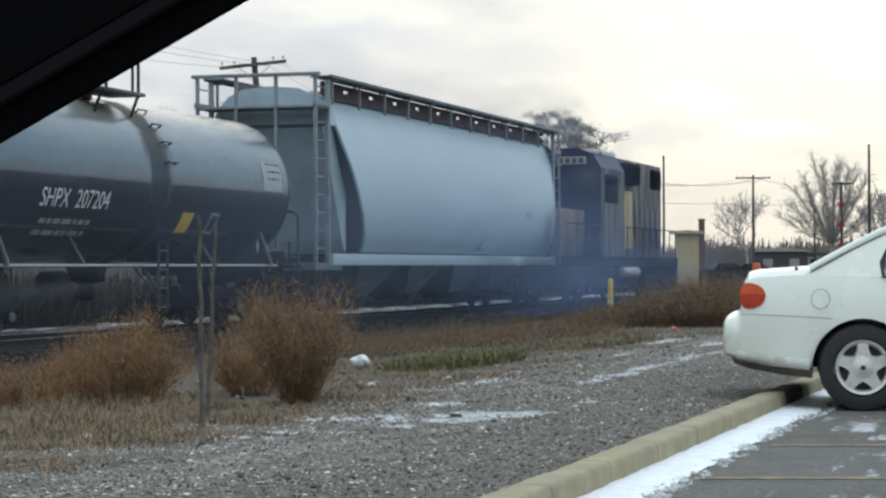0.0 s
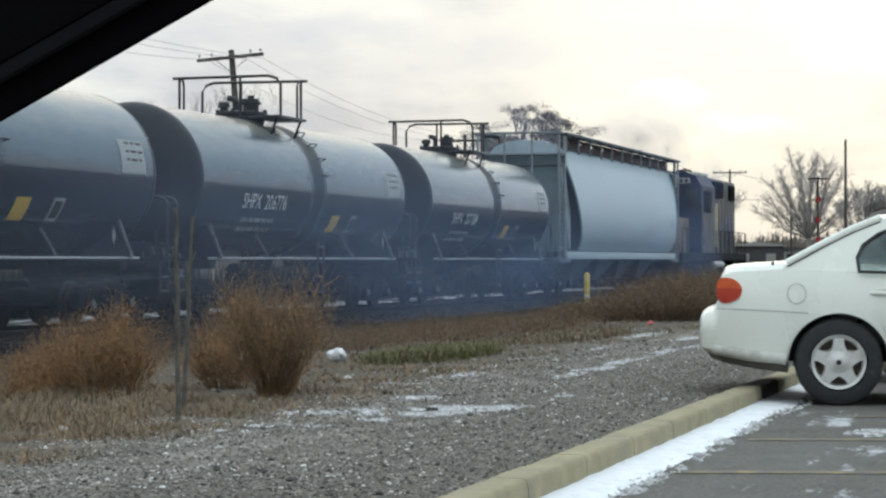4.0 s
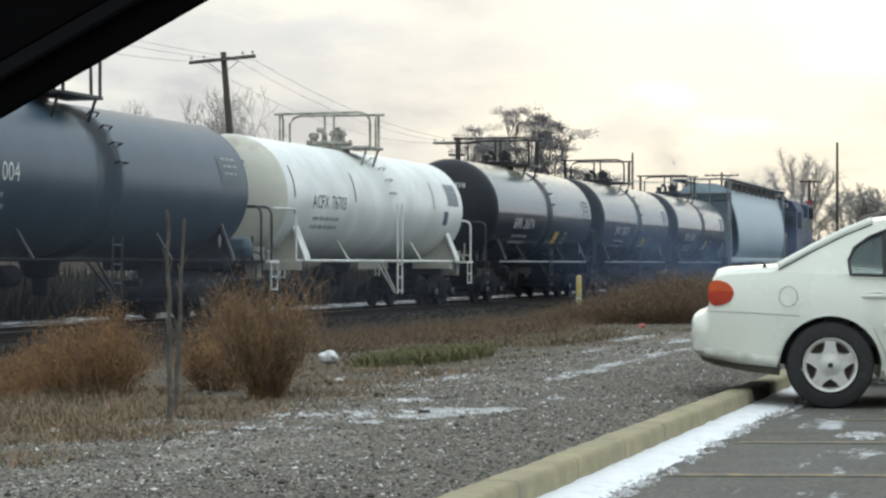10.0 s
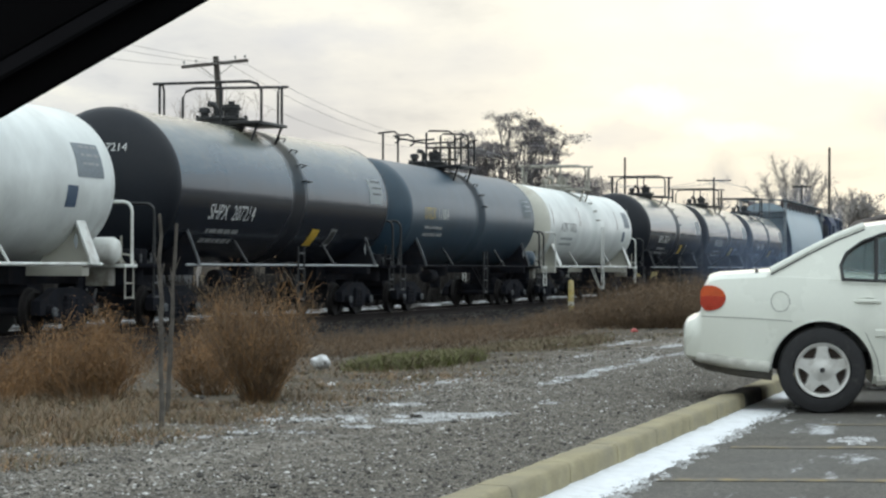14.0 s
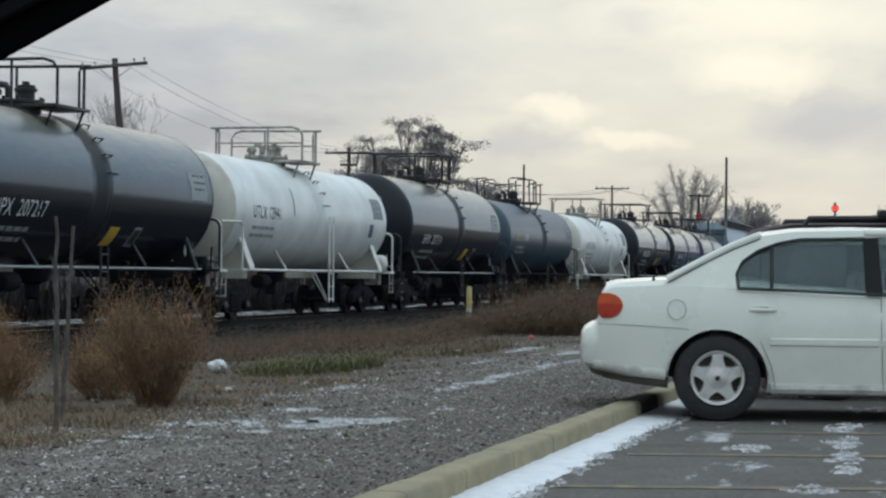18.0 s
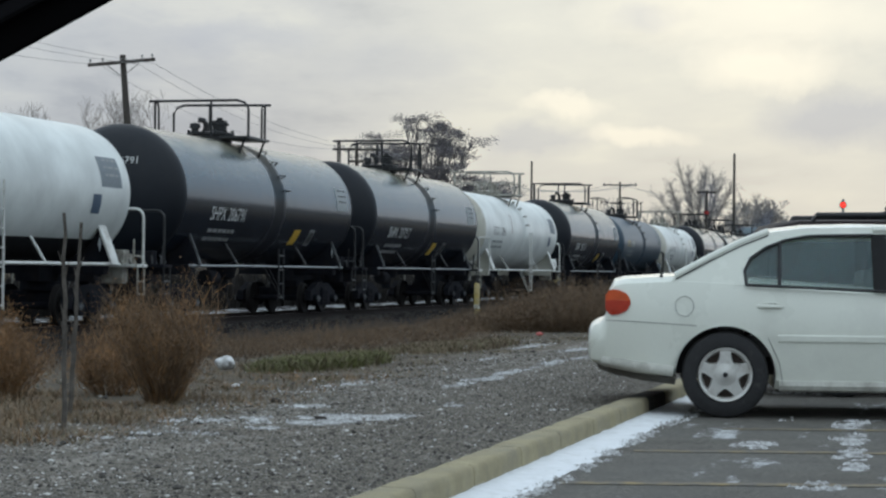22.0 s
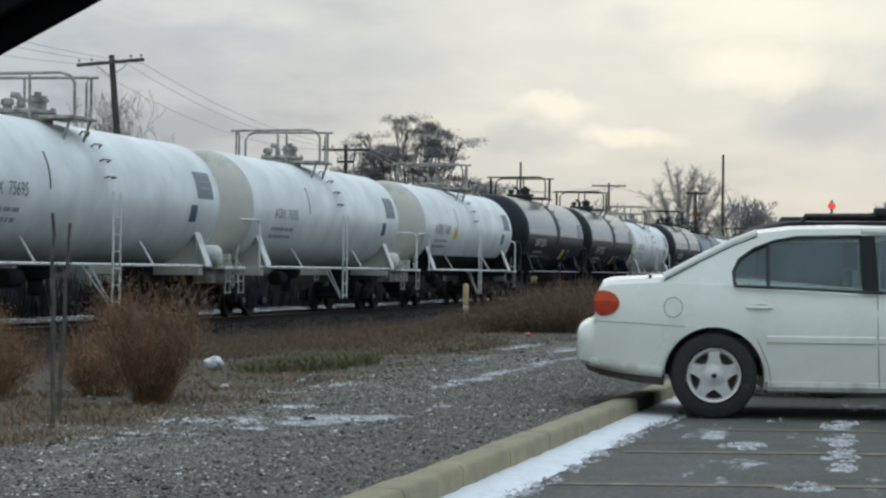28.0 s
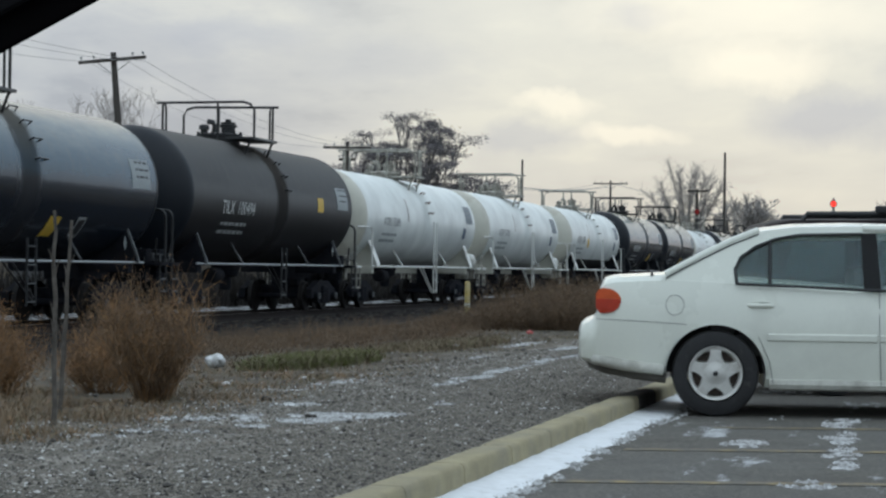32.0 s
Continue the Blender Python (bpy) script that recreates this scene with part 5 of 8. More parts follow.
def locomotive():
    """A grimy road switcher; cab at the end next to the train."""
    loco = thing("locomotive", "grimy dark blue and gold diesel locomotive trailing smoke", "locomotive", along(0, TRACK_V, RAIL_Z))
    part("frame", box(B(), -10.2, 10.2, -1.5, 1.5, 1.25, 1.62, 0.03), STEEL_DARK, loco, "heavy walkway deck")
    part("fuel_tank", box(B(), -2.6, 2.4, -1.35, 1.35, 0.42, 1.22, 0.15), STEEL_DARK, loco, "long fuel tank")
    bm = lathe(B(), [(-1.4, 0.15), (-1.35, 0.22), (1.35, 0.22), (1.4, 0.15)], "x", 18, (0.3, -1.42, 1.02))
    part("air_reservoir", bm, GALV, loco, "pale air reservoir beside the fuel tank")
    # cab with shaped roof
    roof = [(-1.55, 4.85), (-1.25, 5.35), (-0.7, 5.58), (0.7, 5.58), (1.25, 5.35), (1.55, 4.85), (1.55, 1.62), (-1.55, 1.62)]
    bm = B()
    a = [bm.verts.new((-5.0, y, z)) for y, z in roof]
    b = [bm.verts.new((-0.9, y, z)) for y, z in roof]
    for k in range(8):
        f = bm.faces.new((a[k], a[(k + 1) % 8], b[(k + 1) % 8], b[k]))
        f.material_index = 1 if k == 7 or k == 5 else 0
    bm.faces.new(a)
    bm.faces.new(b[::-1])
    for f in bm.faces:
        if abs(f.normal.y) > 0.9:
            f.material_index = 1
    bmesh.ops.recalc_face_normals(bm, faces=bm.faces)
    for f in bm.faces:
        f.material_index = 1 if abs(f.normal.y) > 0.9 else 0
    cab = part("cab", bm, [LOCO_BLUE, LOCO_SIDE], loco, "driver's cab, dark blue ends and grimy sides", None)
    for y in (-1.08, 1.08):
        part("cab_window", box(B(), -5.03, -4.98, y - 0.26, y + 0.26, 3.9, 4.7, 0.015), STEEL_BLACK, cab, "dark end window")
    part("side_window", box(B(), -4.4, -2.2, -1.575, -1.54, 3.6, 4.65, 0.01), PITCH, cab, "dark sliding side window")
    part("number_board", box(B(), -5.07, -5.0, -1.0, 0.15, 4.98, 5.26, 0.01), SHED_PALE, cab, "pale number board")
    for k in range(4):
        part("number_bar", box(B(), -5.085, -5.072, -0.90 + k * 0.25, -0.74 + k * 0.25, 5.03, 5.21), STENCIL_BLACK, cab, "", None)
    part("cab_door", box(B(), -5.03, -4.99, -0.3, 0.45, 1.9, 4.4, 0.02), LOCO_BLUE, cab)
    part("roof_panel", box(B(), -4.9, -1.0, -1.22, -0.75, 5.40, 5.56, 0.01), CREAM, cab, "pale cream roof panel")
    part("horn", tube(B(), [(-3.3, -0.3, 5.68), (-2.6, -0.3, 5.70)], [0.05, 0.14], 10), RUST, cab)
    part("beacon", box(B(), -2.2, -1.5, -0.5, 0.1, 5.56, 5.78, 0.05), RUST, cab, "rusty roof fitting")
    # short hood, long hood with doors, grilles and fans
    part("short_hood", box(B(), -9.6, -5.0, -0.95, 0.95, 1.62, 3.3, 0.1), LOCO_RUSTY, loco, "short hood with rusty faded paint")
    hood = part("long_hood", box(B(), -0.9, 8.6, -1.12, 1.12, 1.62, 5.45, 0.14), LOCO_SIDE, loco, "long engine hood streaked with grime")
    for k in range(8):
        x = -0.2 + k * 1.1
        part("hood_door", box(B(), x - 0.5, x + 0.5, -1.145, -1.115, 1.95, 4.2 if k < 4 else 3.6, 0.01), LOCO_GOLD if k in (1, 2) else LOCO_BLUE if k in (5, 6, 7) else LOCO_SIDE, hood, "hinged side door")
    for x0, x1, d in ((0.0, 2.6, 0.32), (6.2, 8.2, 0.06)):
        g = part("grille", box(B(), x0, x1, -1.12 - d, -1.10, 4.45, 5.25, 0.03), PITCH, hood, "dark louvred radiator housing")
        for k in range(6):
            part("louvre", box(B(), x0 + 0.05, x1 - 0.05, -1.15 - d, -1.11 - d, 4.62 + k * 0.09, 4.65 + k * 0.09), PITCH, g, "", None)
    for x in (1.0, 4.6, 6.6):
        part("roof_fan", lathe(B(), [(5.44, 0.62), (5.54, 0.62), (5.56, 0.55), (5.57, 0.1)], "z", 24, (x, 0, 0)), STEEL_DARK, hood)
    part("exhaust_stack", box(B(), 2.4, 3.3, -0.25, 0.25, 5.44, 5.66, 0.03), STEEL_DARK, hood)
    for y in (-1.46, 1.46):
        part("handrail", tube(B(), [(-9.9, y, 1.62), (-9.9, y, 2.75), (9.9, y, 2.75), (9.9, y, 1.62)], 0.022, 6), STEEL_DARK, loco, "walkway handrail")
        for x in np.linspace(-8.6, 8.6, 13):
            part("stanchion", tube(B(), [(x, y, 1.6), (x, y, 2.75)], 0.018, 6), STEEL_DARK, loco)
    for s in (-1, 1):
        bm = box(B(), min(s * 9.7, s * 10.25), max(s * 9.7, s * 10.25), -1.5, 1.5, 0.35, 1.62, 0.03)
        part("pilot", bm, STEEL_DARK, loco)
        for y in (-1.3, 1.3):
            for z in (0.45, 0.75, 1.05, 1.35):
                part("step", box(B(), s * 9.5 - 0.25, s * 9.5 + 0.25, y - 0.2, y + 0.2, z, z + 0.03), STEEL_DARK, loco, "", None)
        coupler(loco, s * 10.2, s)
        truck_parts(loco, s * 6.4)
    part("headlight", lathe(B(), [(0, 0.12), (0.05, 0.14), (0.06, 0.1)], "x", 16, (8.6, 0, 4.7)), GALV, hood)
    return loco


# metres that the train has run at each even second
RUN = [(0, 6.99), (2, 20.6), (4, 34.32), (6, 48.15), (8, 62.07), (10, 76.09), (12, 90.19), (14, 104.37), (16, 118.63), (18, 132.97), (20, 147.37), (22, 161.86), (24, 176.41), (26, 191.04), (28, 205.75), (30, 220.54), (32, 235.41)]
TRAIN = []
BL = "glossy black tank car, dusty on top with sky sheen painted in, on sooty trucks"
WH = "white tank car with cream trailing end and white rails"
for mid, spec in [
    (32.25, dict(half=6.85, style="black", text="SHPX 207204", tx=-3.6, tz=2.50, placard=(1.2, 2.15), label=BL)),
    (15.45, dict(half=6.85, style="black", text="SHPX 206776", tx=-3.55, tz=2.57, placard=(1.2, 2.15), label=BL)),
    (-1.2, dict(half=6.8, style="black", text="SHPX 206774", tx=-3.6, tz=2.57, placard=(1.2, 2.15), label=BL)),
    (-19.75, dict(half=7.45, style="white", text="ACFX 76703", stripes=True, tx=-4.8, tz=2.75, hatch=-0.6, back=0.5, front=0.5, r=1.475, cage=0.93, dark_rail=True, label=WH, reservoir=0)),
    (-37.5, dict(half=7.13, r=1.515, cage=1.1, style="blue", text="UTLX 11004", tx=-5.1, tz=2.83, hatch=-0.9, reservoir=7.75, label="dull blue-grey tank car with faded yellow lettering and spill stains")),
    (-54.85, dict(half=6.95, style="dull", text="SHPX 207214", tx=-4.25, tz=2.45, placard=(1.37, 1.98), label=BL)),
    (-72.65, dict(half=7.25, style="white", text="UTLX 12941", tx=-5.1, tz=2.82, hatch=-0.6, back=0.8, front=0.8, r=1.505, reservoir=7.55, label="white tank car with cream end and small white air reservoir", mid_rail=True)),
    (-89.4, dict(half=6.9, style="dull", text="SHPX 207217", tx=-4.2, tz=2.45, placard=(0.8, 1.98), label=BL)),
    (-106.5, dict(half=6.8, style="dull", text="SHPX 206791", tx=-4.1, tz=2.57, placard=(1.65, 2.1), label=BL)),
    (-124.5, dict(half=7.4, style="white", text="ACFX 76691", tx=-5.0, tz=2.75, placard=(-3.02, 2.62), hatch=-0.6, back=0.55, front=0.55, r=1.505, cage=0.92, belly=True, label="white tank car with cream end, black belly and yellow notice", ladder=0.4)),
    (-143.6, dict(half=7.4, style="white", text="ACFX 76705", tx=-4.9, tz=2.75, hatch=-0.6, back=0.55, front=0.55, r=1.505, cage=0.92, label=WH, reservoir=7.6, low_ends=True)),
    (-161.85, dict(half=7.6, style="white", text="ACFX 75695", tx=-4.9, tz=2.75, hatch=-0.6, back=0.55, front=0.55, r=1.505, cage=0.92, label="white tank car with cream end and brown spill stains", reservoir=7.9, low_ends=True)),
    (-178.95, dict(half=6.75, style="brown", text="TILX 100494", tx=-3.75, tz=2.72, placard=(3.45, 3.0), hatch=-0.7, back=1.05, front=0.8, label="brown-black tank car with yellow notice and grey data panel")),
    (-195.5, dict(half=6.85, style="dull", text="SHPX 207209", tx=-3.9, tz=2.5, placard=(1.3, 2.0), label=BL)),
]:
    spec["shell"] = {"black": "glossy black shell, dusty on top with sky sheen painted in", "dull": "worn black shell, thinly dusty on top with sky sheen painted in", "white": "glossy white shell with faint runs", "blue": "dull blue-grey shell with dark spill band", "brown": "brown-black shell"}[spec["style"]]
    TRAIN.append((tank_car(spec), mid - 0.27))
TRAIN.append((hopper_car(), 53.3))
TRAIN.append((locomotive(), 76.3))


# ---- parked cars ----
def wheel_parts(car, x, y, s, r=0.325, spokes=5):
    """Tyre and five-spoke rim; s is the side that faces out."""
    bm = lathe(B(), [(-0.10, 0.215), (-0.105, 0.27), (-0.085, r - 0.012), (-0.05, r), (0.05, r), (0.085, r - 0.012), (0.105, 0.27), (0.10, 0.215)], "y", 48, (0, 0, 0), ring=True)
    wheel = part("wheel", bm, TYRE, car, "black tyre on a five-spoke alloy rim", 35, pose(x, y, r))
    bm = lathe(B(), [(s * 0.02, 0.196), (s * 0.095, 0.206), (s * 0.108, 0.200), (s * 0.10, 0.182), (s * 0.075, 0.172), (s * 0.0, 0.170)], "y", 48, (0, 0, 0), ring=True)
    part("rim", bm, ALLOY, wheel, "dull silver alloy rim")
    part("brake_disc", lathe(B(), [(s * 0.0, 0.168), (s * 0.03, 0.168), (s * 0.032, 0.05)], "y", 24, (0, 0, 0)), RUSTY_DISC, wheel, "dark rusty brake disc")
    for k in range(spokes):
        w = math.pi / 2 + 2 * math.pi * k / spokes
        bm = B()
        o = [(0.03, -0.066), (0.09, -0.064), (0.125, -0.050), (0.155, -0.044), (0.184, -0.056), (0.184, 0.056), (0.155, 0.044), (0.125, 0.050), (0.09, 0.064), (0.03, 0.066)]
        n = len(o)
        lo = [bm.verts.new((a * math.cos(w) - b * math.sin(w), s * 0.04, a * math.sin(w) + b * math.cos(w))) for a, b in o]
        hi = [bm.verts.new((a * math.cos(w) - b * 0.86 * math.sin(w), s * (0.098 - 0.012 * abs(a - 0.1)), a * math.sin(w) + b * 0.86 * math.cos(w))) for a, b in o]
        for q in range(n):
            bm.faces.new((lo[q], lo[(q + 1) % n], hi[(q + 1) % n], hi[q]))
        bm.faces.new(hi)
        bmesh.ops.recalc_face_normals(bm, faces=bm.faces)
        part("spoke", bm, ALLOY, wheel, smooth=None)
    part("hub_cap", lathe(B(), [(s * 0.05, 0.112), (s * 0.096, 0.106), (s * 0.100, 0.06), (s * 0.112, 0.04), (s * 0.115, 0.001)], "y", 24, (0, 0, 0)), ALLOY, wheel)
    part("badge", lathe(B(), [(s * 0.114, 0.020), (s * 0.119, 0.018)], "y", 12, (0, 0, 0)), TRIM_BLACK, wheel)
    return wheel


def loft(stations, closed=True):
    """Skin through rings of equal length."""
    bm = B()
    rings = [[bm.verts.new(p) for p in st] for st in stations]
    n = len(rings[0])
    for a, b in zip(rings, rings[1:]):
        for k in range(n if closed else n - 1):
            bm.faces.new((a[k], a[(k + 1) % n], b[(k + 1) % n], b[k]))
    if closed:
        bm.faces.new(rings[0][::-1])
        bm.faces.new(rings[-1])
    bmesh.ops.recalc_face_normals(bm, faces=bm.faces)
    return bm


def lerp_table(tab, x):
    for (a, va), (b, vb) in zip(tab, tab[1:]):
        if x <= b:
            f = max(0.0, (x - a) / (b - a))
            return va + (vb - va) * f
    return tab[-1][1]


def sedan():
    """White four-door saloon; x = 0 at the rear axle, +x to its nose, -y is its right side that faces the lot's entrance."""
    car = thing("sedan_car", "white four-door saloon parked with its tail over the kerb", "car", Matrix.Translation((2.874, 16.48, 0)) @ pose(0, 0, 0, 0, 0, -8.0) @ pose(0, 0.80, 0))
    # body below the waist: half width, bottom and top height along the length
    top = [(-1.06, 0.645), (-1.045, 0.685), (-1.00, 0.708), (-0.955, 0.72), (-0.925, 0.76), (-0.90, 0.95), (-0.87, 1.02), (-0.80, 1.045), (-0.35, 1.075), (0.1, 1.06), (0.5, 1.03), (1.2, 0.985), (2.0, 0.965), (2.6, 0.95), (3.3, 0.90), (3.65, 0.76), (3.72, 0.6)]
    bot = [(-1.06, 0.43), (-1.03, 0.405), (-0.9, 0.38), (-0.4, 0.31), (0.4, 0.22), (2.4, 0.22), (3.3, 0.25), (3.66, 0.32), (3.72, 0.45)]
    wid = [(-1.06, 0.66), (-1.04, 0.74), (-0.98, 0.795), (-0.9, 0.825), (-0.6, 0.865), (0.0, 0.88), (2.2, 0.88), (3.0, 0.84), (3.5, 0.72), (3.72, 0.5)]
    stations = []
    xs = sorted(set([round(x, 3) for x in np.linspace(-1.06, 3.72, 70)] + [-1.05, -1.03, -1.0, -0.96, -0.93, -0.9, -0.86, -0.83]))
    for x in xs:
        t, b, w = lerp_table(top, x), lerp_table(bot, x), lerp_table(wid, x)
        h = t - b
        half = [(-w * 0.90, b), (-w * 0.965, b + 0.08 * h), (-w * 0.985, b + 0.25 * h), (-w, b + 0.48 * h), (-w * 0.995, b + 0.62 * h), (-w * 0.975, b + 0.78 * h), (-w * 0.93, b + 0.93 * h), (-w * 0.86, b + 0.985 * h), (-w * 0.5, t + 0.012)]
        stations.append([(x, y, z) for y, z in half] + [(x, -y, z) for y, z in half[::-1]])
    bm = loft(stations)
    body = part("body", bm, CAR_WHITE, car, "glossy white body shell with a little road dirt", 40)
    # cut the wheel arches
    for x in (0.0, 2.72):
        cut = lathe(B(), [(-1.2, 0.375), (1.2, 0.375)], "y", 48, (x, 0, 0.315))
        me = bpy.data.meshes.new("arch_cutter")
        cut.to_mesh(me)
        cut.free()
        co = new("arch_cutter", me)
        co.parent = car
        md = body.modifiers.new("arch", "BOOLEAN")
        md.operation, md.object, md.solver = "DIFFERENCE", co, "EXACT"
        dg = bpy.context.evaluated_depsgraph_get()
        flat = bpy.data.meshes.new_from_object(body.evaluated_get(dg))
        body.modifiers.clear()
        body.data = flat
        bpy.data.objects.remove(co)
    body.data.materials.clear()
    body.data.materials.append(CAR_WHITE)
    body.data.polygons.foreach_set("use_smooth", [True] * len(body.data.polygons))
    body.data.set_sharp_from_angle(angle=radians(28))
    for x in (0.0, 2.72):
        for s in (-1, 1):
            bm = B()
            n = 24
            a = [[bm.verts.new((x + rr * math.cos(math.pi * k / n), s * yy, 0.315 + rr * math.sin(math.pi * k / n))) for k in range(n + 1)] for rr, yy in ((0.382, 0.872), (0.382, 0.50), (0.2, 0.46))]
            for p, q in zip(a, a[1:]):
                for k in range(n):
                    bm.faces.new((p[k], p[k + 1], q[k + 1], q[k]))
            part("wheel_liner", bm, TRIM_BLACK, car, "dark wheel-arch liner")
            wheel_parts(car, x, s * 0.77, s)
    # cabin
    def lay(x, z, d, s=1):
        """A point on the leaning side of the cabin, d inside its skin."""
        f = max(0.0, min(1.0, (z - 1.0) / 0.45))
        return (x, s * (0.822 - 0.195 * f - d), z)
    ridge = [(-0.38, 1.085), (-0.10, 1.235), (0.12, 1.345), (0.32, 1.425), (0.60, 1.462), (1.0, 1.475), (1.5, 1.468), (1.85, 1.43), (2.2, 1.31), (2.6, 1.12), (2.85, 0.99)]
    edge = [(x, z - 0.028) for x, z in ridge]
    roof = []
    for x, z in ridge:
        if 0.25 < x < 1.9:
            w = abs(lay(x, z - 0.028, 0)[1])
            roof.append([(x, -w, z - 0.06), (x, -w + 0.012, z - 0.03), (x, -w * 0.72, z - 0.004), (x, 0, z + 0.01), (x, w * 0.72, z - 0.004), (x, w - 0.012, z - 0.03), (x, w, z - 0.06), (x, w - 0.06, z - 0.06), (x, 0, z - 0.03), (x, -w + 0.06, z - 0.06)])
    part("roof", loft(roof), CAR_WHITE, car, "white roof", 50)
    for s in (-1, 1):
        # rear pillar, broad and swept
        o = [(-0.42, 1.02), (-0.38, 1.058), (-0.10, 1.207), (0.12, 1.317), (0.32, 1.397), (0.60, 1.434), (1.2, 1.445), (1.2, 1.385), (0.62, 1.376), (0.45, 1.345), (0.30, 1.285), (0.185, 1.20), (0.14, 1.11), (0.145, 1.0), (0.15, 0.93), (-0.38, 0.98)]
        bm = B()
        a = [bm.verts.new(lay(x, z, 0.0, s)) for x, z in o]
        b = [bm.verts.new(lay(x, z, 0.05, s)) for x, z in o]
        for k in range(len(o)):
            bm.faces.new((a[k], a[(k + 1) % len(o)], b[(k + 1) % len(o)], b[k]))
        bm.faces.new(a)
        bm.faces.new(b[::-1])
        bmesh.ops.triangulate(bm, faces=[f for f in bm.faces if len(f.verts) > 4])
        bmesh.ops.recalc_face_normals(bm, faces=bm.faces)
        part("rear_pillar", bm, CAR_WHITE, car, "broad white rear pillar", None)
        part("door_frame", tube(B(), [lay(x, z - 0.016, 0.012, s) for x, z in [(1.1, 1.44), (1.5, 1.435), (1.85, 1.40), (2.2, 1.285), (2.6, 1.10), (2.8, 0.98)]], 0.034, 8), CAR_WHITE, car)
        part("window_trim", tube(B(), [lay(x, z, -0.004, s) for x, z in [(0.155, 0.995), (0.14, 1.11), (0.185, 1.20), (0.30, 1.283), (0.45, 1.342), (0.62, 1.374), (1.1, 1.386)]], 0.013, 6), TRIM_BLACK, car, "black window surround")
        part("window_trim", tube(B(), [lay(x, z, -0.034, s) for x, z in [(0.155, 1.0), (0.6, 0.985), (1.2, 0.962), (2.0, 0.945), (2.7, 0.935)]], 0.013, 6), TRIM_BLACK, car, "black belt moulding")
        bm = B()
        bm.faces.new([bm.verts.new(lay(x, z, -0.003, s)) for x, z in [(1.10, 0.96), (1.225, 0.955), (1.20, 1.395), (1.085, 1.39)]])
        bmesh.ops.solidify(bm, geom=bm.faces[:], thickness=0.03)
        part("door_pillar", bm, TRIM_BLACK, car, "black pillar between the door windows", None)
        part("window_divider", tube(B(), [lay(0.40, 0.99, -0.002, s), lay(0.405, 1.325, -0.002, s)], 0.014, 6), TRIM_BLACK, car)
        for o2 in ([(0.155, 0.99), (0.40, 0.985), (0.40, 1.325), (0.30, 1.283), (0.185, 1.20), (0.142, 1.11)], [(0.40, 0.985), (1.11, 0.96), (1.09, 1.388), (0.62, 1.374), (0.45, 1.342), (0.40, 1.325)], [(1.215, 0.955), (2.45, 0.94), (2.2, 1.25), (1.9, 1.36), (1.6, 1.395), (1.2, 1.393)]):
            bm = B()
            bm.faces.new([bm.verts.new(lay(x, z, 0.016, s)) for x, z in o2])
            bmesh.ops.solidify(bm, geom=bm.faces[:], thickness=0.004)
            g = part("side_glass", bm, CAR_GLASS, car, "tinted side window", None)
            g.visible_shadow = False
    for nm, x0, z0, x1, z1, wa, wb in (("rear_glass", -0.34, 1.045, 0.30, 1.375, 0.74, 0.60), ("windscreen", 1.88, 1.41, 2.82, 0.985, 0.60, 0.72)):
        bm = B()
        bm.faces.new([bm.verts.new(p) for p in ((x0, -wa, z0), (x0, wa, z0), (x1, wb, z1), (x1, -wb, z1))])
        bmesh.ops.solidify(bm, geom=bm.faces[:], thickness=0.005)
        g = part(nm, bm, CAR_GLASS, car, "tinted glass", None)
        g.visible_shadow = False
    # white tube stands in for the sky reflected along the rear glass
    part("rear_glass_seal", tube(B(), [lay(x, z - 0.022, 0.02, -1) for x, z in ridge[:4]], 0.030, 8), CAR_WHITE, car, "white tube standing in for sky reflected by the rear glass")
    part("rear_glass_trim", tube(B(), [lay(x, z - 0.048, -0.003, -1) for x, z in ridge[:4]], 0.006, 6), TRIM_BLACK, car)
    # seats
    for y in (-0.38, 0.38):
        part("front_seat", box(box(B(), 1.25, 1.75, y - 0.24, y + 0.24, 0.45, 0.62, 0.05), 1.08, 1.26, y - 0.23, y + 0.23, 0.6, 1.15, 0.06), SEAT, car, "grey front seat")
    part("rear_seat", box(box(B(), 0.15, 0.7, -0.62, 0.62, 0.45, 0.62, 0.05), -0.05, 0.16, -0.62, 0.62, 0.6, 1.04, 0.06), SEAT, car)
    # tail lamp
    for s in (-1, 1):
        for nm, mat, z0, z1 in (("tail_lamp", LAMP_AMBER, 0.875, 0.955), ("brake_lamp", LAMP_RED, 0.765, 0.873)):
            bm = B()
            rows = []
            for k in range(13):
                x = -0.925 + k / 12 * 0.195
                f = max(0.0, (x + 0.86) / 0.13)
                hh = math.sqrt(max(0.02, 1 - f * f)) if f > 0 else 1.0
                hh *= math.sqrt(max(0.25, 1 - max(0.0, (-0.875 - x) / 0.058) ** 2))
                lo, hi = 0.866 + (z0 - 0.866) * hh, 0.866 + (z1 - 0.866) * hh
                y = lerp_table(wid, x)
                side = lambda z: y * (0.998 if z < 0.8 else 0.998 - 0.065 * (z - 0.8) / 0.2) + 0.012
                rows.append([bm.verts.new((x, s * side(z), z)) for z in (lo, (lo + hi) / 2, hi)])
            for a, b in zip(rows, rows[1:]):
                for k in range(2):
                    bm.faces.new((a[k], a[k + 1], b[k + 1], b[k]))
            bmesh.ops.recalc_face_normals(bm, faces=bm.faces)
            bmesh.ops.solidify(bm, geom=bm.faces[:], thickness=0.03)
            part(nm, bm, mat, car, "amber upper lens of the wrap-round tail lamp" if nm == "tail_lamp" else "red lower lens of the tail lamp", 50)
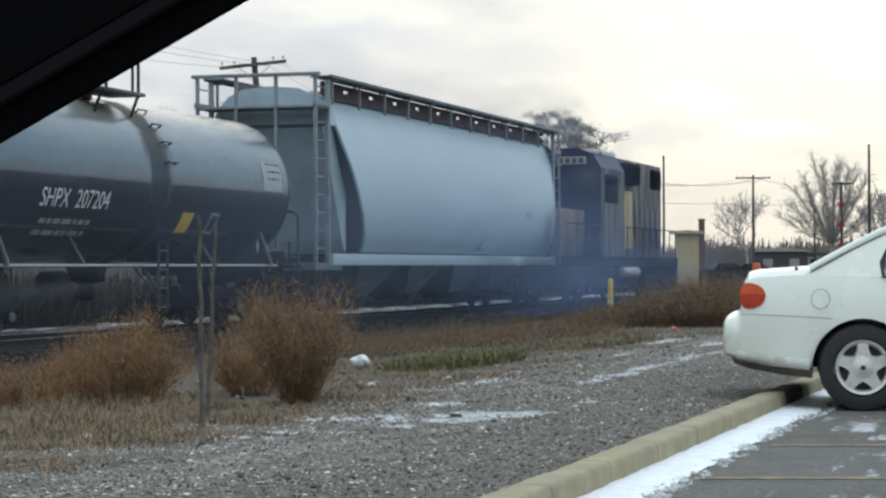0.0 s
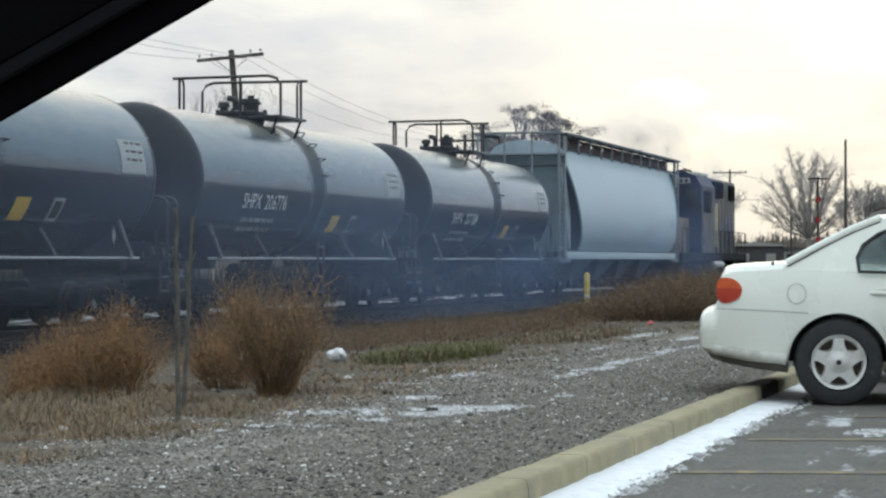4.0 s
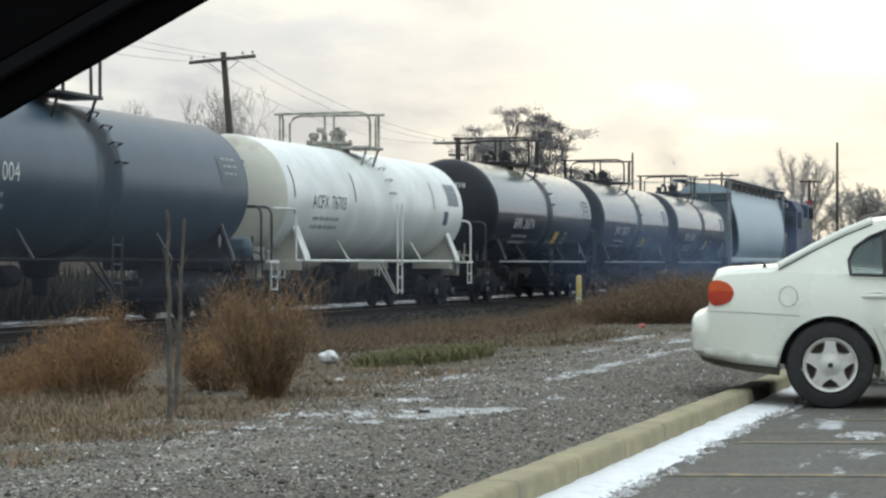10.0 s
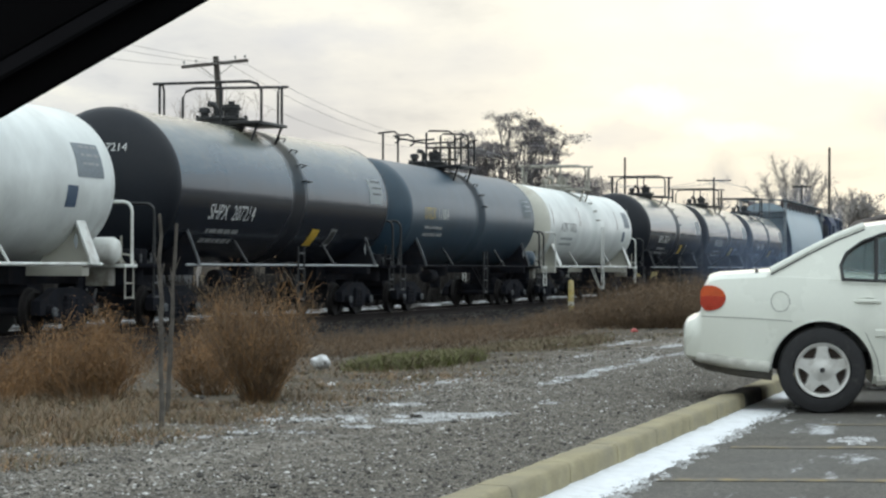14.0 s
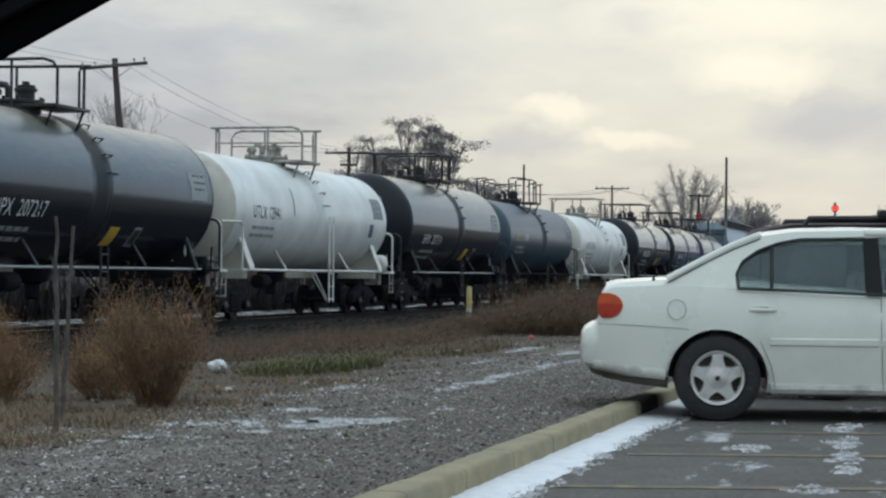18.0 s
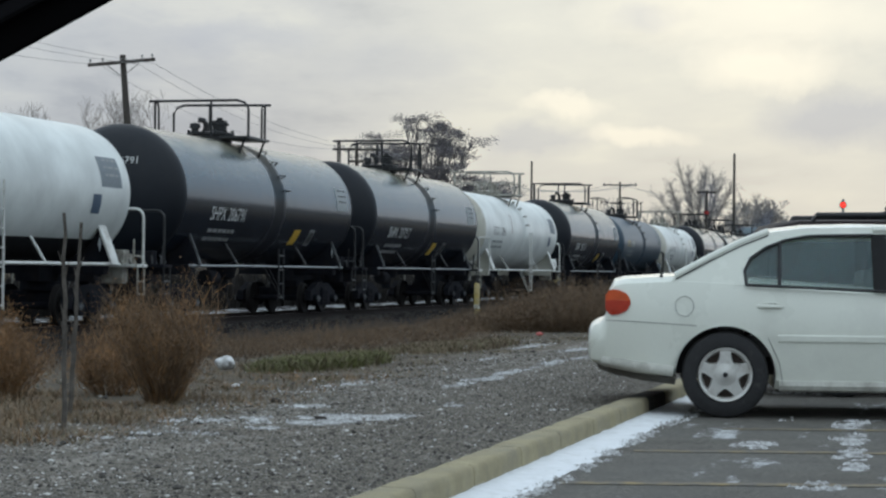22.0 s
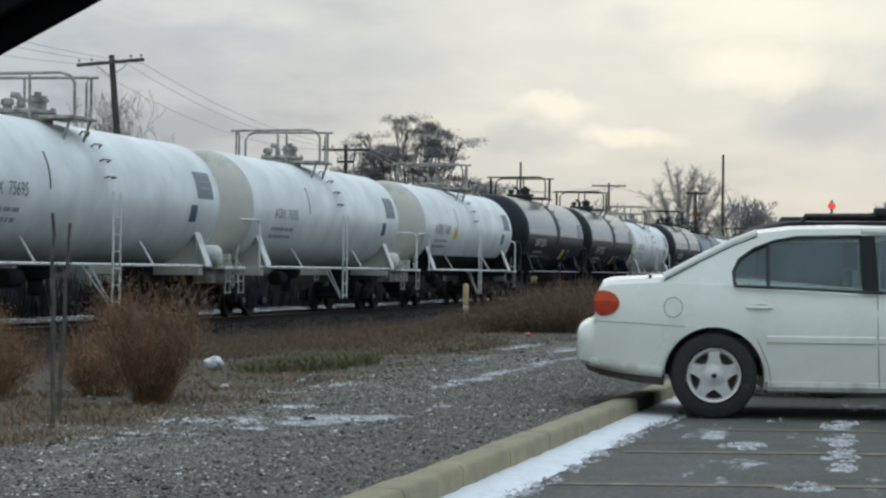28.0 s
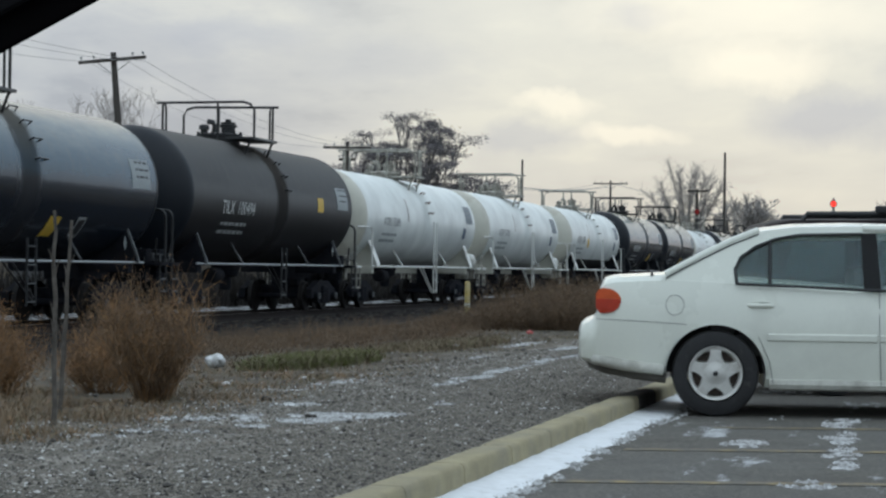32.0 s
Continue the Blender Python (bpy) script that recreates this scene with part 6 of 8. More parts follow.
        # rub strip, fuel flap, handle, gaps
        for x0, x1 in ((0.39, 1.19), (1.22, 2.2)):
            bm = B()
            rows = [[bm.verts.new((x, s * (lerp_table(wid, x) * 0.998 + d), z)) for d, z in ((0.0, 0.572), (0.014, 0.582), (0.014, 0.622), (0.0, 0.632))] for x in np.linspace(x0, x1, 8)]
            for a, b in zip(rows, rows[1:]):
                for k in range(3):
                    bm.faces.new((a[k], a[k + 1], b[k + 1], b[k]))
            bmesh.ops.recalc_face_normals(bm, faces=bm.faces)
            part("rub_strip", bm, CAR_WHITE, car, "body-colour rub strip", 30)
        for x in (0.33, 1.40):
            n = 20
            skin = lambda z: s * 0.88 * (0.998 - 0.06 * max(0.0, z - 0.72) / 0.25)
            # no hollow here: a flat grey oval carries the recess's shade
            cup = B()
            cup.faces.new([cup.verts.new((x + 0.105 * math.cos(2 * math.pi * k / n), skin(0.832) + s * 0.004, 0.832 + 0.034 * math.sin(2 * math.pi * k / n))) for k in range(n)])
            bmesh.ops.solidify(cup, geom=cup.faces[:], thickness=0.006)
            part("handle_recess", cup, SEAM, car, "flat grey oval with the recess's shade in its colour", None)
            part("recess_rim", tube(B(), [(x + 0.108 * math.cos(2 * math.pi * k / n), skin(0.832) + s * 0.004, 0.832 + 0.037 * math.sin(2 * math.pi * k / n)) for k in range(n)], 0.007, 6, close=True), CAR_WHITE, car)
            part("door_handle", tube(B(), [(x - 0.09, skin(0.838) + s * 0.004, 0.838), (x - 0.05, skin(0.838) + s * 0.022, 0.840), (x + 0.05, skin(0.838) + s * 0.022, 0.840), (x + 0.09, skin(0.838) + s * 0.004, 0.838)], 0.016, 8), CAR_WHITE, car, "body-colour door handle")
        for pts in ([(0.155, 0.97), (0.165, 0.86), (0.20, 0.76), (0.32, 0.60), (0.40, 0.42), (0.43, 0.25)], [(1.21, 0.96), (1.21, 0.7), (1.225, 0.25)]):
            part("door_gap", tube(B(), [(x, s * (lerp_table(wid, x) * (0.998 - 0.06 * max(0.0, z - 0.72) / 0.25) - 0.002), z) for x, z in pts], 0.0035, 6), SEAM, car, "grey shut line")
        part("bumper_gap", tube(B(), [(x, s * (lerp_table(wid, x) * 0.999 + 0.0005), z) for x, z in [(-0.92, 0.722), (-0.8, 0.719), (-0.7, 0.715), (-0.6, 0.711), (-0.5, 0.706), (-0.4, 0.70), (-0.3, 0.695), (-0.22, 0.688)]], 0.003, 6), SEAM, car)
        part("sill", tube(B(), [(0.40, s * 0.835, 0.25), (2.3, s * 0.835, 0.25)], 0.045, 8), CAR_DIRTY, car)
    bm = B()
    n = 28
    tube(bm, [(-0.31 + 0.07 * math.cos(2 * math.pi * k / n), -0.876 + 0.012 * max(0.0, math.sin(2 * math.pi * k / n)), 0.835 + 0.075 * math.sin(2 * math.pi * k / n)) for k in range(n)], 0.0025, 5, close=True)
    part("fuel_flap", bm, SEAM, car, "round fuel filler flap outline")
    # bumper lip, aerial, tailpipe
    bm = B()
    tube(bm, [(-0.39, -0.82, 0.345), (-0.7, -0.82, 0.375), (-0.92, -0.77, 0.415), (-1.01, -0.5, 0.435), (-1.01, 0.5, 0.435), (-0.92, 0.77, 0.415), (-0.7, 0.82, 0.375), (-0.39, 0.82, 0.345)], 0.045, 10)
    part("bumper_lip", bm, CAR_DIRTY, car, "dirty lower bumper lip")
    part("aerial_base", lathe(B(), [(1.03, 0.018), (1.06, 0.015), (1.078, 0.006)], "z", 10, (-0.49, -0.74, 0)), TRIM_BLACK, car, "black aerial stub")
    bm = tube(B(), [(-0.37, -0.76, 0.29), (-0.6, -0.76, 0.315), (-0.86, -0.70, 0.36), (-0.95, -0.4, 0.375), (-0.95, 0.4, 0.375), (-0.86, 0.70, 0.36), (-0.37, 0.76, 0.29)], 0.05, 8)
    part("valance", bm, VALANCE_BROWN, car, "dark brown valance under the bumper")
    part("exhaust_pipe", tube(B(), [(0.1, 0.45, 0.30), (-0.7, 0.45, 0.30)], 0.03, 10), RUST, car)
    # the tail is short
    for o in car.children_recursive:
        if o.name.split(".")[0] not in ("wheel", "rim", "brake_disc", "spoke", "hub_cap", "badge"):
            for v in o.data.vertices:
                if v.co.x < -0.3:
                    v.co.x = -0.3 + (v.co.x + 0.3) * 0.965
    return car


def suv():
    """Dark vehicle with roof rails, parked in the next bay."""
    car = thing("suv_car", "dark red estate with black roof rails parked beside the white saloon", "car", Matrix.Translation((4.45, 20.2, 0)) @ pose(0, 0, 0, 0, 0, -1.5))
    prof = [(-0.95, 0.4), (-0.98, 0.8), (-0.9, 1.05), (-0.55, 1.53), (-0.35, 1.58), (1.6, 1.60), (2.05, 1.52), (2.75, 1.12), (3.6, 1.0), (3.72, 0.7), (3.7, 0.35)]
    st = []
    for y, k in ((-0.9, 0.55), (-0.88, 0.85), (-0.72, 0.985), (-0.5, 1.0), (0.5, 1.0), (0.72, 0.985), (0.88, 0.85), (0.9, 0.55)):
        st.append([(x, y * (1.0 if z < 1.1 else 0.86), min(z, 0.35 + (z - 0.35) * k)) for x, z in prof])
    part("body", loft(st), CAR_DARK, car, "dark glossy body", 40)
    for s in (-1, 1):
        bm = B()
        tube(bm, [(-0.25, s * 0.60, 1.54), (-0.2, s * 0.60, 1.615), (1.5, s * 0.60, 1.64), (1.6, s * 0.60, 1.57)], 0.028, 8)
        part("roof_rail", bm, TRIM_BLACK, car, "black roof rail")
        bm = B()
        bm.faces.new([bm.verts.new(p) for p in ((-0.45, s * 0.86, 1.1), (1.9, s * 0.86, 1.1), (1.6, s * 0.80, 1.5), (-0.3, s * 0.80, 1.5))])
        bmesh.ops.solidify(bm, geom=bm.faces[:], thickness=0.01)
        part("side_window", bm, CAR_GLASS, car, "dark side window", None)
        for x in (0.0, 2.7):
            wheel_parts(car, x, s * 0.8, s, 0.35)
    part("roof_bar", tube(B(), [(0.5, -0.62, 1.645), (0.5, 0.62, 1.645)], 0.025, 8), TRIM_BLACK, car)
    part("roof_clamp", box(B(), 0.42, 0.60, -0.66, -0.56, 1.63, 1.70, 0.015), TRIM_BLACK, car)
    return car


sedan()
suv()


# ---- plants ----
def blades(name, label, mats, spots, height, width, lean, seed, category="grass", kind="stuff", m=None, origin=(0, 0)):
    """Many thin bent blades or stems in one mesh; spots gives (u, v) for each."""
    rr = random.Random(seed)
    verts, faces, idx = [], [], []
    for u, v in spots:
        h = height * rr.uniform(0.45, 1.25)
        a = rr.uniform(0, 6.28)
        l = lean * h * rr.uniform(0.2, 1.3)
        w = width * rr.uniform(0.6, 1.4)
        z = ground_height(v + origin[1]) - 0.01
        dx, dy = math.cos(a), math.sin(a)
        px, py = -dy * w, dx * w
        k = len(verts)
        verts += [(u - px, v - py, z), (u + px, v + py, z), (u + dx * l * 0.4 + px * 0.7, v + dy * l * 0.4 + py * 0.7, z + h * 0.6), (u + dx * l * 0.4 - px * 0.7, v + dy * l * 0.4 - py * 0.7, z + h * 0.6), (u + dx * l, v + dy * l, z + h)]
        faces += [(k, k + 1, k + 2, k + 3), (k + 3, k + 2, k + 4)]
        idx += [rr.randrange(len(mats))] * 2
    me = bpy.data.meshes.new(name)
    me.from_pydata(verts, [], faces)
    for x in mats:
        me.materials.append(x)
    me.polygons.foreach_set("material_index", idx)
    ob = new(name, me)
    ob.matrix_basis = m or along(0, 0)
    return tagged(ob, label, category, kind=kind)


def weed_bush(name, label, u, v, w, h, seed, stems, mats, leafs, lmats, group="dry weed bushes", base=0.12, low=0.42, lobes=0, leaf=1.0):
    """A dead, many-stemmed weed: fanned stems with forks and small dry leaves and seed heads."""
    bush = thing(name, label, "bush", along(u, v, ground_height(v) - 0.02), group)
    rr = random.Random(seed)
    bm_v, bm_f, bm_i = [], [], []
    tips = []

    def ribbon(p, q, r0, r1, mi):
        d = (q - p)
        s = d.cross(Vector((rr.uniform(-1, 1), rr.uniform(-1, 1), 0.3))).normalized()
        k = len(bm_v)
        bm_v.extend([p - s * r0, p + s * r0, q + s * r1, q - s * r1])
        bm_f.append((k, k + 1, k + 2, k + 3))
        bm_i.append(mi)

    mains = [(rr.uniform(0, 6.28), rr.random() ** 0.5, rr.uniform(0.72, 1.08)) for i in range(lobes)]
    for i in range(stems):
        a, f = rr.uniform(0, 6.28), rr.random() ** 0.6
        tall = 1.0
        if lobes and i % 6:
            a, f, tall = mains[i % lobes]
            a, f = a + rr.gauss(0, 0.30), min(1.2, max(0.0, f + rr.gauss(0, 0.16)))
        x0 = Vector((math.cos(a) * base * f, math.sin(a) * base * f * 0.8, 0))
        out = Vector((math.cos(a) * w * 0.5 * f, math.sin(a) * w * 0.4 * f, 0))
        hh = h * tall * rr.uniform(low, 1.0) * (1 - 0.22 * f * f)
        p = x0
        n = 5
        mi = rr.randrange(len(mats))
        for k in range(1, n + 1):
            t = k / n
            q = x0 + out * (t ** 1.15) + Vector((rr.uniform(-1, 1) * 0.03, rr.uniform(-1, 1) * 0.03, hh * t))
            ribbon(p, q, 0.0042 * (1.15 - t), 0.0036 * (1.1 - t), mi)
            if t > 0.3:
                for b in range(2):
                    e = q + Vector((rr.uniform(-1, 1) * 0.12, rr.uniform(-1, 1) * 0.12, rr.uniform(0.03, 0.24))) * (h ** 0.5)
                    ribbon(q, e, 0.0022, 0.001, mi)
                    tips.append(e)
                    tips.append(q.lerp(e, 0.5))
            p = q
    me = bpy.data.meshes.new("stem_tangle")
    me.from_pydata([tuple(x) for x in bm_v], [], bm_f)
    for x in mats:
        me.materials.append(x)
    me.polygons.foreach_set("material_index", bm_i)
    ob = new("stem_tangle", me)
    ob.parent = bush
    tagged(ob, "thin dry stems", kind="stuff")
    vs, fs, ids = [], [], []
    for i in range(leafs):
        c = rr.choice(tips) + Vector((rr.gauss(0, 0.035), rr.gauss(0, 0.035), rr.gauss(0, 0.04)))
        s = rr.uniform(0.004, 0.011) * leaf
        a = Vector((rr.uniform(-1, 1), rr.uniform(-1, 1), rr.uniform(-1, 1))).normalized() * s
        b = Vector((rr.uniform(-1, 1), rr.uniform(-1, 1), rr.uniform(-1, 1))).normalized() * s * 0.6
        k = len(vs)
        vs += [tuple(c - a), tuple(c + b), tuple(c + a), tuple(c - b)]
        fs.append((k, k + 1, k + 2, k + 3))
        ids.append(rr.randrange(len(lmats)))
    me = bpy.data.meshes.new("dry_foliage")
    me.from_pydata(vs, [], fs)
    for x in lmats:
        me.materials.append(x)
    me.polygons.foreach_set("material_index", ids)
    ob = new("dry_foliage", me)
    ob.parent = bush
    tagged(ob, "small dry leaves and seed heads", kind="stuff")
    return bush


weed_bush("weed_bush", "tall dense brown dried weed bush at the gravel's edge", 16.1, 6.0, 1.08, 0.97, 11, 360, [WEED_BROWN, WEED_ORANGE, WEED_BROWN, WEED_DULL], 12500, [WEED_BROWN, WEED_ORANGE, WEED_BROWN, WEED_DULL], base=0.16, low=0.6, lobes=13)
for i, (u, v, w, h, n) in enumerate([(16.7, 7.65, 0.85, 0.74, 300), (17.0, 8.1, 0.6, 0.50, 160), (17.6, 7.0, 0.55, 0.58, 150), (16.2, 8.4, 0.7, 0.34, 120), (16.0, 9.1, 0.8, 0.30, 110), (18.4, 8.9, 0.8, 0.42, 120), (15.4, 8.7, 0.6, 0.26, 90)]):
    weed_bush("weed_bush", "rust-orange dried weed bush on the verge", u, v, w, h, 200 + i, n, [WEED_ORANGE, WEED_BROWN], n * 60, [WEED_ORANGE, WEED_ORANGE, WEED_BROWN], base=w * 0.36, lobes=9)
weed_bush("weed_bush", "small rusty weed bush behind the tall brown one", 19.0, 7.4, 0.8, 0.75, 16, 150, [WEED_BROWN, WEED_ORANGE], 4600, [WEED_ORANGE, WEED_BROWN])
for i, (u, v, w, h) in enumerate([(33, 8.4, 2.2, 0.34), (30, 9.0, 2.4, 0.30), (27, 9.6, 2.2, 0.28), (43.4, 9.4, 1.8, 0.24), (41.2, 8.6, 1.7, 0.34), (40.0, 8.0, 1.6, 0.46), (39.4, 7.4, 1.5, 0.62), (39.1, 6.9, 1.5, 0.78),
                                  (39.2, 6.4, 1.5, 0.90), (40.2, 6.0, 1.6, 0.80), (42, 7.5, 2.2, 0.95), (43, 6.6, 2.2, 0.90), (45, 8.4, 2.2, 0.46), (47, 7.5, 2.6, 0.78), (51, 7.8, 2.8, 0.75), (56, 8.2, 3.0, 0.7)]):
    weed_bush("weed_bush", "low brown dried weed clump along the track" if h < 0.5 else "tall brown dried weeds at the end of the gravel lane", u, v, w, h, 30 + i, 300, [WEED_BROWN, WEED_DULL], 6500, [WEED_BROWN, WEED_DULL, WEED_DULL], base=w * 0.42, leaf=1.8 if u > 36 else 1.0)

rg = random.Random(77)


def spots(n, u0, u1, v0, v1, clump=0.5):
    out = []
    while len(out) < n:
        u, v = rg.uniform(u0, u1), rg.uniform(v0, v1)
        if noise.noise(Vector((u * 1.1, v * 1.3, 7))) + clump > rg.uniform(0, 1):
            out.append((u, v))
    return out


blades("dry_grass", "matted dry tan grass on the verge", [GRASS_TAN, WEED_DULL, WEED_BROWN, GRASS_OLIVE, WEED_ORANGE], [q for q in spots(40000, 10.0, 22, 4.95, 9.5, 0.36) if q[0] < 15.0 + (q[1] - 5.1) * 1.1 or rg.random() < 0.25], 0.062, 0.0026, 2.6, 3)
blades("dry_grass", "loose tufts of taller dry grass by the stakes", [GRASS_TAN, GRASS_TAN, WEED_BROWN], [(c[0] + rg.gauss(0, 0.09), c[1] + rg.gauss(0, 0.09)) for c in spots(70, 11.2, 17, 5.3, 9.0, 0.3) for k in range(90)], 0.115, 0.0022, 1.3, 13)
blades("dry_grass", "dry brown grass strip along the track", [WEED_BROWN, WEED_GREY, WEED_DULL, WEED_DULL], spots(16000, 22, 62, 7.2, 12.5, 0.4), 0.085, 0.006, 1.4, 4)
blades("dry_grass", "sparse short dry grass by the gravel lane", [GRASS_TAN, GRASS_OLIVE, WEED_DULL], spots(6500, 18, 46, 5.6, 8.0, 0.3), 0.05, 0.004, 1.6, 8)


def oval(n, cu, cv, ru, rv):
    out = []
    while len(out) < n:
        a, b = rg.uniform(-1, 1), rg.uniform(-1, 1)
        if a * a + b * b < rg.uniform(0.4, 1.0):
            out.append((cu + a * ru, cv + b * rv))
    return out


blades("green_grass", "patch of dull green grass among the dry verge", [GRASS_GREEN, GRASS_GREEN, GRASS_OLIVE, WEED_DULL], oval(12500, 23.95, 7.0, 2.3, 0.60), 0.12, 0.004, 1.3, 5)
blades("green_grass", "patch of straw-coloured grass farther along the verge", [GRASS_OLIVE, GRASS_TAN, GRASS_TAN, WEED_DULL], oval(6500, 30.2, 6.95, 3.4, 0.75), 0.09, 0.006, 0.7, 6)

# snow lying on the lane: a gritty drift across it and a long broken streak along it
LANE_SNOW = [(14.45, 4.15, 0.62, 0.28, 420), (14.75, 3.82, 0.34, 0.14, 170), (14.1, 4.62, 0.36, 0.22, 120), (13.6, 4.35, 0.20, 0.16, 50), (12.9, 4.75, 0.14, 0.3, 30), (12.5, 5.05, 0.10, 0.30, 16), (15.7, 4.75, 0.28, 0.2, 40), (13.9, 5.0, 0.2, 0.2, 40),
             (19.15, 4.34, 0.5, 0.10, 90), (20.5, 4.42, 0.75, 0.14, 150), (22.2, 4.47, 0.9, 0.11, 150), (24.2, 4.45, 1.1, 0.11, 170), (26.2, 4.36, 1.0, 0.12, 130), (25.5, 5.44, 0.8, 0.12, 40), (30.8, 5.9, 1.5, 0.2, 120), (19.3, 5.4, 0.5, 0.25, 50),
             (16.5, 3.75, 0.25, 0.10, 26), (28.5, 4.9, 1.2, 0.12, 60), (21.0, 5.6, 0.4, 0.16, 30), (18.0, 5.5, 0.3, 0.2, 24)]
for i, (u, v, ru, rv, n) in enumerate(LANE_SNOW):
    snow_patch("thin gritty patch of old snow on the gravel", u, v, ru, rv, 60 + i, int(n * 2.6), (0.008, 0.042))
# and on the asphalt of the lot
LOT_SNOW = [(14.0, 1.26, 0.32, 0.15, 130), (14.7, 0.70, 0.60, 0.13, 190), (13.4, 0.63, 0.55, 0.11, 170), (12.6, 0.58, 0.30, 0.09, 110), (11.4, 0.69, 0.22, 0.15, 170), (16.2, 0.76, 0.55, 0.14, 130), (20.5, 1.42, 0.5, 0.30, 160), (16.6, 1.25, 0.18, 0.08, 26)]
for i, (u, v, ru, rv, n) in enumerate(LOT_SNOW):
    snow_patch("thin gritty patch of snow on the asphalt", u, v, ru, rv, 160 + i, int(n * 1.4), (0.010, 0.045))


def litter_scrap(u, v, r, mat, label, seed):
    """A small crumpled scrap."""
    bm = B()
    lump(bm, (0, 0, r * 0.4), r, seed, 2, 0.6)
    ob = link("litter", bm, mat, None, "", 60, along(u, v, ground_height(v) + swell(u, v)))
    tagged(ob, label, "litter", "scraps of litter")


PINK = material("faded_red_plastic", (0.45, 0.10, 0.09), 0.5, vary=0.2, scale=20)
for i, (u, v, r, mat, label) in enumerate([(42.5, 9.6, 0.07, PINK, "faded red scrap of plastic on the verge"), (36.5, 6.9, 0.06, PINK, "faded red scrap of plastic by the weeds"), (29.5, 6.6, 0.06, BAG, "small white scrap of paper on the verge"),
                                           (20.2, 6.0, 0.03, BAG, "small white scrap of paper on the verge"), (18.9, 6.35, 0.035, BAG, "small white scrap of paper by the bag"), (16.3, 5.15, 0.04, TIE_WOOD, "dark lump of bark on the gravel's edge"), (14.3, 4.2, 0.035, TIE_WOOD, "dark lump of bark on the snow")]):
    litter_scrap(u, v, r, mat, label, 70 + i)


def litter_bag():
    bm = B()
    r = bmesh.ops.create_icosphere(bm, subdivisions=3, radius=0.105)
    for v in bm.verts:
        k = 1 + 0.22 * noise.noise(v.co * 14) + 0.1 * noise.noise(v.co * 34)
        v.co = Vector((v.co.x * k * 1.05, v.co.y * k, v.co.z * k * 0.78 + 0.078))
    ob = link("plastic_bag", bm, BAG, None, "", 30, along(22.95, 7.83, ground_height(7.83) - 0.01))
    tagged(ob, "crumpled white plastic bag lying on the verge", "bag")


litter_bag()


def stake(u, v, h, lean, side, seed):
    rr = random.Random(seed)
    bm = tube(B(), [(lean * k / 10 * h + rr.uniform(-0.007, 0.007), side * k / 10 * h + rr.uniform(-0.007, 0.007), h * k / 10) for k in range(11)], [0.019 - 0.007 * k / 10 + rr.uniform(-0.002, 0.002) for k in range(11)], 7)
    ob = link("stake", bm, STAKE, None, "", 40, along(u, v, ground_height(v) - 0.02))
    tagged(ob, "thin weathered wooden stake stuck in the verge", "stake", "pair of stakes")
    for k in range(6):
        z = rr.uniform(0.15, 0.75) * h
        d = rr.choice((-1, 1))
        bm = tube(B(), [(lean * z, side * z, z), (lean * z + rr.uniform(-0.03, 0.03), side * z + d * 0.035, z + 0.11)], [0.007, 0.003], 5)
        part("twig", bm, STAKE, ob)


stake(13.4, 5.67, 1.42, 0.0, 0.012, 1)
stake(14.75, 6.2, 1.40, 0.02, -0.04, 2)


def yellow_post():
    post = thing("marker_post", "yellow-painted pipe post standing by the track", "post", along(57.6, 12.6, ground_height(12.6)))
    part("pipe", lathe(B(), [(-0.1, 0.075), (0.95, 0.075), (0.98, 0.06), (1.0, 0.01)], "z", 16), POST_YELLOW, post)
    part("band", lathe(B(), [(0.30, 0.078), (0.42, 0.078)], "z", 16), CREAM, post, "pale worn band")


yellow_post()


# ---- poles, wires, trees and buildings beyond the track ----
def utility_pole(u, v, h, arm, lean=0.0, turn=0.0, arms=1, r=0.15, tilt=0.0):
    pole = thing("utility_pole", "weathered wooden utility pole with crossarm and insulators", "utility pole", along(u, v, -0.2, turn), "pole line")
    part("pole", tube(B(), [(0, -lean, -0.3), (0, -lean * 0.48, h * 0.5), (0, 0, h)], [r * 1.2, r, r * 0.72], 12), WOOD_GREY, pole)
    for k in range(arms):
        z = h - 0.35 - k * 0.75
        a = arm if k == 0 else arm * 0.35
        m = pose(0, 0, z) @ pose(0, 0, 0, -tilt) @ pose(0, 0, -z)
        bar = part("crossarm", box(B(), -0.24, -0.12, -a, a, z - 0.07, z + 0.08, 0.01), WOOD_GREY, pole, m=m)
        for y in (-0.92 * a, -0.62 * a, 0.55 * a, 0.92 * a):
            part("insulator", lathe(B(), [(z + 0.07, 0.02), (z + 0.16, 0.02), (z + 0.17, 0.055), (z + 0.24, 0.06), (z + 0.27, 0.03)], "z", 8, (-0.18, y, 0)), GALV, bar)
        for s in (-1, 1):
            part("brace", tube(B(), [(-0.1, s * a * 0.5, z - 0.05), (-0.1, 0.05 * s, z - 0.6)], 0.02, 5), GALV, pole)
    return pole


PV = 37.0
utility_pole(93.6, PV, 10.9, 1.55, lean=0.95, turn=8, arms=1, r=0.18, tilt=5)
utility_pole(133.4, PV, 9.2, 1.5, turn=10, arms=2)
utility_pole(243, PV, 11.4, 1.9, turn=8)
utility_pole(330, 30, 9.5, 2.2, turn=4)
utility_pole(53.5, PV, 10.9, 1.9, turn=12)


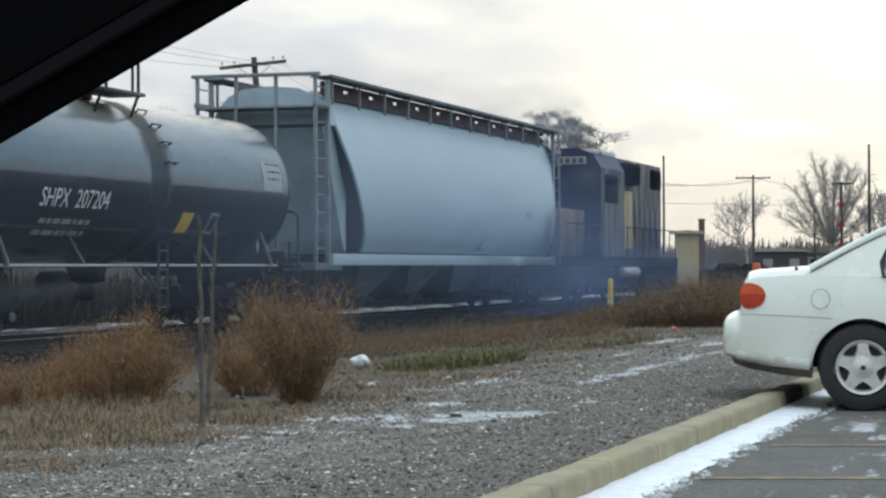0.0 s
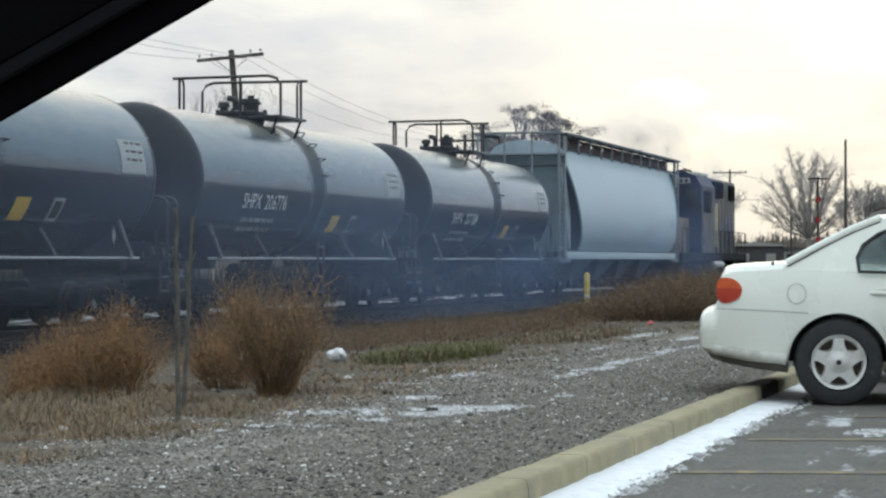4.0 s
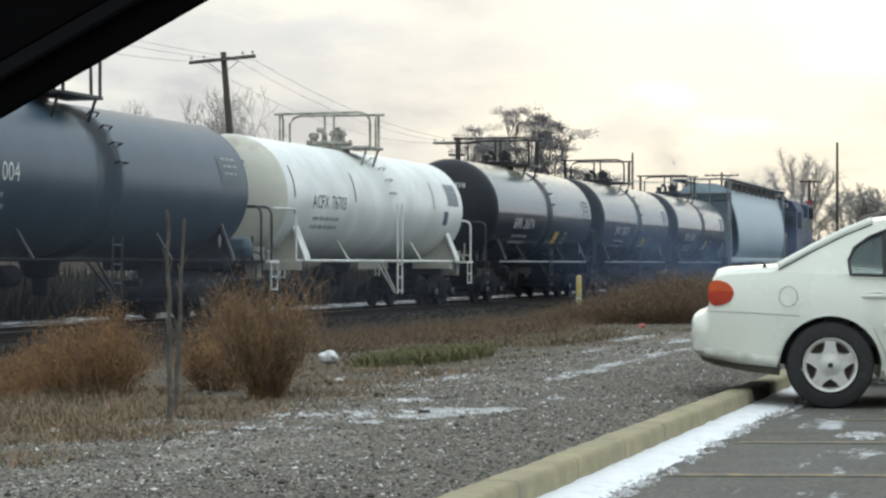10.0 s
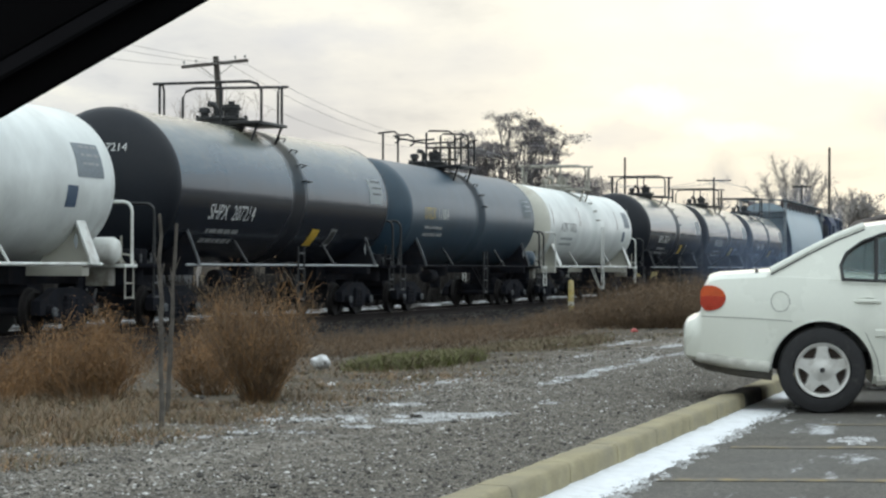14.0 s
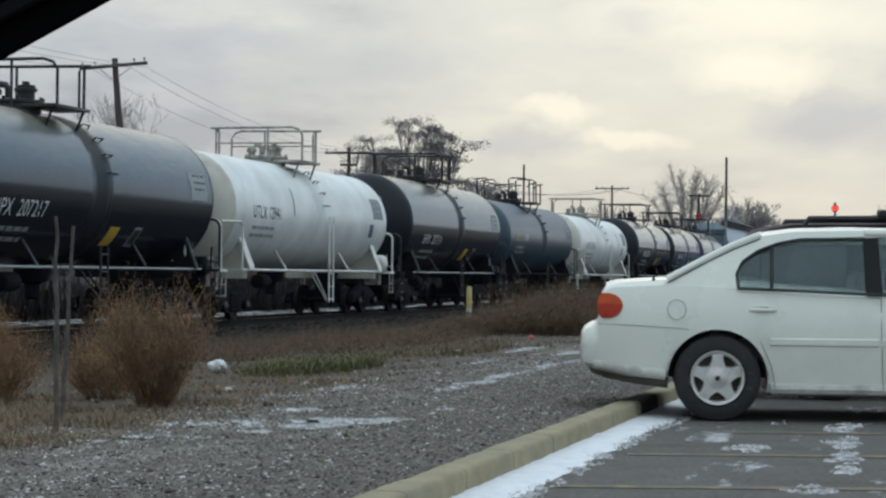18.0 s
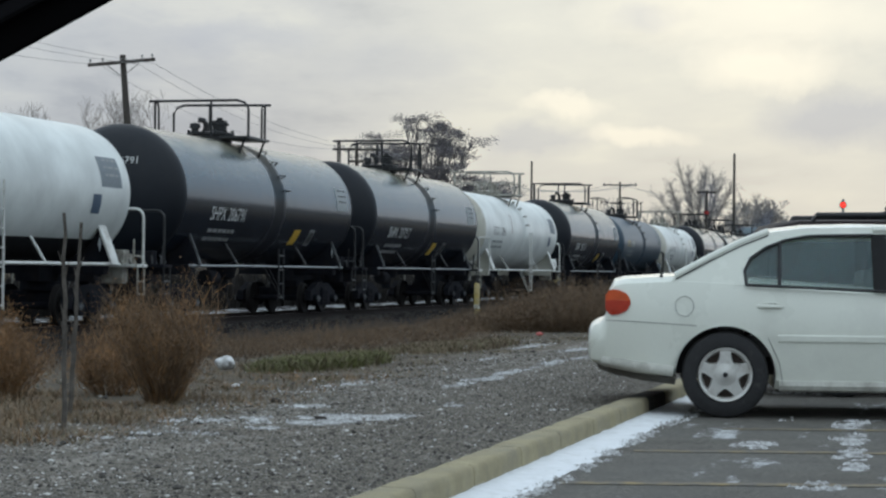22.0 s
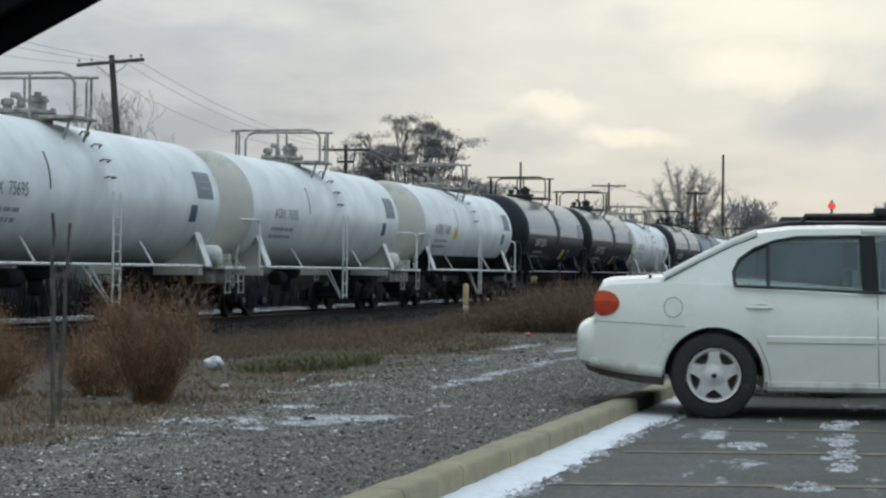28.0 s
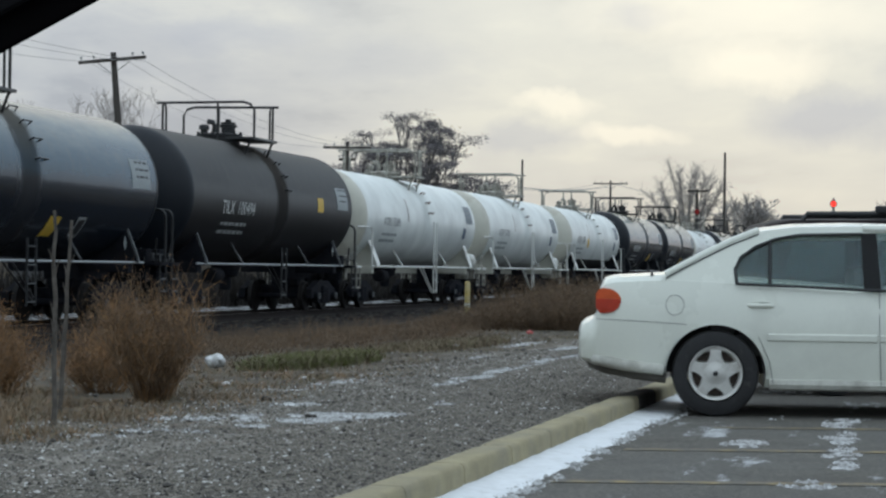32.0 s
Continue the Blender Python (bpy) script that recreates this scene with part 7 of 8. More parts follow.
def wire(name, a, b, sag, r=0.012):
    a, b = Vector(a), Vector(b)
    pts = []
    for k in range(13):
        f = k / 12
        p = a.lerp(b, f)
        p.z -= sag * 4 * f * (1 - f)
        pts.append(p)
    ob = link(name, tube(B(), pts, r, 5), GALV, None, "", 40)
    tagged(ob, "thin dark overhead wire sagging between poles", "wire", "overhead wires")


for k, dv in enumerate((-1.7, -0.9, 1.0)):
    wire("overhead_wire", at(53.5, PV + dv, 10.45), at(93.2, PV + dv, 10.25), 0.5 + 0.12 * k, 0.010)
    wire("overhead_wire", at(93.2, PV + dv, 10.25), at(133.4, PV + dv * 0.9, 8.7), 0.8 + 0.12 * k, 0.010)
    wire("overhead_wire", at(133.4, PV + dv * 0.9, 8.7), at(243, PV + dv, 10.9), 1.6, 0.02)
wire("overhead_wire", at(53.5, PV, 8.2), at(133.4, PV + 20, 9.4), 0.5, 0.012)
wire("overhead_wire", at(243, PV, 10.9), at(430, 15, 11.5), 1.5, 0.03)
wire("overhead_wire", at(260, 60, 9.0), at(330, -70, 9.0), 0.7, 0.03)


def tree(name, label, pos, h, crown_w, seed, depth=6, trunk_r=0.25, spread=0.55, first=0.28, twig_r=0.018):
    """A bare tree: tapered trunk, forking limbs and fine twigs."""
    tr = thing(name, label, "tree", Matrix.Translation(pos), "trees beyond the track")
    rr = random.Random(seed)
    verts, faces = [], []

    def limb(p, d, length, r, lev):
        n = 3
        pts = [p]
        for k in range(n):
            d = (d + Vector((rr.gauss(0, 0.13), rr.gauss(0, 0.13), rr.gauss(0.03, 0.08)))).normalized()
            pts.append(pts[-1] + d * length / n)
        sides = 6 if lev < 2 else 4 if lev < 4 else 3
        base = len(verts)
        for i, q in enumerate(pts):
            t = (pts[min(i + 1, n)] - pts[max(i - 1, 0)]).normalized()
            s = t.orthogonal().normalized()
            c = t.cross(s)
            rad = max(twig_r, r * (1 - 0.45 * i / n))
            for j in range(sides):
                w = 2 * math.pi * j / sides
                verts.append(tuple(q + (s * math.cos(w) + c * math.sin(w)) * rad))
        for i in range(n):
            for j in range(sides):
                faces.append((base + i * sides + j, base + i * sides + (j + 1) % sides, base + (i + 1) * sides + (j + 1) % sides, base + (i + 1) * sides + j))
        if lev >= depth:
            return
        kids = rr.choice((2, 3, 3)) if lev else rr.choice((4, 5))
        for k in range(kids):
            e = pts[-1] if k < 2 or lev == 0 else pts[rr.choice((1, 2))]
            side = Vector((rr.gauss(0, 1), rr.gauss(0, 1), rr.gauss(0.15, 0.45))).normalized()
            nd = (d * (1 - spread) + side * spread + Vector((0, 0, 0.16))).normalized()
            limb(e, nd, length * rr.uniform(0.62, 0.86), r * 0.60, lev + 1)

    limb(Vector((0, 0, -0.3)), Vector((rr.uniform(-0.05, 0.05), 0, 1)), h * first, trunk_r, 0)
    A = np.array(verts)
    top = A[:, 2].max()
    sc = np.array([crown_w / np.ptp(A[:, 0]), crown_w / np.ptp(A[:, 1]), h / top])
    me = bpy.data.meshes.new("trunk")
    me.from_pydata((A * sc).tolist(), [], faces)
    me.materials.append(TWIG)
    ob = new("trunk", me)
    ob.parent = tr
    ob["label"] = "dark trunk, limbs and twigs"
    return tr


def bearing(deg, dist, z=0.0):
    return Vector((math.sin(radians(deg)) * dist, math.cos(radians(deg)) * dist, z))


def clump_tree(label, pos, h, w, seed, tops, mids, leaves):
    """A spreading tree: short trunk, rising crooked limbs, and flat ragged clumps of fine dull leaves at their ends, with sky between."""
    tr = thing("tree", label, "tree", Matrix.Translation(pos), "trees beyond the track")
    rr = random.Random(seed)
    fork = Vector((rr.uniform(-0.2, 0.2), 0, h * 0.30))
    wood = tube(B(), [(0, 0, -0.3), (0.05, 0, h * 0.15), tuple(fork)], [0.30, 0.24, 0.2], 8)
    clumps = []
    for k in range(tops):
        a, r = 2.4 * k + rr.uniform(-0.3, 0.3), w * 0.5 * math.sqrt((k + 0.5) / tops)
        clumps.append((Vector((math.cos(a) * r, math.sin(a) * r, h * (0.965 - 0.24 * (2 * r / w) ** 2) - rr.uniform(0, 0.11) * h)), 1.0))
    for k in range(mids):
        a, r = 2.4 * k + 1, w * 0.5 * math.sqrt(rr.uniform(0.03, 0.95))
        clumps.append((Vector((math.cos(a) * r, math.sin(a) * r, h * rr.uniform(0.44, 0.86 - 0.20 * (2 * r / w) ** 2))), 1.1))
    vs, fs = [], []
    for c, big in clumps:
        bend = fork.lerp(c, 0.45) + Vector((c.x * 0.22, c.y * 0.22, -0.06 * h)) + Vector((rr.gauss(0, 0.15), rr.gauss(0, 0.15), 0))
        mid = bend.lerp(c, 0.55) + Vector((rr.gauss(0, 0.2), rr.gauss(0, 0.2), rr.gauss(0, 0.12)))
        tube(wood, [fork, bend, mid, c], [0.10, 0.065, 0.04, 0.02], 5)
        for q in range(7):
            e = c + Vector((rr.gauss(0, 0.55), rr.gauss(0, 0.55), rr.gauss(0.12, 0.2)))
            tube(wood, [mid.lerp(c, rr.uniform(0.1, 0.9)), e], [0.035, 0.014], 3)
        lobes = [c + Vector((rr.gauss(0, 0.52), rr.gauss(0, 0.52), rr.gauss(0, 0.15))) for q in range(6)]
        for q in range(int(leaves * big)):
            p = rr.choice(lobes) + Vector((rr.gauss(0, 0.26), rr.gauss(0, 0.26), rr.gauss(0, 0.12)))
            a = Vector((rr.uniform(-1, 1), rr.uniform(-1, 1), rr.uniform(-0.6, 0.6))).normalized() * rr.uniform(0.03, 0.085)
            b = Vector((rr.uniform(-1, 1), rr.uniform(-1, 1), rr.uniform(-1, 1))).normalized() * 0.04
            k = len(vs)
            vs += [tuple(p - a), tuple(p + b), tuple(p + a), tuple(p - b)]
            fs.append((k, k + 1, k + 2, k + 3))
    part("trunk", wood, BARK, tr, "dark trunk and crooked rising limbs", 40)
    me = bpy.data.meshes.new("crown")
    me.from_pydata(vs, [], fs)
    me.materials.append(LEAF_DARK)
    ob = new("crown", me)
    ob.parent = tr
    ob["label"] = "flat ragged clumps of fine dull leaves"


clump_tree("broad spreading tree with clumped dull leaves beyond the railway", bearing(2.2, 150), 12.4, 7.0, 21, 20, 34, 520)
clump_tree("smaller spreading tree with clumped dull leaves beyond the railway", bearing(0.78, 152), 10.9, 3.3, 22, 8, 10, 420)
clump_tree("low bushy tree beyond the railway", bearing(3.85, 155), 8.2, 3.4, 28, 8, 9, 460)
clump_tree("low bushy tree below the broad one", bearing(1.6, 158), 7.8, 4.6, 33, 8, 10, 420)
tree("bare_tree", "bare winter tree behind the utility pole", bearing(-6.3, 120), 10.8, 6.6, 23, 7, trunk_r=0.2, twig_r=0.010)
tree("bare_tree", "bare winter tree behind the tank cars", bearing(-8.0, 120), 10.0, 5.5, 24, 7, trunk_r=0.18, twig_r=0.010)
def dome_tree(label, pos, h, w, seed, limbs, twigs, r=0.016):
    """A bare rounded winter tree: limbs fan out from a short trunk to a dome, each ending in sprays of fine twigs."""
    tr = thing("bare_tree", label, "tree", Matrix.Translation(pos), "trees beyond the track")
    rr = random.Random(seed)
    fork = Vector((0, 0, h * 0.26))
    wood = tube(B(), [(0, 0, -0.3), (0.06, 0, h * 0.13), tuple(fork)], [0.36, 0.30, 0.26], 8)
    verts, faces = [], []

    def stick(p, q, a, b):
        d = (q - p).normalized()
        x = d.orthogonal().normalized()
        y = d.cross(x)
        k = len(verts)
        for c, rad in ((p, a), (q, b)):
            for i in range(3):
                verts.append(tuple(c + (x * math.cos(i * 2.094) + y * math.sin(i * 2.094)) * rad))
        faces.extend([(k, k + 1, k + 4, k + 3), (k + 1, k + 2, k + 5, k + 4), (k + 2, k, k + 3, k + 5)])

    for n in range(limbs):
        a, f = 2.4 * n, math.sqrt((n + 0.5) / limbs)
        tip = Vector((math.cos(a) * w * 0.5 * f, math.sin(a) * w * 0.5 * f, h * (1.0 - 0.52 * f ** 2.4) * rr.uniform(0.86, 1.0)))
        knee = fork.lerp(tip, 0.45) + Vector((rr.gauss(0, 0.3), rr.gauss(0, 0.3), -0.04 * h))
        tube(wood, [fork, knee, tip], [0.13, 0.075, 0.022], 5)
        for k in range(twigs):
            g = rr.random() ** 0.7
            p = knee.lerp(tip, g) if rr.random() < 0.8 else fork.lerp(knee, 0.4 + 0.6 * g)
            out = ((tip - fork).normalized() + Vector((rr.gauss(0, 0.55), rr.gauss(0, 0.55), rr.gauss(0.1, 0.45)))).normalized()
            q = p + out * rr.uniform(0.5, 1.5) * h / 13
            stick(p, q, r * 1.5, r)
            for e in range(3):
                u = p.lerp(q, rr.uniform(0.3, 1.0))
                stick(u, u + (out + Vector((rr.gauss(0, 0.6), rr.gauss(0, 0.6), rr.gauss(0, 0.5)))).normalized() * rr.uniform(0.3, 0.9) * h / 13, r, r * 0.6)
    part("trunk", wood, TWIG, tr, "grey trunk and fanned limbs", 40)
    me = bpy.data.meshes.new("twig_spray")
    me.from_pydata(verts, [], faces)
    me.materials.append(TWIG)
    ob = new("twig_spray", me)
    ob.parent = tr
    tagged(ob, "sprays of fine bare twigs", kind="stuff")


dome_tree("large bare rounded winter tree beyond the crossing", bearing(9.15, 260), 14.3, 12.5, 25, 34, 46)
dome_tree("bare winter tree behind the large one", bearing(10.5, 270), 11.0, 9.0, 35, 22, 40)
tree("bare_tree", "bare winter tree with dense twigs beyond the crossing", bearing(10.9, 255), 10.2, 9.0, 26, 7, trunk_r=0.3, first=0.2, twig_r=0.026)
tree("bare_tree", "small bare winter tree by the far sheds", bearing(7.0, 300), 11.5, 8.0, 27, 6, trunk_r=0.25, twig_r=0.022)
tree("bare_tree", "bare winter tree at the far end of the lot", bearing(14.6, 240), 10.0, 8.0, 29, 7, trunk_r=0.25, twig_r=0.024)


def mast(deg, dist, h, r=0.12):
    m = thing("pole_mast", "slim bare wooden pole against the sky", "pole", Matrix.Translation(bearing(deg, dist, -0.2)))
    part("shaft", tube(B(), [(0, 0, -0.3), (0, 0, h)], [r, r * 0.7], 8), WOOD_GREY, m)
    part("cap", lathe(B(), [(h, r * 0.75), (h + 0.05, r * 0.6)], "z", 8), GALV, m)


mast(10.08, 200, 12.1, 0.15)
mast(4.85, 190, 10.8, 0.12)
mast(8.7, 260, 8.0, 0.13)


def rail_signal(deg, dist, h, heads, lit):
    sg = thing("railway_signal", "railway signal mast with stacked red lamp heads", "signal", Matrix.Translation(bearing(deg, dist, -0.2)) @ pose(0, 0, 0, 0, 0, -deg))
    part("mast", tube(B(), [(0, 0, -0.3), (0, 0, h if lit else h + 1.6)], 0.11, 10), GALV if lit else WOOD_GREY, sg, "plain mast")
    if not lit:
        part("crossarm", box(B(), -0.95, 0.95, -0.07, 0.07, h + 1.35, h + 1.5, 0.02), WOOD_GREY, sg, "wooden crossarm at the mast's head")
    for k in range(heads):
        z = h - 0.5 - k * 1.85
        hd = part("head", lathe(B(), [(-0.06, 0.30), (0.10, 0.30), (0.12, 0.22), (0.3, 0.16)], "y", 24, (0, -0.2, z)), STEEL_BLACK, sg, "round black backplate")
        part("lens", lathe(B(), [(-0.14, 0.20), (-0.05, 0.22)], "y", 20, (0, -0.22, z)), SIGNAL_LIT if lit else SIGNAL_RED, hd, "red lens")
        part("hood", tube(B(), [(-0.26, -0.55, z + 0.05), (-0.18, -0.55, z + 0.22), (0, -0.55, z + 0.29), (0.18, -0.55, z + 0.22), (0.26, -0.55, z + 0.05)], 0.03, 5), STEEL_BLACK, hd)


rail_signal(9.38, 205, 7.4, 3, False)
rail_signal(12.85, 190, 7.75, 1, True)


def shed(name, label, deg, dist, w, d, h, wall, roofm, turn=0, door=None, plain=False):
    s = thing(name, label, "building", Matrix.Translation(bearing(deg, dist, -0.1)) @ pose(0, 0, 0, 0, 0, turn))
    part("wall", box(B(), -w / 2, w / 2, -d / 2, d / 2, -0.3, h, 0.02), wall, s, smooth=None)
    part("roof", prism(B(), [(-w / 2 - 0.3, h), (w / 2 + 0.3, h), (w / 2 + 0.3, h + 0.12), (0, h + 0.12 + w * 0.07), (-w / 2 - 0.3, h + 0.12)], -d / 2 - 0.3, d / 2 + 0.3), roofm, s, smooth=None)
    n = max(1, int(w / 3))
    for k in range(0 if plain else n):
        x = -w / 2 + (k + 0.5) * w / n
        part("door" if door and k == n - 1 else "window", box(B(), x - 0.6, x + 0.6, -d / 2 - 0.05, -d / 2 + 0.05, 0.0 if door and k == n - 1 else 1.0, 2.1, 0.02), SHED_PALE if door else STEEL_BLACK, s, smooth=None)
    return s


shed("yellow_shed", "faded yellow trackside shed beyond the crossing", 5.45, 123, 1.25, 1.6, 3.0, SHED_YELLOW, SHED_YELLOW, -6, plain=True)
shed("low_shed", "low dark shed with a pale door beyond the crossing", 7.85, 280, 6.5, 7, 3.0, SHED_DARK, SHED_PALE, -8, True)
shed("low_shed", "low pale shed beyond the crossing", 8.7, 290, 3.6, 6, 2.6, SHED_PALE, SHED_DARK, -8)


shed("low_outbuilding", "low grey block outbuilding with a snowy roof beyond the railway", -7.3, 84, 2.5, 3, 1.9, SHED_GREY, SNOW, 12)


def chimney():
    c = thing("brick_chimney", "square dark red brick chimney of a far works", "chimney", Matrix.Translation(bearing(5.82, 270, -0.2)))
    part("stack", box(B(), -0.34, 0.34, -0.34, 0.34, -0.3, 6.9, 0.03), BRICK, c, smooth=None)
    part("cap", box(B(), -0.42, 0.42, -0.42, 0.42, 6.9, 7.1, 0.03), BRICK, c, smooth=None)


chimney()


def far_car(deg, dist, mat, turn):
    c = thing("parked_car", "dark car parked far off beyond the crossing", "car", Matrix.Translation(bearing(deg, dist, 0)) @ pose(0, 0, 0, 0, 0, turn), "far parked cars")
    prof = [(-2.2, 0.35), (-2.25, 0.8), (-1.7, 0.92), (-1.2, 1.38), (0.5, 1.42), (1.2, 0.98), (2.1, 0.85), (2.25, 0.5), (2.2, 0.3)]
    part("body", prism(B(), prof, -0.85, 0.85), mat, c, smooth=30)
    for x in (-1.4, 1.4):
        for s in (-1, 1):
            part("wheel", lathe(B(), [(-0.1, 0.31), (0.1, 0.31)], "y", 18, (x, s * 0.8, 0.31)), TYRE, c)
    part("window", prism(B(), [(-1.15, 0.98), (-0.95, 1.33), (0.4, 1.36), (0.95, 1.0)], -0.86, 0.86), STEEL_BLACK, c, smooth=None)


far_car(6.5, 225, CAR_DARK, 10)
far_car(7.2, 240, STEEL_DARK, -4)


def far_woods():
    """Low scrub and bare woods along the horizon."""
    rr = random.Random(9)
    verts, faces = [], []
    for i in range(15000):
        d = rr.uniform(330, 520)
        a = rr.uniform(-16, 24)
        p = bearing(a, d)
        hmax = 5.2 + 2.6 * noise.noise(Vector((a * 0.9, 0, 0))) + 1.5 * noise.noise(Vector((a * 4, 0, 2)))
        h = max(1.5, hmax) * rr.uniform(0.5, 1.05)
        w = rr.uniform(0.06, 0.26)
        l = rr.gauss(0, 0.8)
        k = len(verts)
        verts += [(p.x - w, p.y, -0.3), (p.x + w, p.y, -0.3), (p.x + l + w * 0.3, p.y, h), (p.x + l - w * 0.3, p.y, h)]
        faces.append((k, k + 1, k + 2, k + 3))
        for q in range(4):
            z = h * rr.uniform(0.1, 0.85)
            e = rr.gauss(0, 1.0)
            k = len(verts)
            verts += [(p.x + l * z / h - 0.06, p.y, z), (p.x + l * z / h + 0.06, p.y, z), (p.x + l + e, p.y, z + 1.3)]
            faces.append((k, k + 1, k + 2))
    me = bpy.data.meshes.new("far_woods")
    me.from_pydata(verts, [], faces)
    me.materials.append(FAR_BRUSH)
    ob = new("far_woods", me)
    tagged(ob, "grey-brown bare woods and scrub along the horizon", "woods", kind="stuff")


far_woods()


def scrub_bank():
    """Dense brush added on the far side of the track, near black to darken the gaps under the cars."""
    rr = random.Random(19)
    verts, faces = [], []
    for i in range(42000):
        u, v = rr.uniform(34, 300) if rr.random() < 0.5 else rr.uniform(34, 130), rr.uniform(24.5, 29)
        h = (1.25 + 0.35 * noise.noise(Vector((u * 0.25, v * 0.3, 0)))) * rr.uniform(0.4, 1.1)
        if 59.5 < u < 68.5:
            h *= 0.25
        z = ground_height(v) - 0.02
        a = rr.uniform(0, 6.28)
        w, l = rr.uniform(0.008, 0.03), rr.uniform(0, 0.6)
        dx, dy = math.cos(a), math.sin(a)
        k = len(verts)
        verts += [(u - dy * w, v + dx * w, z), (u + dy * w, v - dx * w, z), (u + dx * l * 0.5 + dy * w * 1.5, v + dy * l * 0.5 - dx * w * 1.5, z + h * 0.6), (u + dx * l * 0.5 - dy * w * 1.5, v + dy * l * 0.5 + dx * w * 1.5, z + h * 0.6), (u + dx * l, v + dy * l, z + h)]
        faces += [(k, k + 1, k + 2, k + 3), (k + 3, k + 2, k + 4)]
    me = bpy.data.meshes.new("scrub_bank")
    me.from_pydata(verts, [], faces)
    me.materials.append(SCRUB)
    ob = new("scrub_bank", me)
    ob.matrix_basis = along(0, 0)
    tagged(ob, "dense dark brown brush along the far side of the track", "scrub", kind="stuff")


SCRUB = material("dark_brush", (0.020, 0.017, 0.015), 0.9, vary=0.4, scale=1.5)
scrub_bank()


def traffic_drum(deg, dist):
    """Orange plastic work-zone drum."""
    d = thing("traffic_drum", "orange plastic traffic drum beside the far crossing", "traffic drum", Matrix.Translation(bearing(deg, dist, 0.0)))
    part("drum", lathe(B(), [(0.0, 0.42), (0.08, 0.42), (0.1, 0.33), (0.75, 0.29), (1.25, 0.26), (1.3, 0.2)], "z", 20), ORANGE, d, "orange drum body")
    part("white_band", lathe(B(), [(0.45, 0.318), (0.46, 0.322), (0.62, 0.308), (0.63, 0.303)], "z", 20), STENCIL, d, "white reflective band")


ORANGE = material("orange_plastic", (0.62, 0.13, 0.04), 0.5, vary=0.15)
traffic_drum(7.22, 150)


def closing_wall():
    """Unseen dark wall, added to close the lot behind the camera and darken low reflections."""
    b = thing("unseen_closing_wall", "unseen plain brick wall added behind the lot to darken reflections", "building", along(0, 0), kind="structure")
    part("wall", box(B(), -120, 260, -60.4, -60, -0.1, 3.4, 0.02), BRICK, b, smooth=None)
    part("parapet", box(B(), -120, 260, -60.5, -59.9, 3.4, 3.6, 0.02), SHED_DARK, b, smooth=None)


closing_wall()


# ---- the car from which the clip is taken: pillar and roof edge close to the lens ----
def own_car():
    D = 0.75
    c = thing("car_door_frame", "black door frame and roof lining of the car with the camera", "car", pose(0, 0, 0))

    def p(x, z, y=D):
        return (x * y, y, EYE + z * y)
    # directions (x, z) per metre ahead
    a, b = (-0.2011, 0.0663), (-0.1068, 0.1202)
    d = Vector((b[0] - a[0], b[1] - a[1]))
    a2, b2 = Vector(a) - d * 2.0, Vector(b) + d * 3.0
    n = Vector((-d.y, d.x)).normalized()

    def strip(name, o0, o1, y0, y1, mat, label):
        bm = B()
        pts = []
        for y in (y0, y1):
            for q, o in ((a2, o0), (b2, o0), (b2, o1), (a2, o1)):
                v = Vector((q.x, q.y)) + n * o
                pts.append(bm.verts.new(p(v.x, v.y, y)))
        f = pts
        for s in ((0, 1, 2, 3), (7, 6, 5, 4), (0, 4, 5, 1), (1, 5, 6, 2), (2, 6, 7, 3), (3, 7, 4, 0)):
            bm.faces.new([f[k] for k in s])
        bmesh.ops.recalc_face_normals(bm, faces=bm.faces)
        bmesh.ops.bevel(bm, geom=bm.edges[:], offset=0.0012, segments=2, affect="EDGES")
        part(name, bm, mat, c, label, 40)
    strip("door_frame", 0.0, 0.0165, D, D + 0.05, CABIN, "door frame coloured near black for the cabin's shade")
    strip("weatherstrip", 0.0150, 0.0225, D - 0.006, D + 0.03, CABIN_SEAL, "grey rubber weatherstrip")
    strip("roof_lining", 0.0220, 0.30, D - 0.004, D + 0.02, CABIN, "dark roof lining")


own_car()


def smoke_material(name, colour, dens):
    """Thin drifting exhaust: see-through, denser at the middle of each puff, ragged."""
    m = bpy.data.materials.new(name)
    m.use_nodes = True
    N = Nodes(m.node_tree)
    co = N.add("ShaderNodeTexCoord").outputs["Object"]
    r = N.add("ShaderNodeVectorMath", {0: co}, operation="LENGTH").outputs["Value"]
    off = N.math("MULTIPLY", N.add("ShaderNodeObjectInfo").outputs["Random"], 30.0)
    shifted = N.add("ShaderNodeVectorMath", {0: co, 1: N.add("ShaderNodeCombineXYZ", {0: off, 1: 0.0, 2: 0.0}).outputs[0]}, operation="ADD").outputs[0]
    ns = N.noise(shifted, 0.9, 4.0, 0.5)
    fall = N.ramp(r, (0.0, 1.0), (0.45, 0.55), (1.0, 0.0))
    al = N.math("MULTIPLY", N.math("MULTIPLY", fall, N.ramp(ns, (0.3, 0.15), (0.7, 1.0))), dens, True)
    tr = N.add("ShaderNodeBsdfTransparent")
    df = N.add("ShaderNodeBsdfDiffuse", {"Color": (*colour, 1)})
    mx = N.add("ShaderNodeMixShader", {0: al, 1: tr.outputs[0], 2: df.outputs[0]})
    N.add("ShaderNodeOutputMaterial", {"Surface": mx.outputs[0]})
    return m


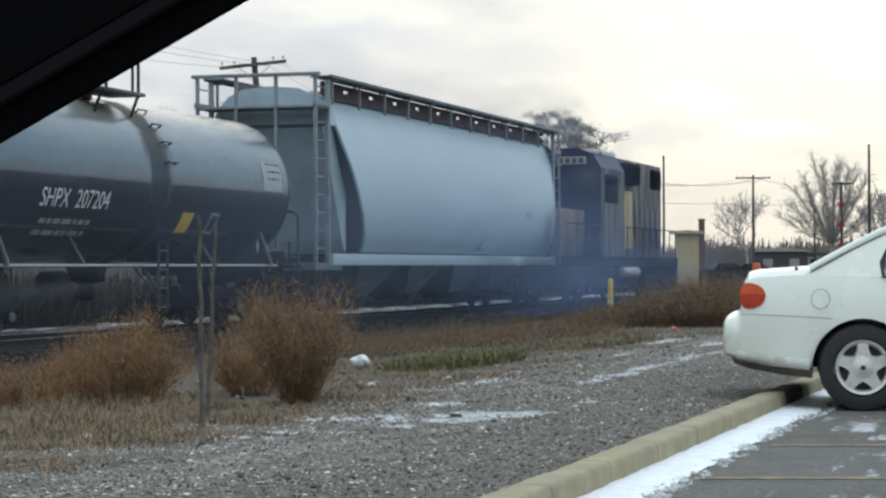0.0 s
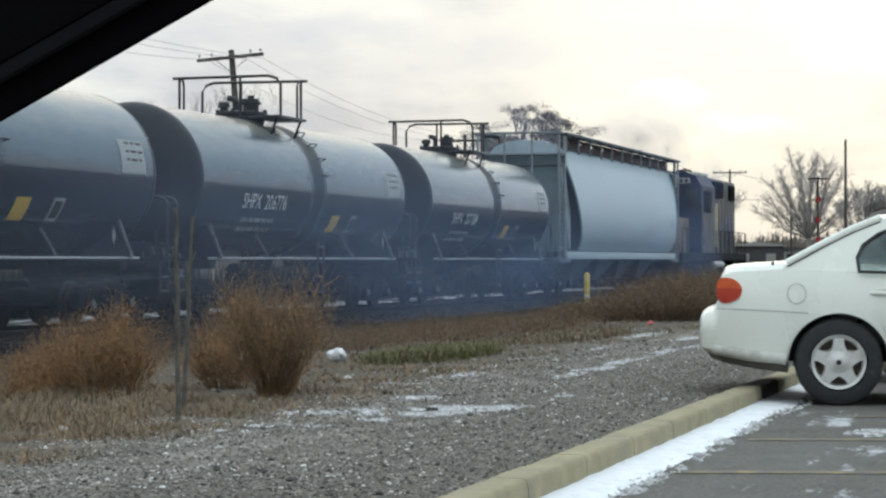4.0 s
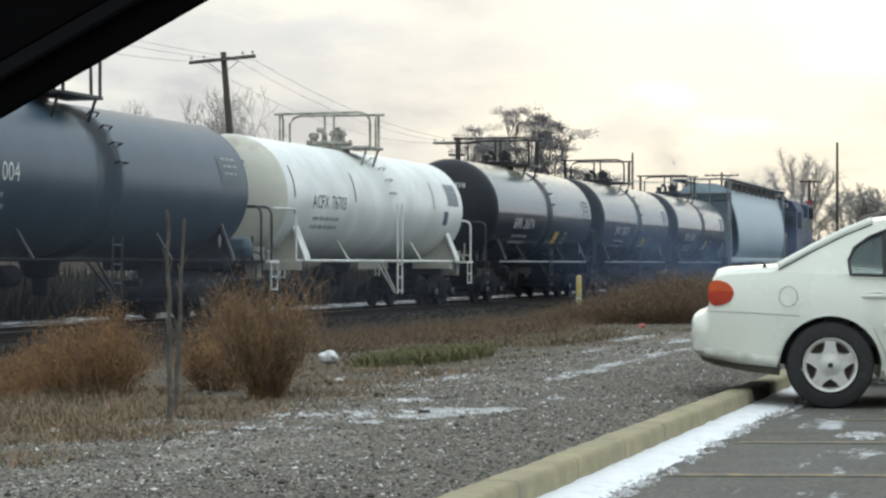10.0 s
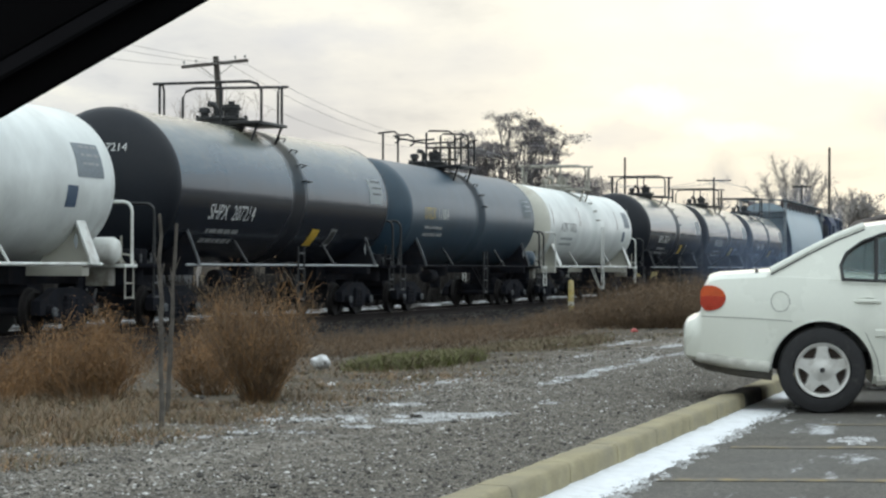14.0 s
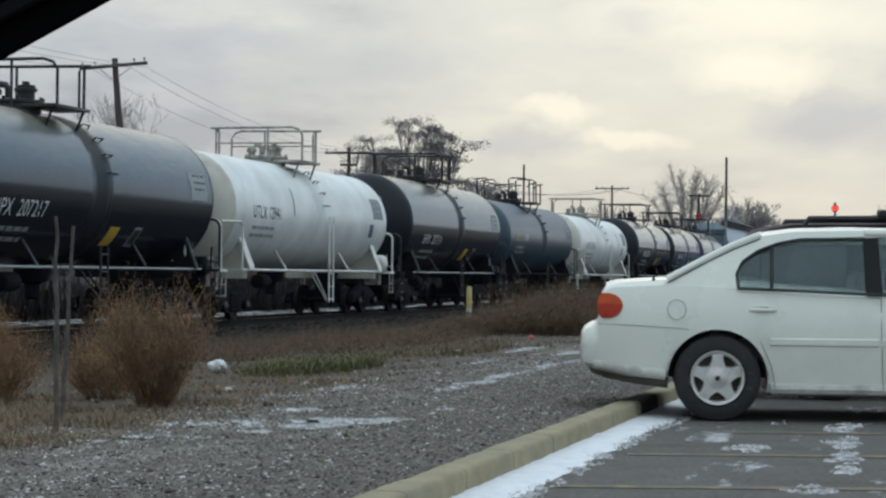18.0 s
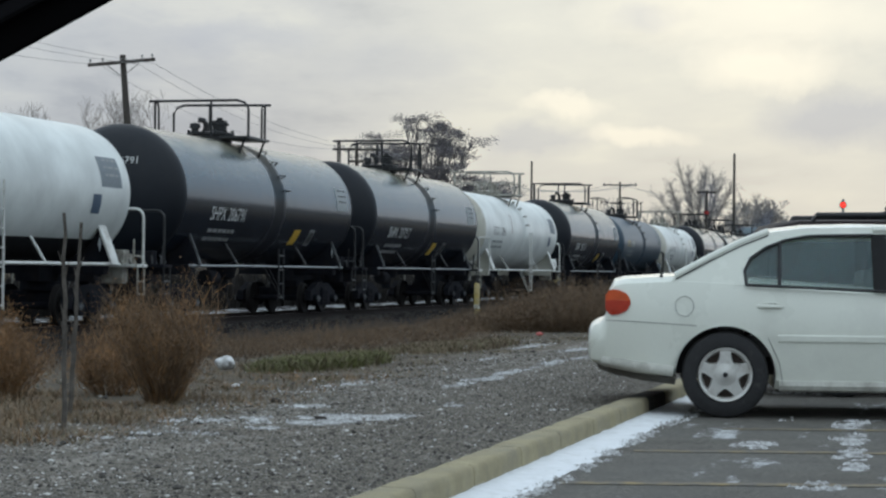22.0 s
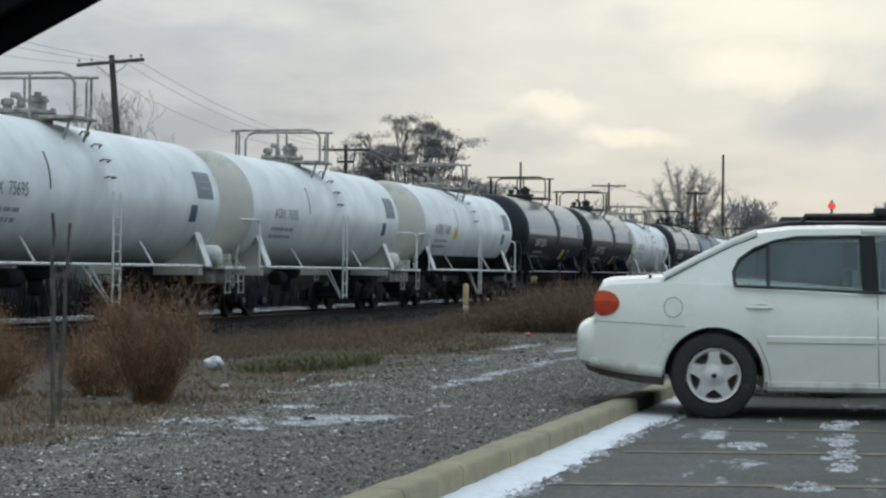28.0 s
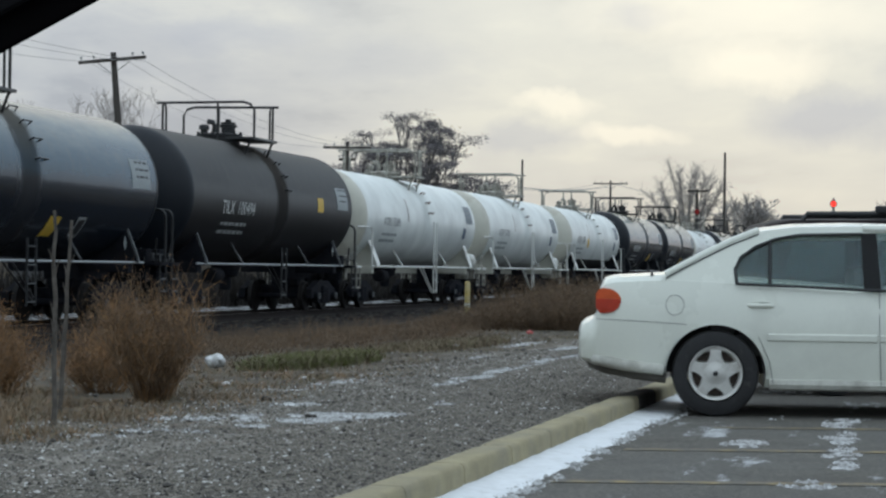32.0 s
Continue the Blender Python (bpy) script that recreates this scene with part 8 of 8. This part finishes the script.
SMOKE = []
HAZE = smoke_material("blue_exhaust_haze", (0.25, 0.33, 0.53), 0.34)
SOOTY = smoke_material("grey_exhaust_smoke", (0.22, 0.22, 0.25), 0.42)
THIN = smoke_material("thin_blue_haze", (0.17, 0.23, 0.40), 0.34)
PALE_HAZE = smoke_material("pale_blue_haze", (0.28, 0.38, 0.56), 0.36)
MIST = smoke_material("thin_grey_mist", (0.33, 0.37, 0.44), 0.17)
PLUME = smoke_material("blue_grey_plume", (0.33, 0.37, 0.48), 0.5)
VEIL = smoke_material("broad_blue_haze", (0.17, 0.24, 0.42), 0.36)


def smoke_puff(u, v, z, ru, rz, mat, drift, rise, label, turn=0.0):
    """One rigid, wavy veil of exhaust that drifts along the track."""
    bm = B()
    rings = []
    for j in range(9):
        rings.append([bm.verts.new((j / 8 * math.cos(k * math.pi / 14), 0.12 * noise.noise(Vector((j * 0.5, k * 0.4, u))), j / 8 * math.sin(k * math.pi / 14))) for k in range(28)])
    for a, b in zip(rings, rings[1:]):
        for k in range(28):
            bm.faces.new((a[k], a[(k + 1) % 28], b[(k + 1) % 28], b[k]))
    bmesh.ops.remove_doubles(bm, verts=bm.verts, dist=1e-5)
    ob = link("smoke_puff", bm, mat, None, "", 180, along(u, v, z, turn) @ Matrix.Diagonal((ru, 1.0, rz, 1.0)))
    ob.visible_shadow = False
    tagged(ob, label, "smoke", "exhaust smoke")
    SMOKE.append((ob, drift, v, z, rise, turn))


def steady(u, speed):
    """Along-track places of a puff that drifts at one speed."""
    return [(t, u + speed * t) for t in range(0, 33, 8)]


# haze left hanging by the track drifts back along the train, then is drawn off after it
def hang(u0, u6):
    return [(0, u0), (3, (u0 + u6) / 2), (6, u6), (9, u6 + 30), (12, u6 + 56), (16, u6 + 88), (24, u6 + 150), (32, u6 + 215)]


smoke_puff(67, 16.6, 0.9, 13, 2.2, HAZE, steady(67, 7.0), 0.0, "blue exhaust haze low beside the locomotive")
smoke_puff(74.5, 16.9, 2.0, 7, 2.6, HAZE, steady(74.5, 7.1), 0.0, "blue exhaust haze by the locomotive's trucks")
smoke_puff(57, 16.1, 1.6, 23, 3.2, PALE_HAZE, hang(57, 47), 0.0, "pale blue haze hanging over the train")
smoke_puff(78, 16.2, 1.6, 22, 3.4, PALE_HAZE, hang(78, 62), 0.0, "pale blue haze hanging over the train")
smoke_puff(88, 16.3, 0.8, 26, 2.2, VEIL, hang(88, 56), 0.0, "low blue haze about the trucks")
smoke_puff(29, 13.2, 0.9, 21, 2.4, MIST, [(0, 29), (6, 32), (10, 36), (12, 62), (16, 120), (24, 190), (32, 260)], 0.0, "thin grey mist of exhaust hanging over the verge")
smoke_puff(58, 16.0, 2.6, 15, 3.0, PALE_HAZE, [(0, 62), (6, 104), (9, 127), (13, 158), (20, 212), (32, 300)], 0.0, "pale blue haze beside the hopper car")
smoke_puff(78, 17.4, 5.2, 8, 1.7, HAZE, steady(78, 7.15), 0.0, "blue exhaust haze over the train's head")
smoke_puff(79.5, 19.2, 6.4, 5.2, 0.75, SOOTY, [(0, 79.5), (2, 86.5), (8, 132), (16, 188), (32, 305)], 0.05, "dark grey exhaust puff above the locomotive")
smoke_puff(71, 19.8, 6.1, 12, 1.5, PLUME, steady(71, 7.05), 0.0, "pale blue-grey exhaust plume over the train's head")
smoke_puff(84, 20.4, 6.9, 9, 1.6, PLUME, steady(84, 7.15), 0.0, "pale blue-grey exhaust plume over the locomotive")
smoke_puff(68, 23.0, 6.2, 12, 2.2, THIN, steady(68, 6.4), 0.10, "pale exhaust drifting behind the train")


def motions():
    """Everything that rolls along the track."""
    for car, mid in TRAIN:
        walk(car, [(t, along(s + mid, TRACK_V, RAIL_Z)) for t, s in RUN])
    # wheels of 0.84 m roll without slipping
    steps = [k / 15 for k in range(481)]
    turned = [math.degrees(float(np.interp(t, [a for a, b in RUN], [b for a, b in RUN])) / 0.42) for t in steps]
    for axle, x in ROLLING:
        walk(axle, [(t, pose(x, 0, 0.42, 0, a % 360.0, 0)) for t, a in zip(steps, turned)])
    for ob, drift, v, z, rise, turn in SMOKE:
        walk(ob, [(t, along(u, v, z + rise * t, turn)) for t, u in drift])


motions()
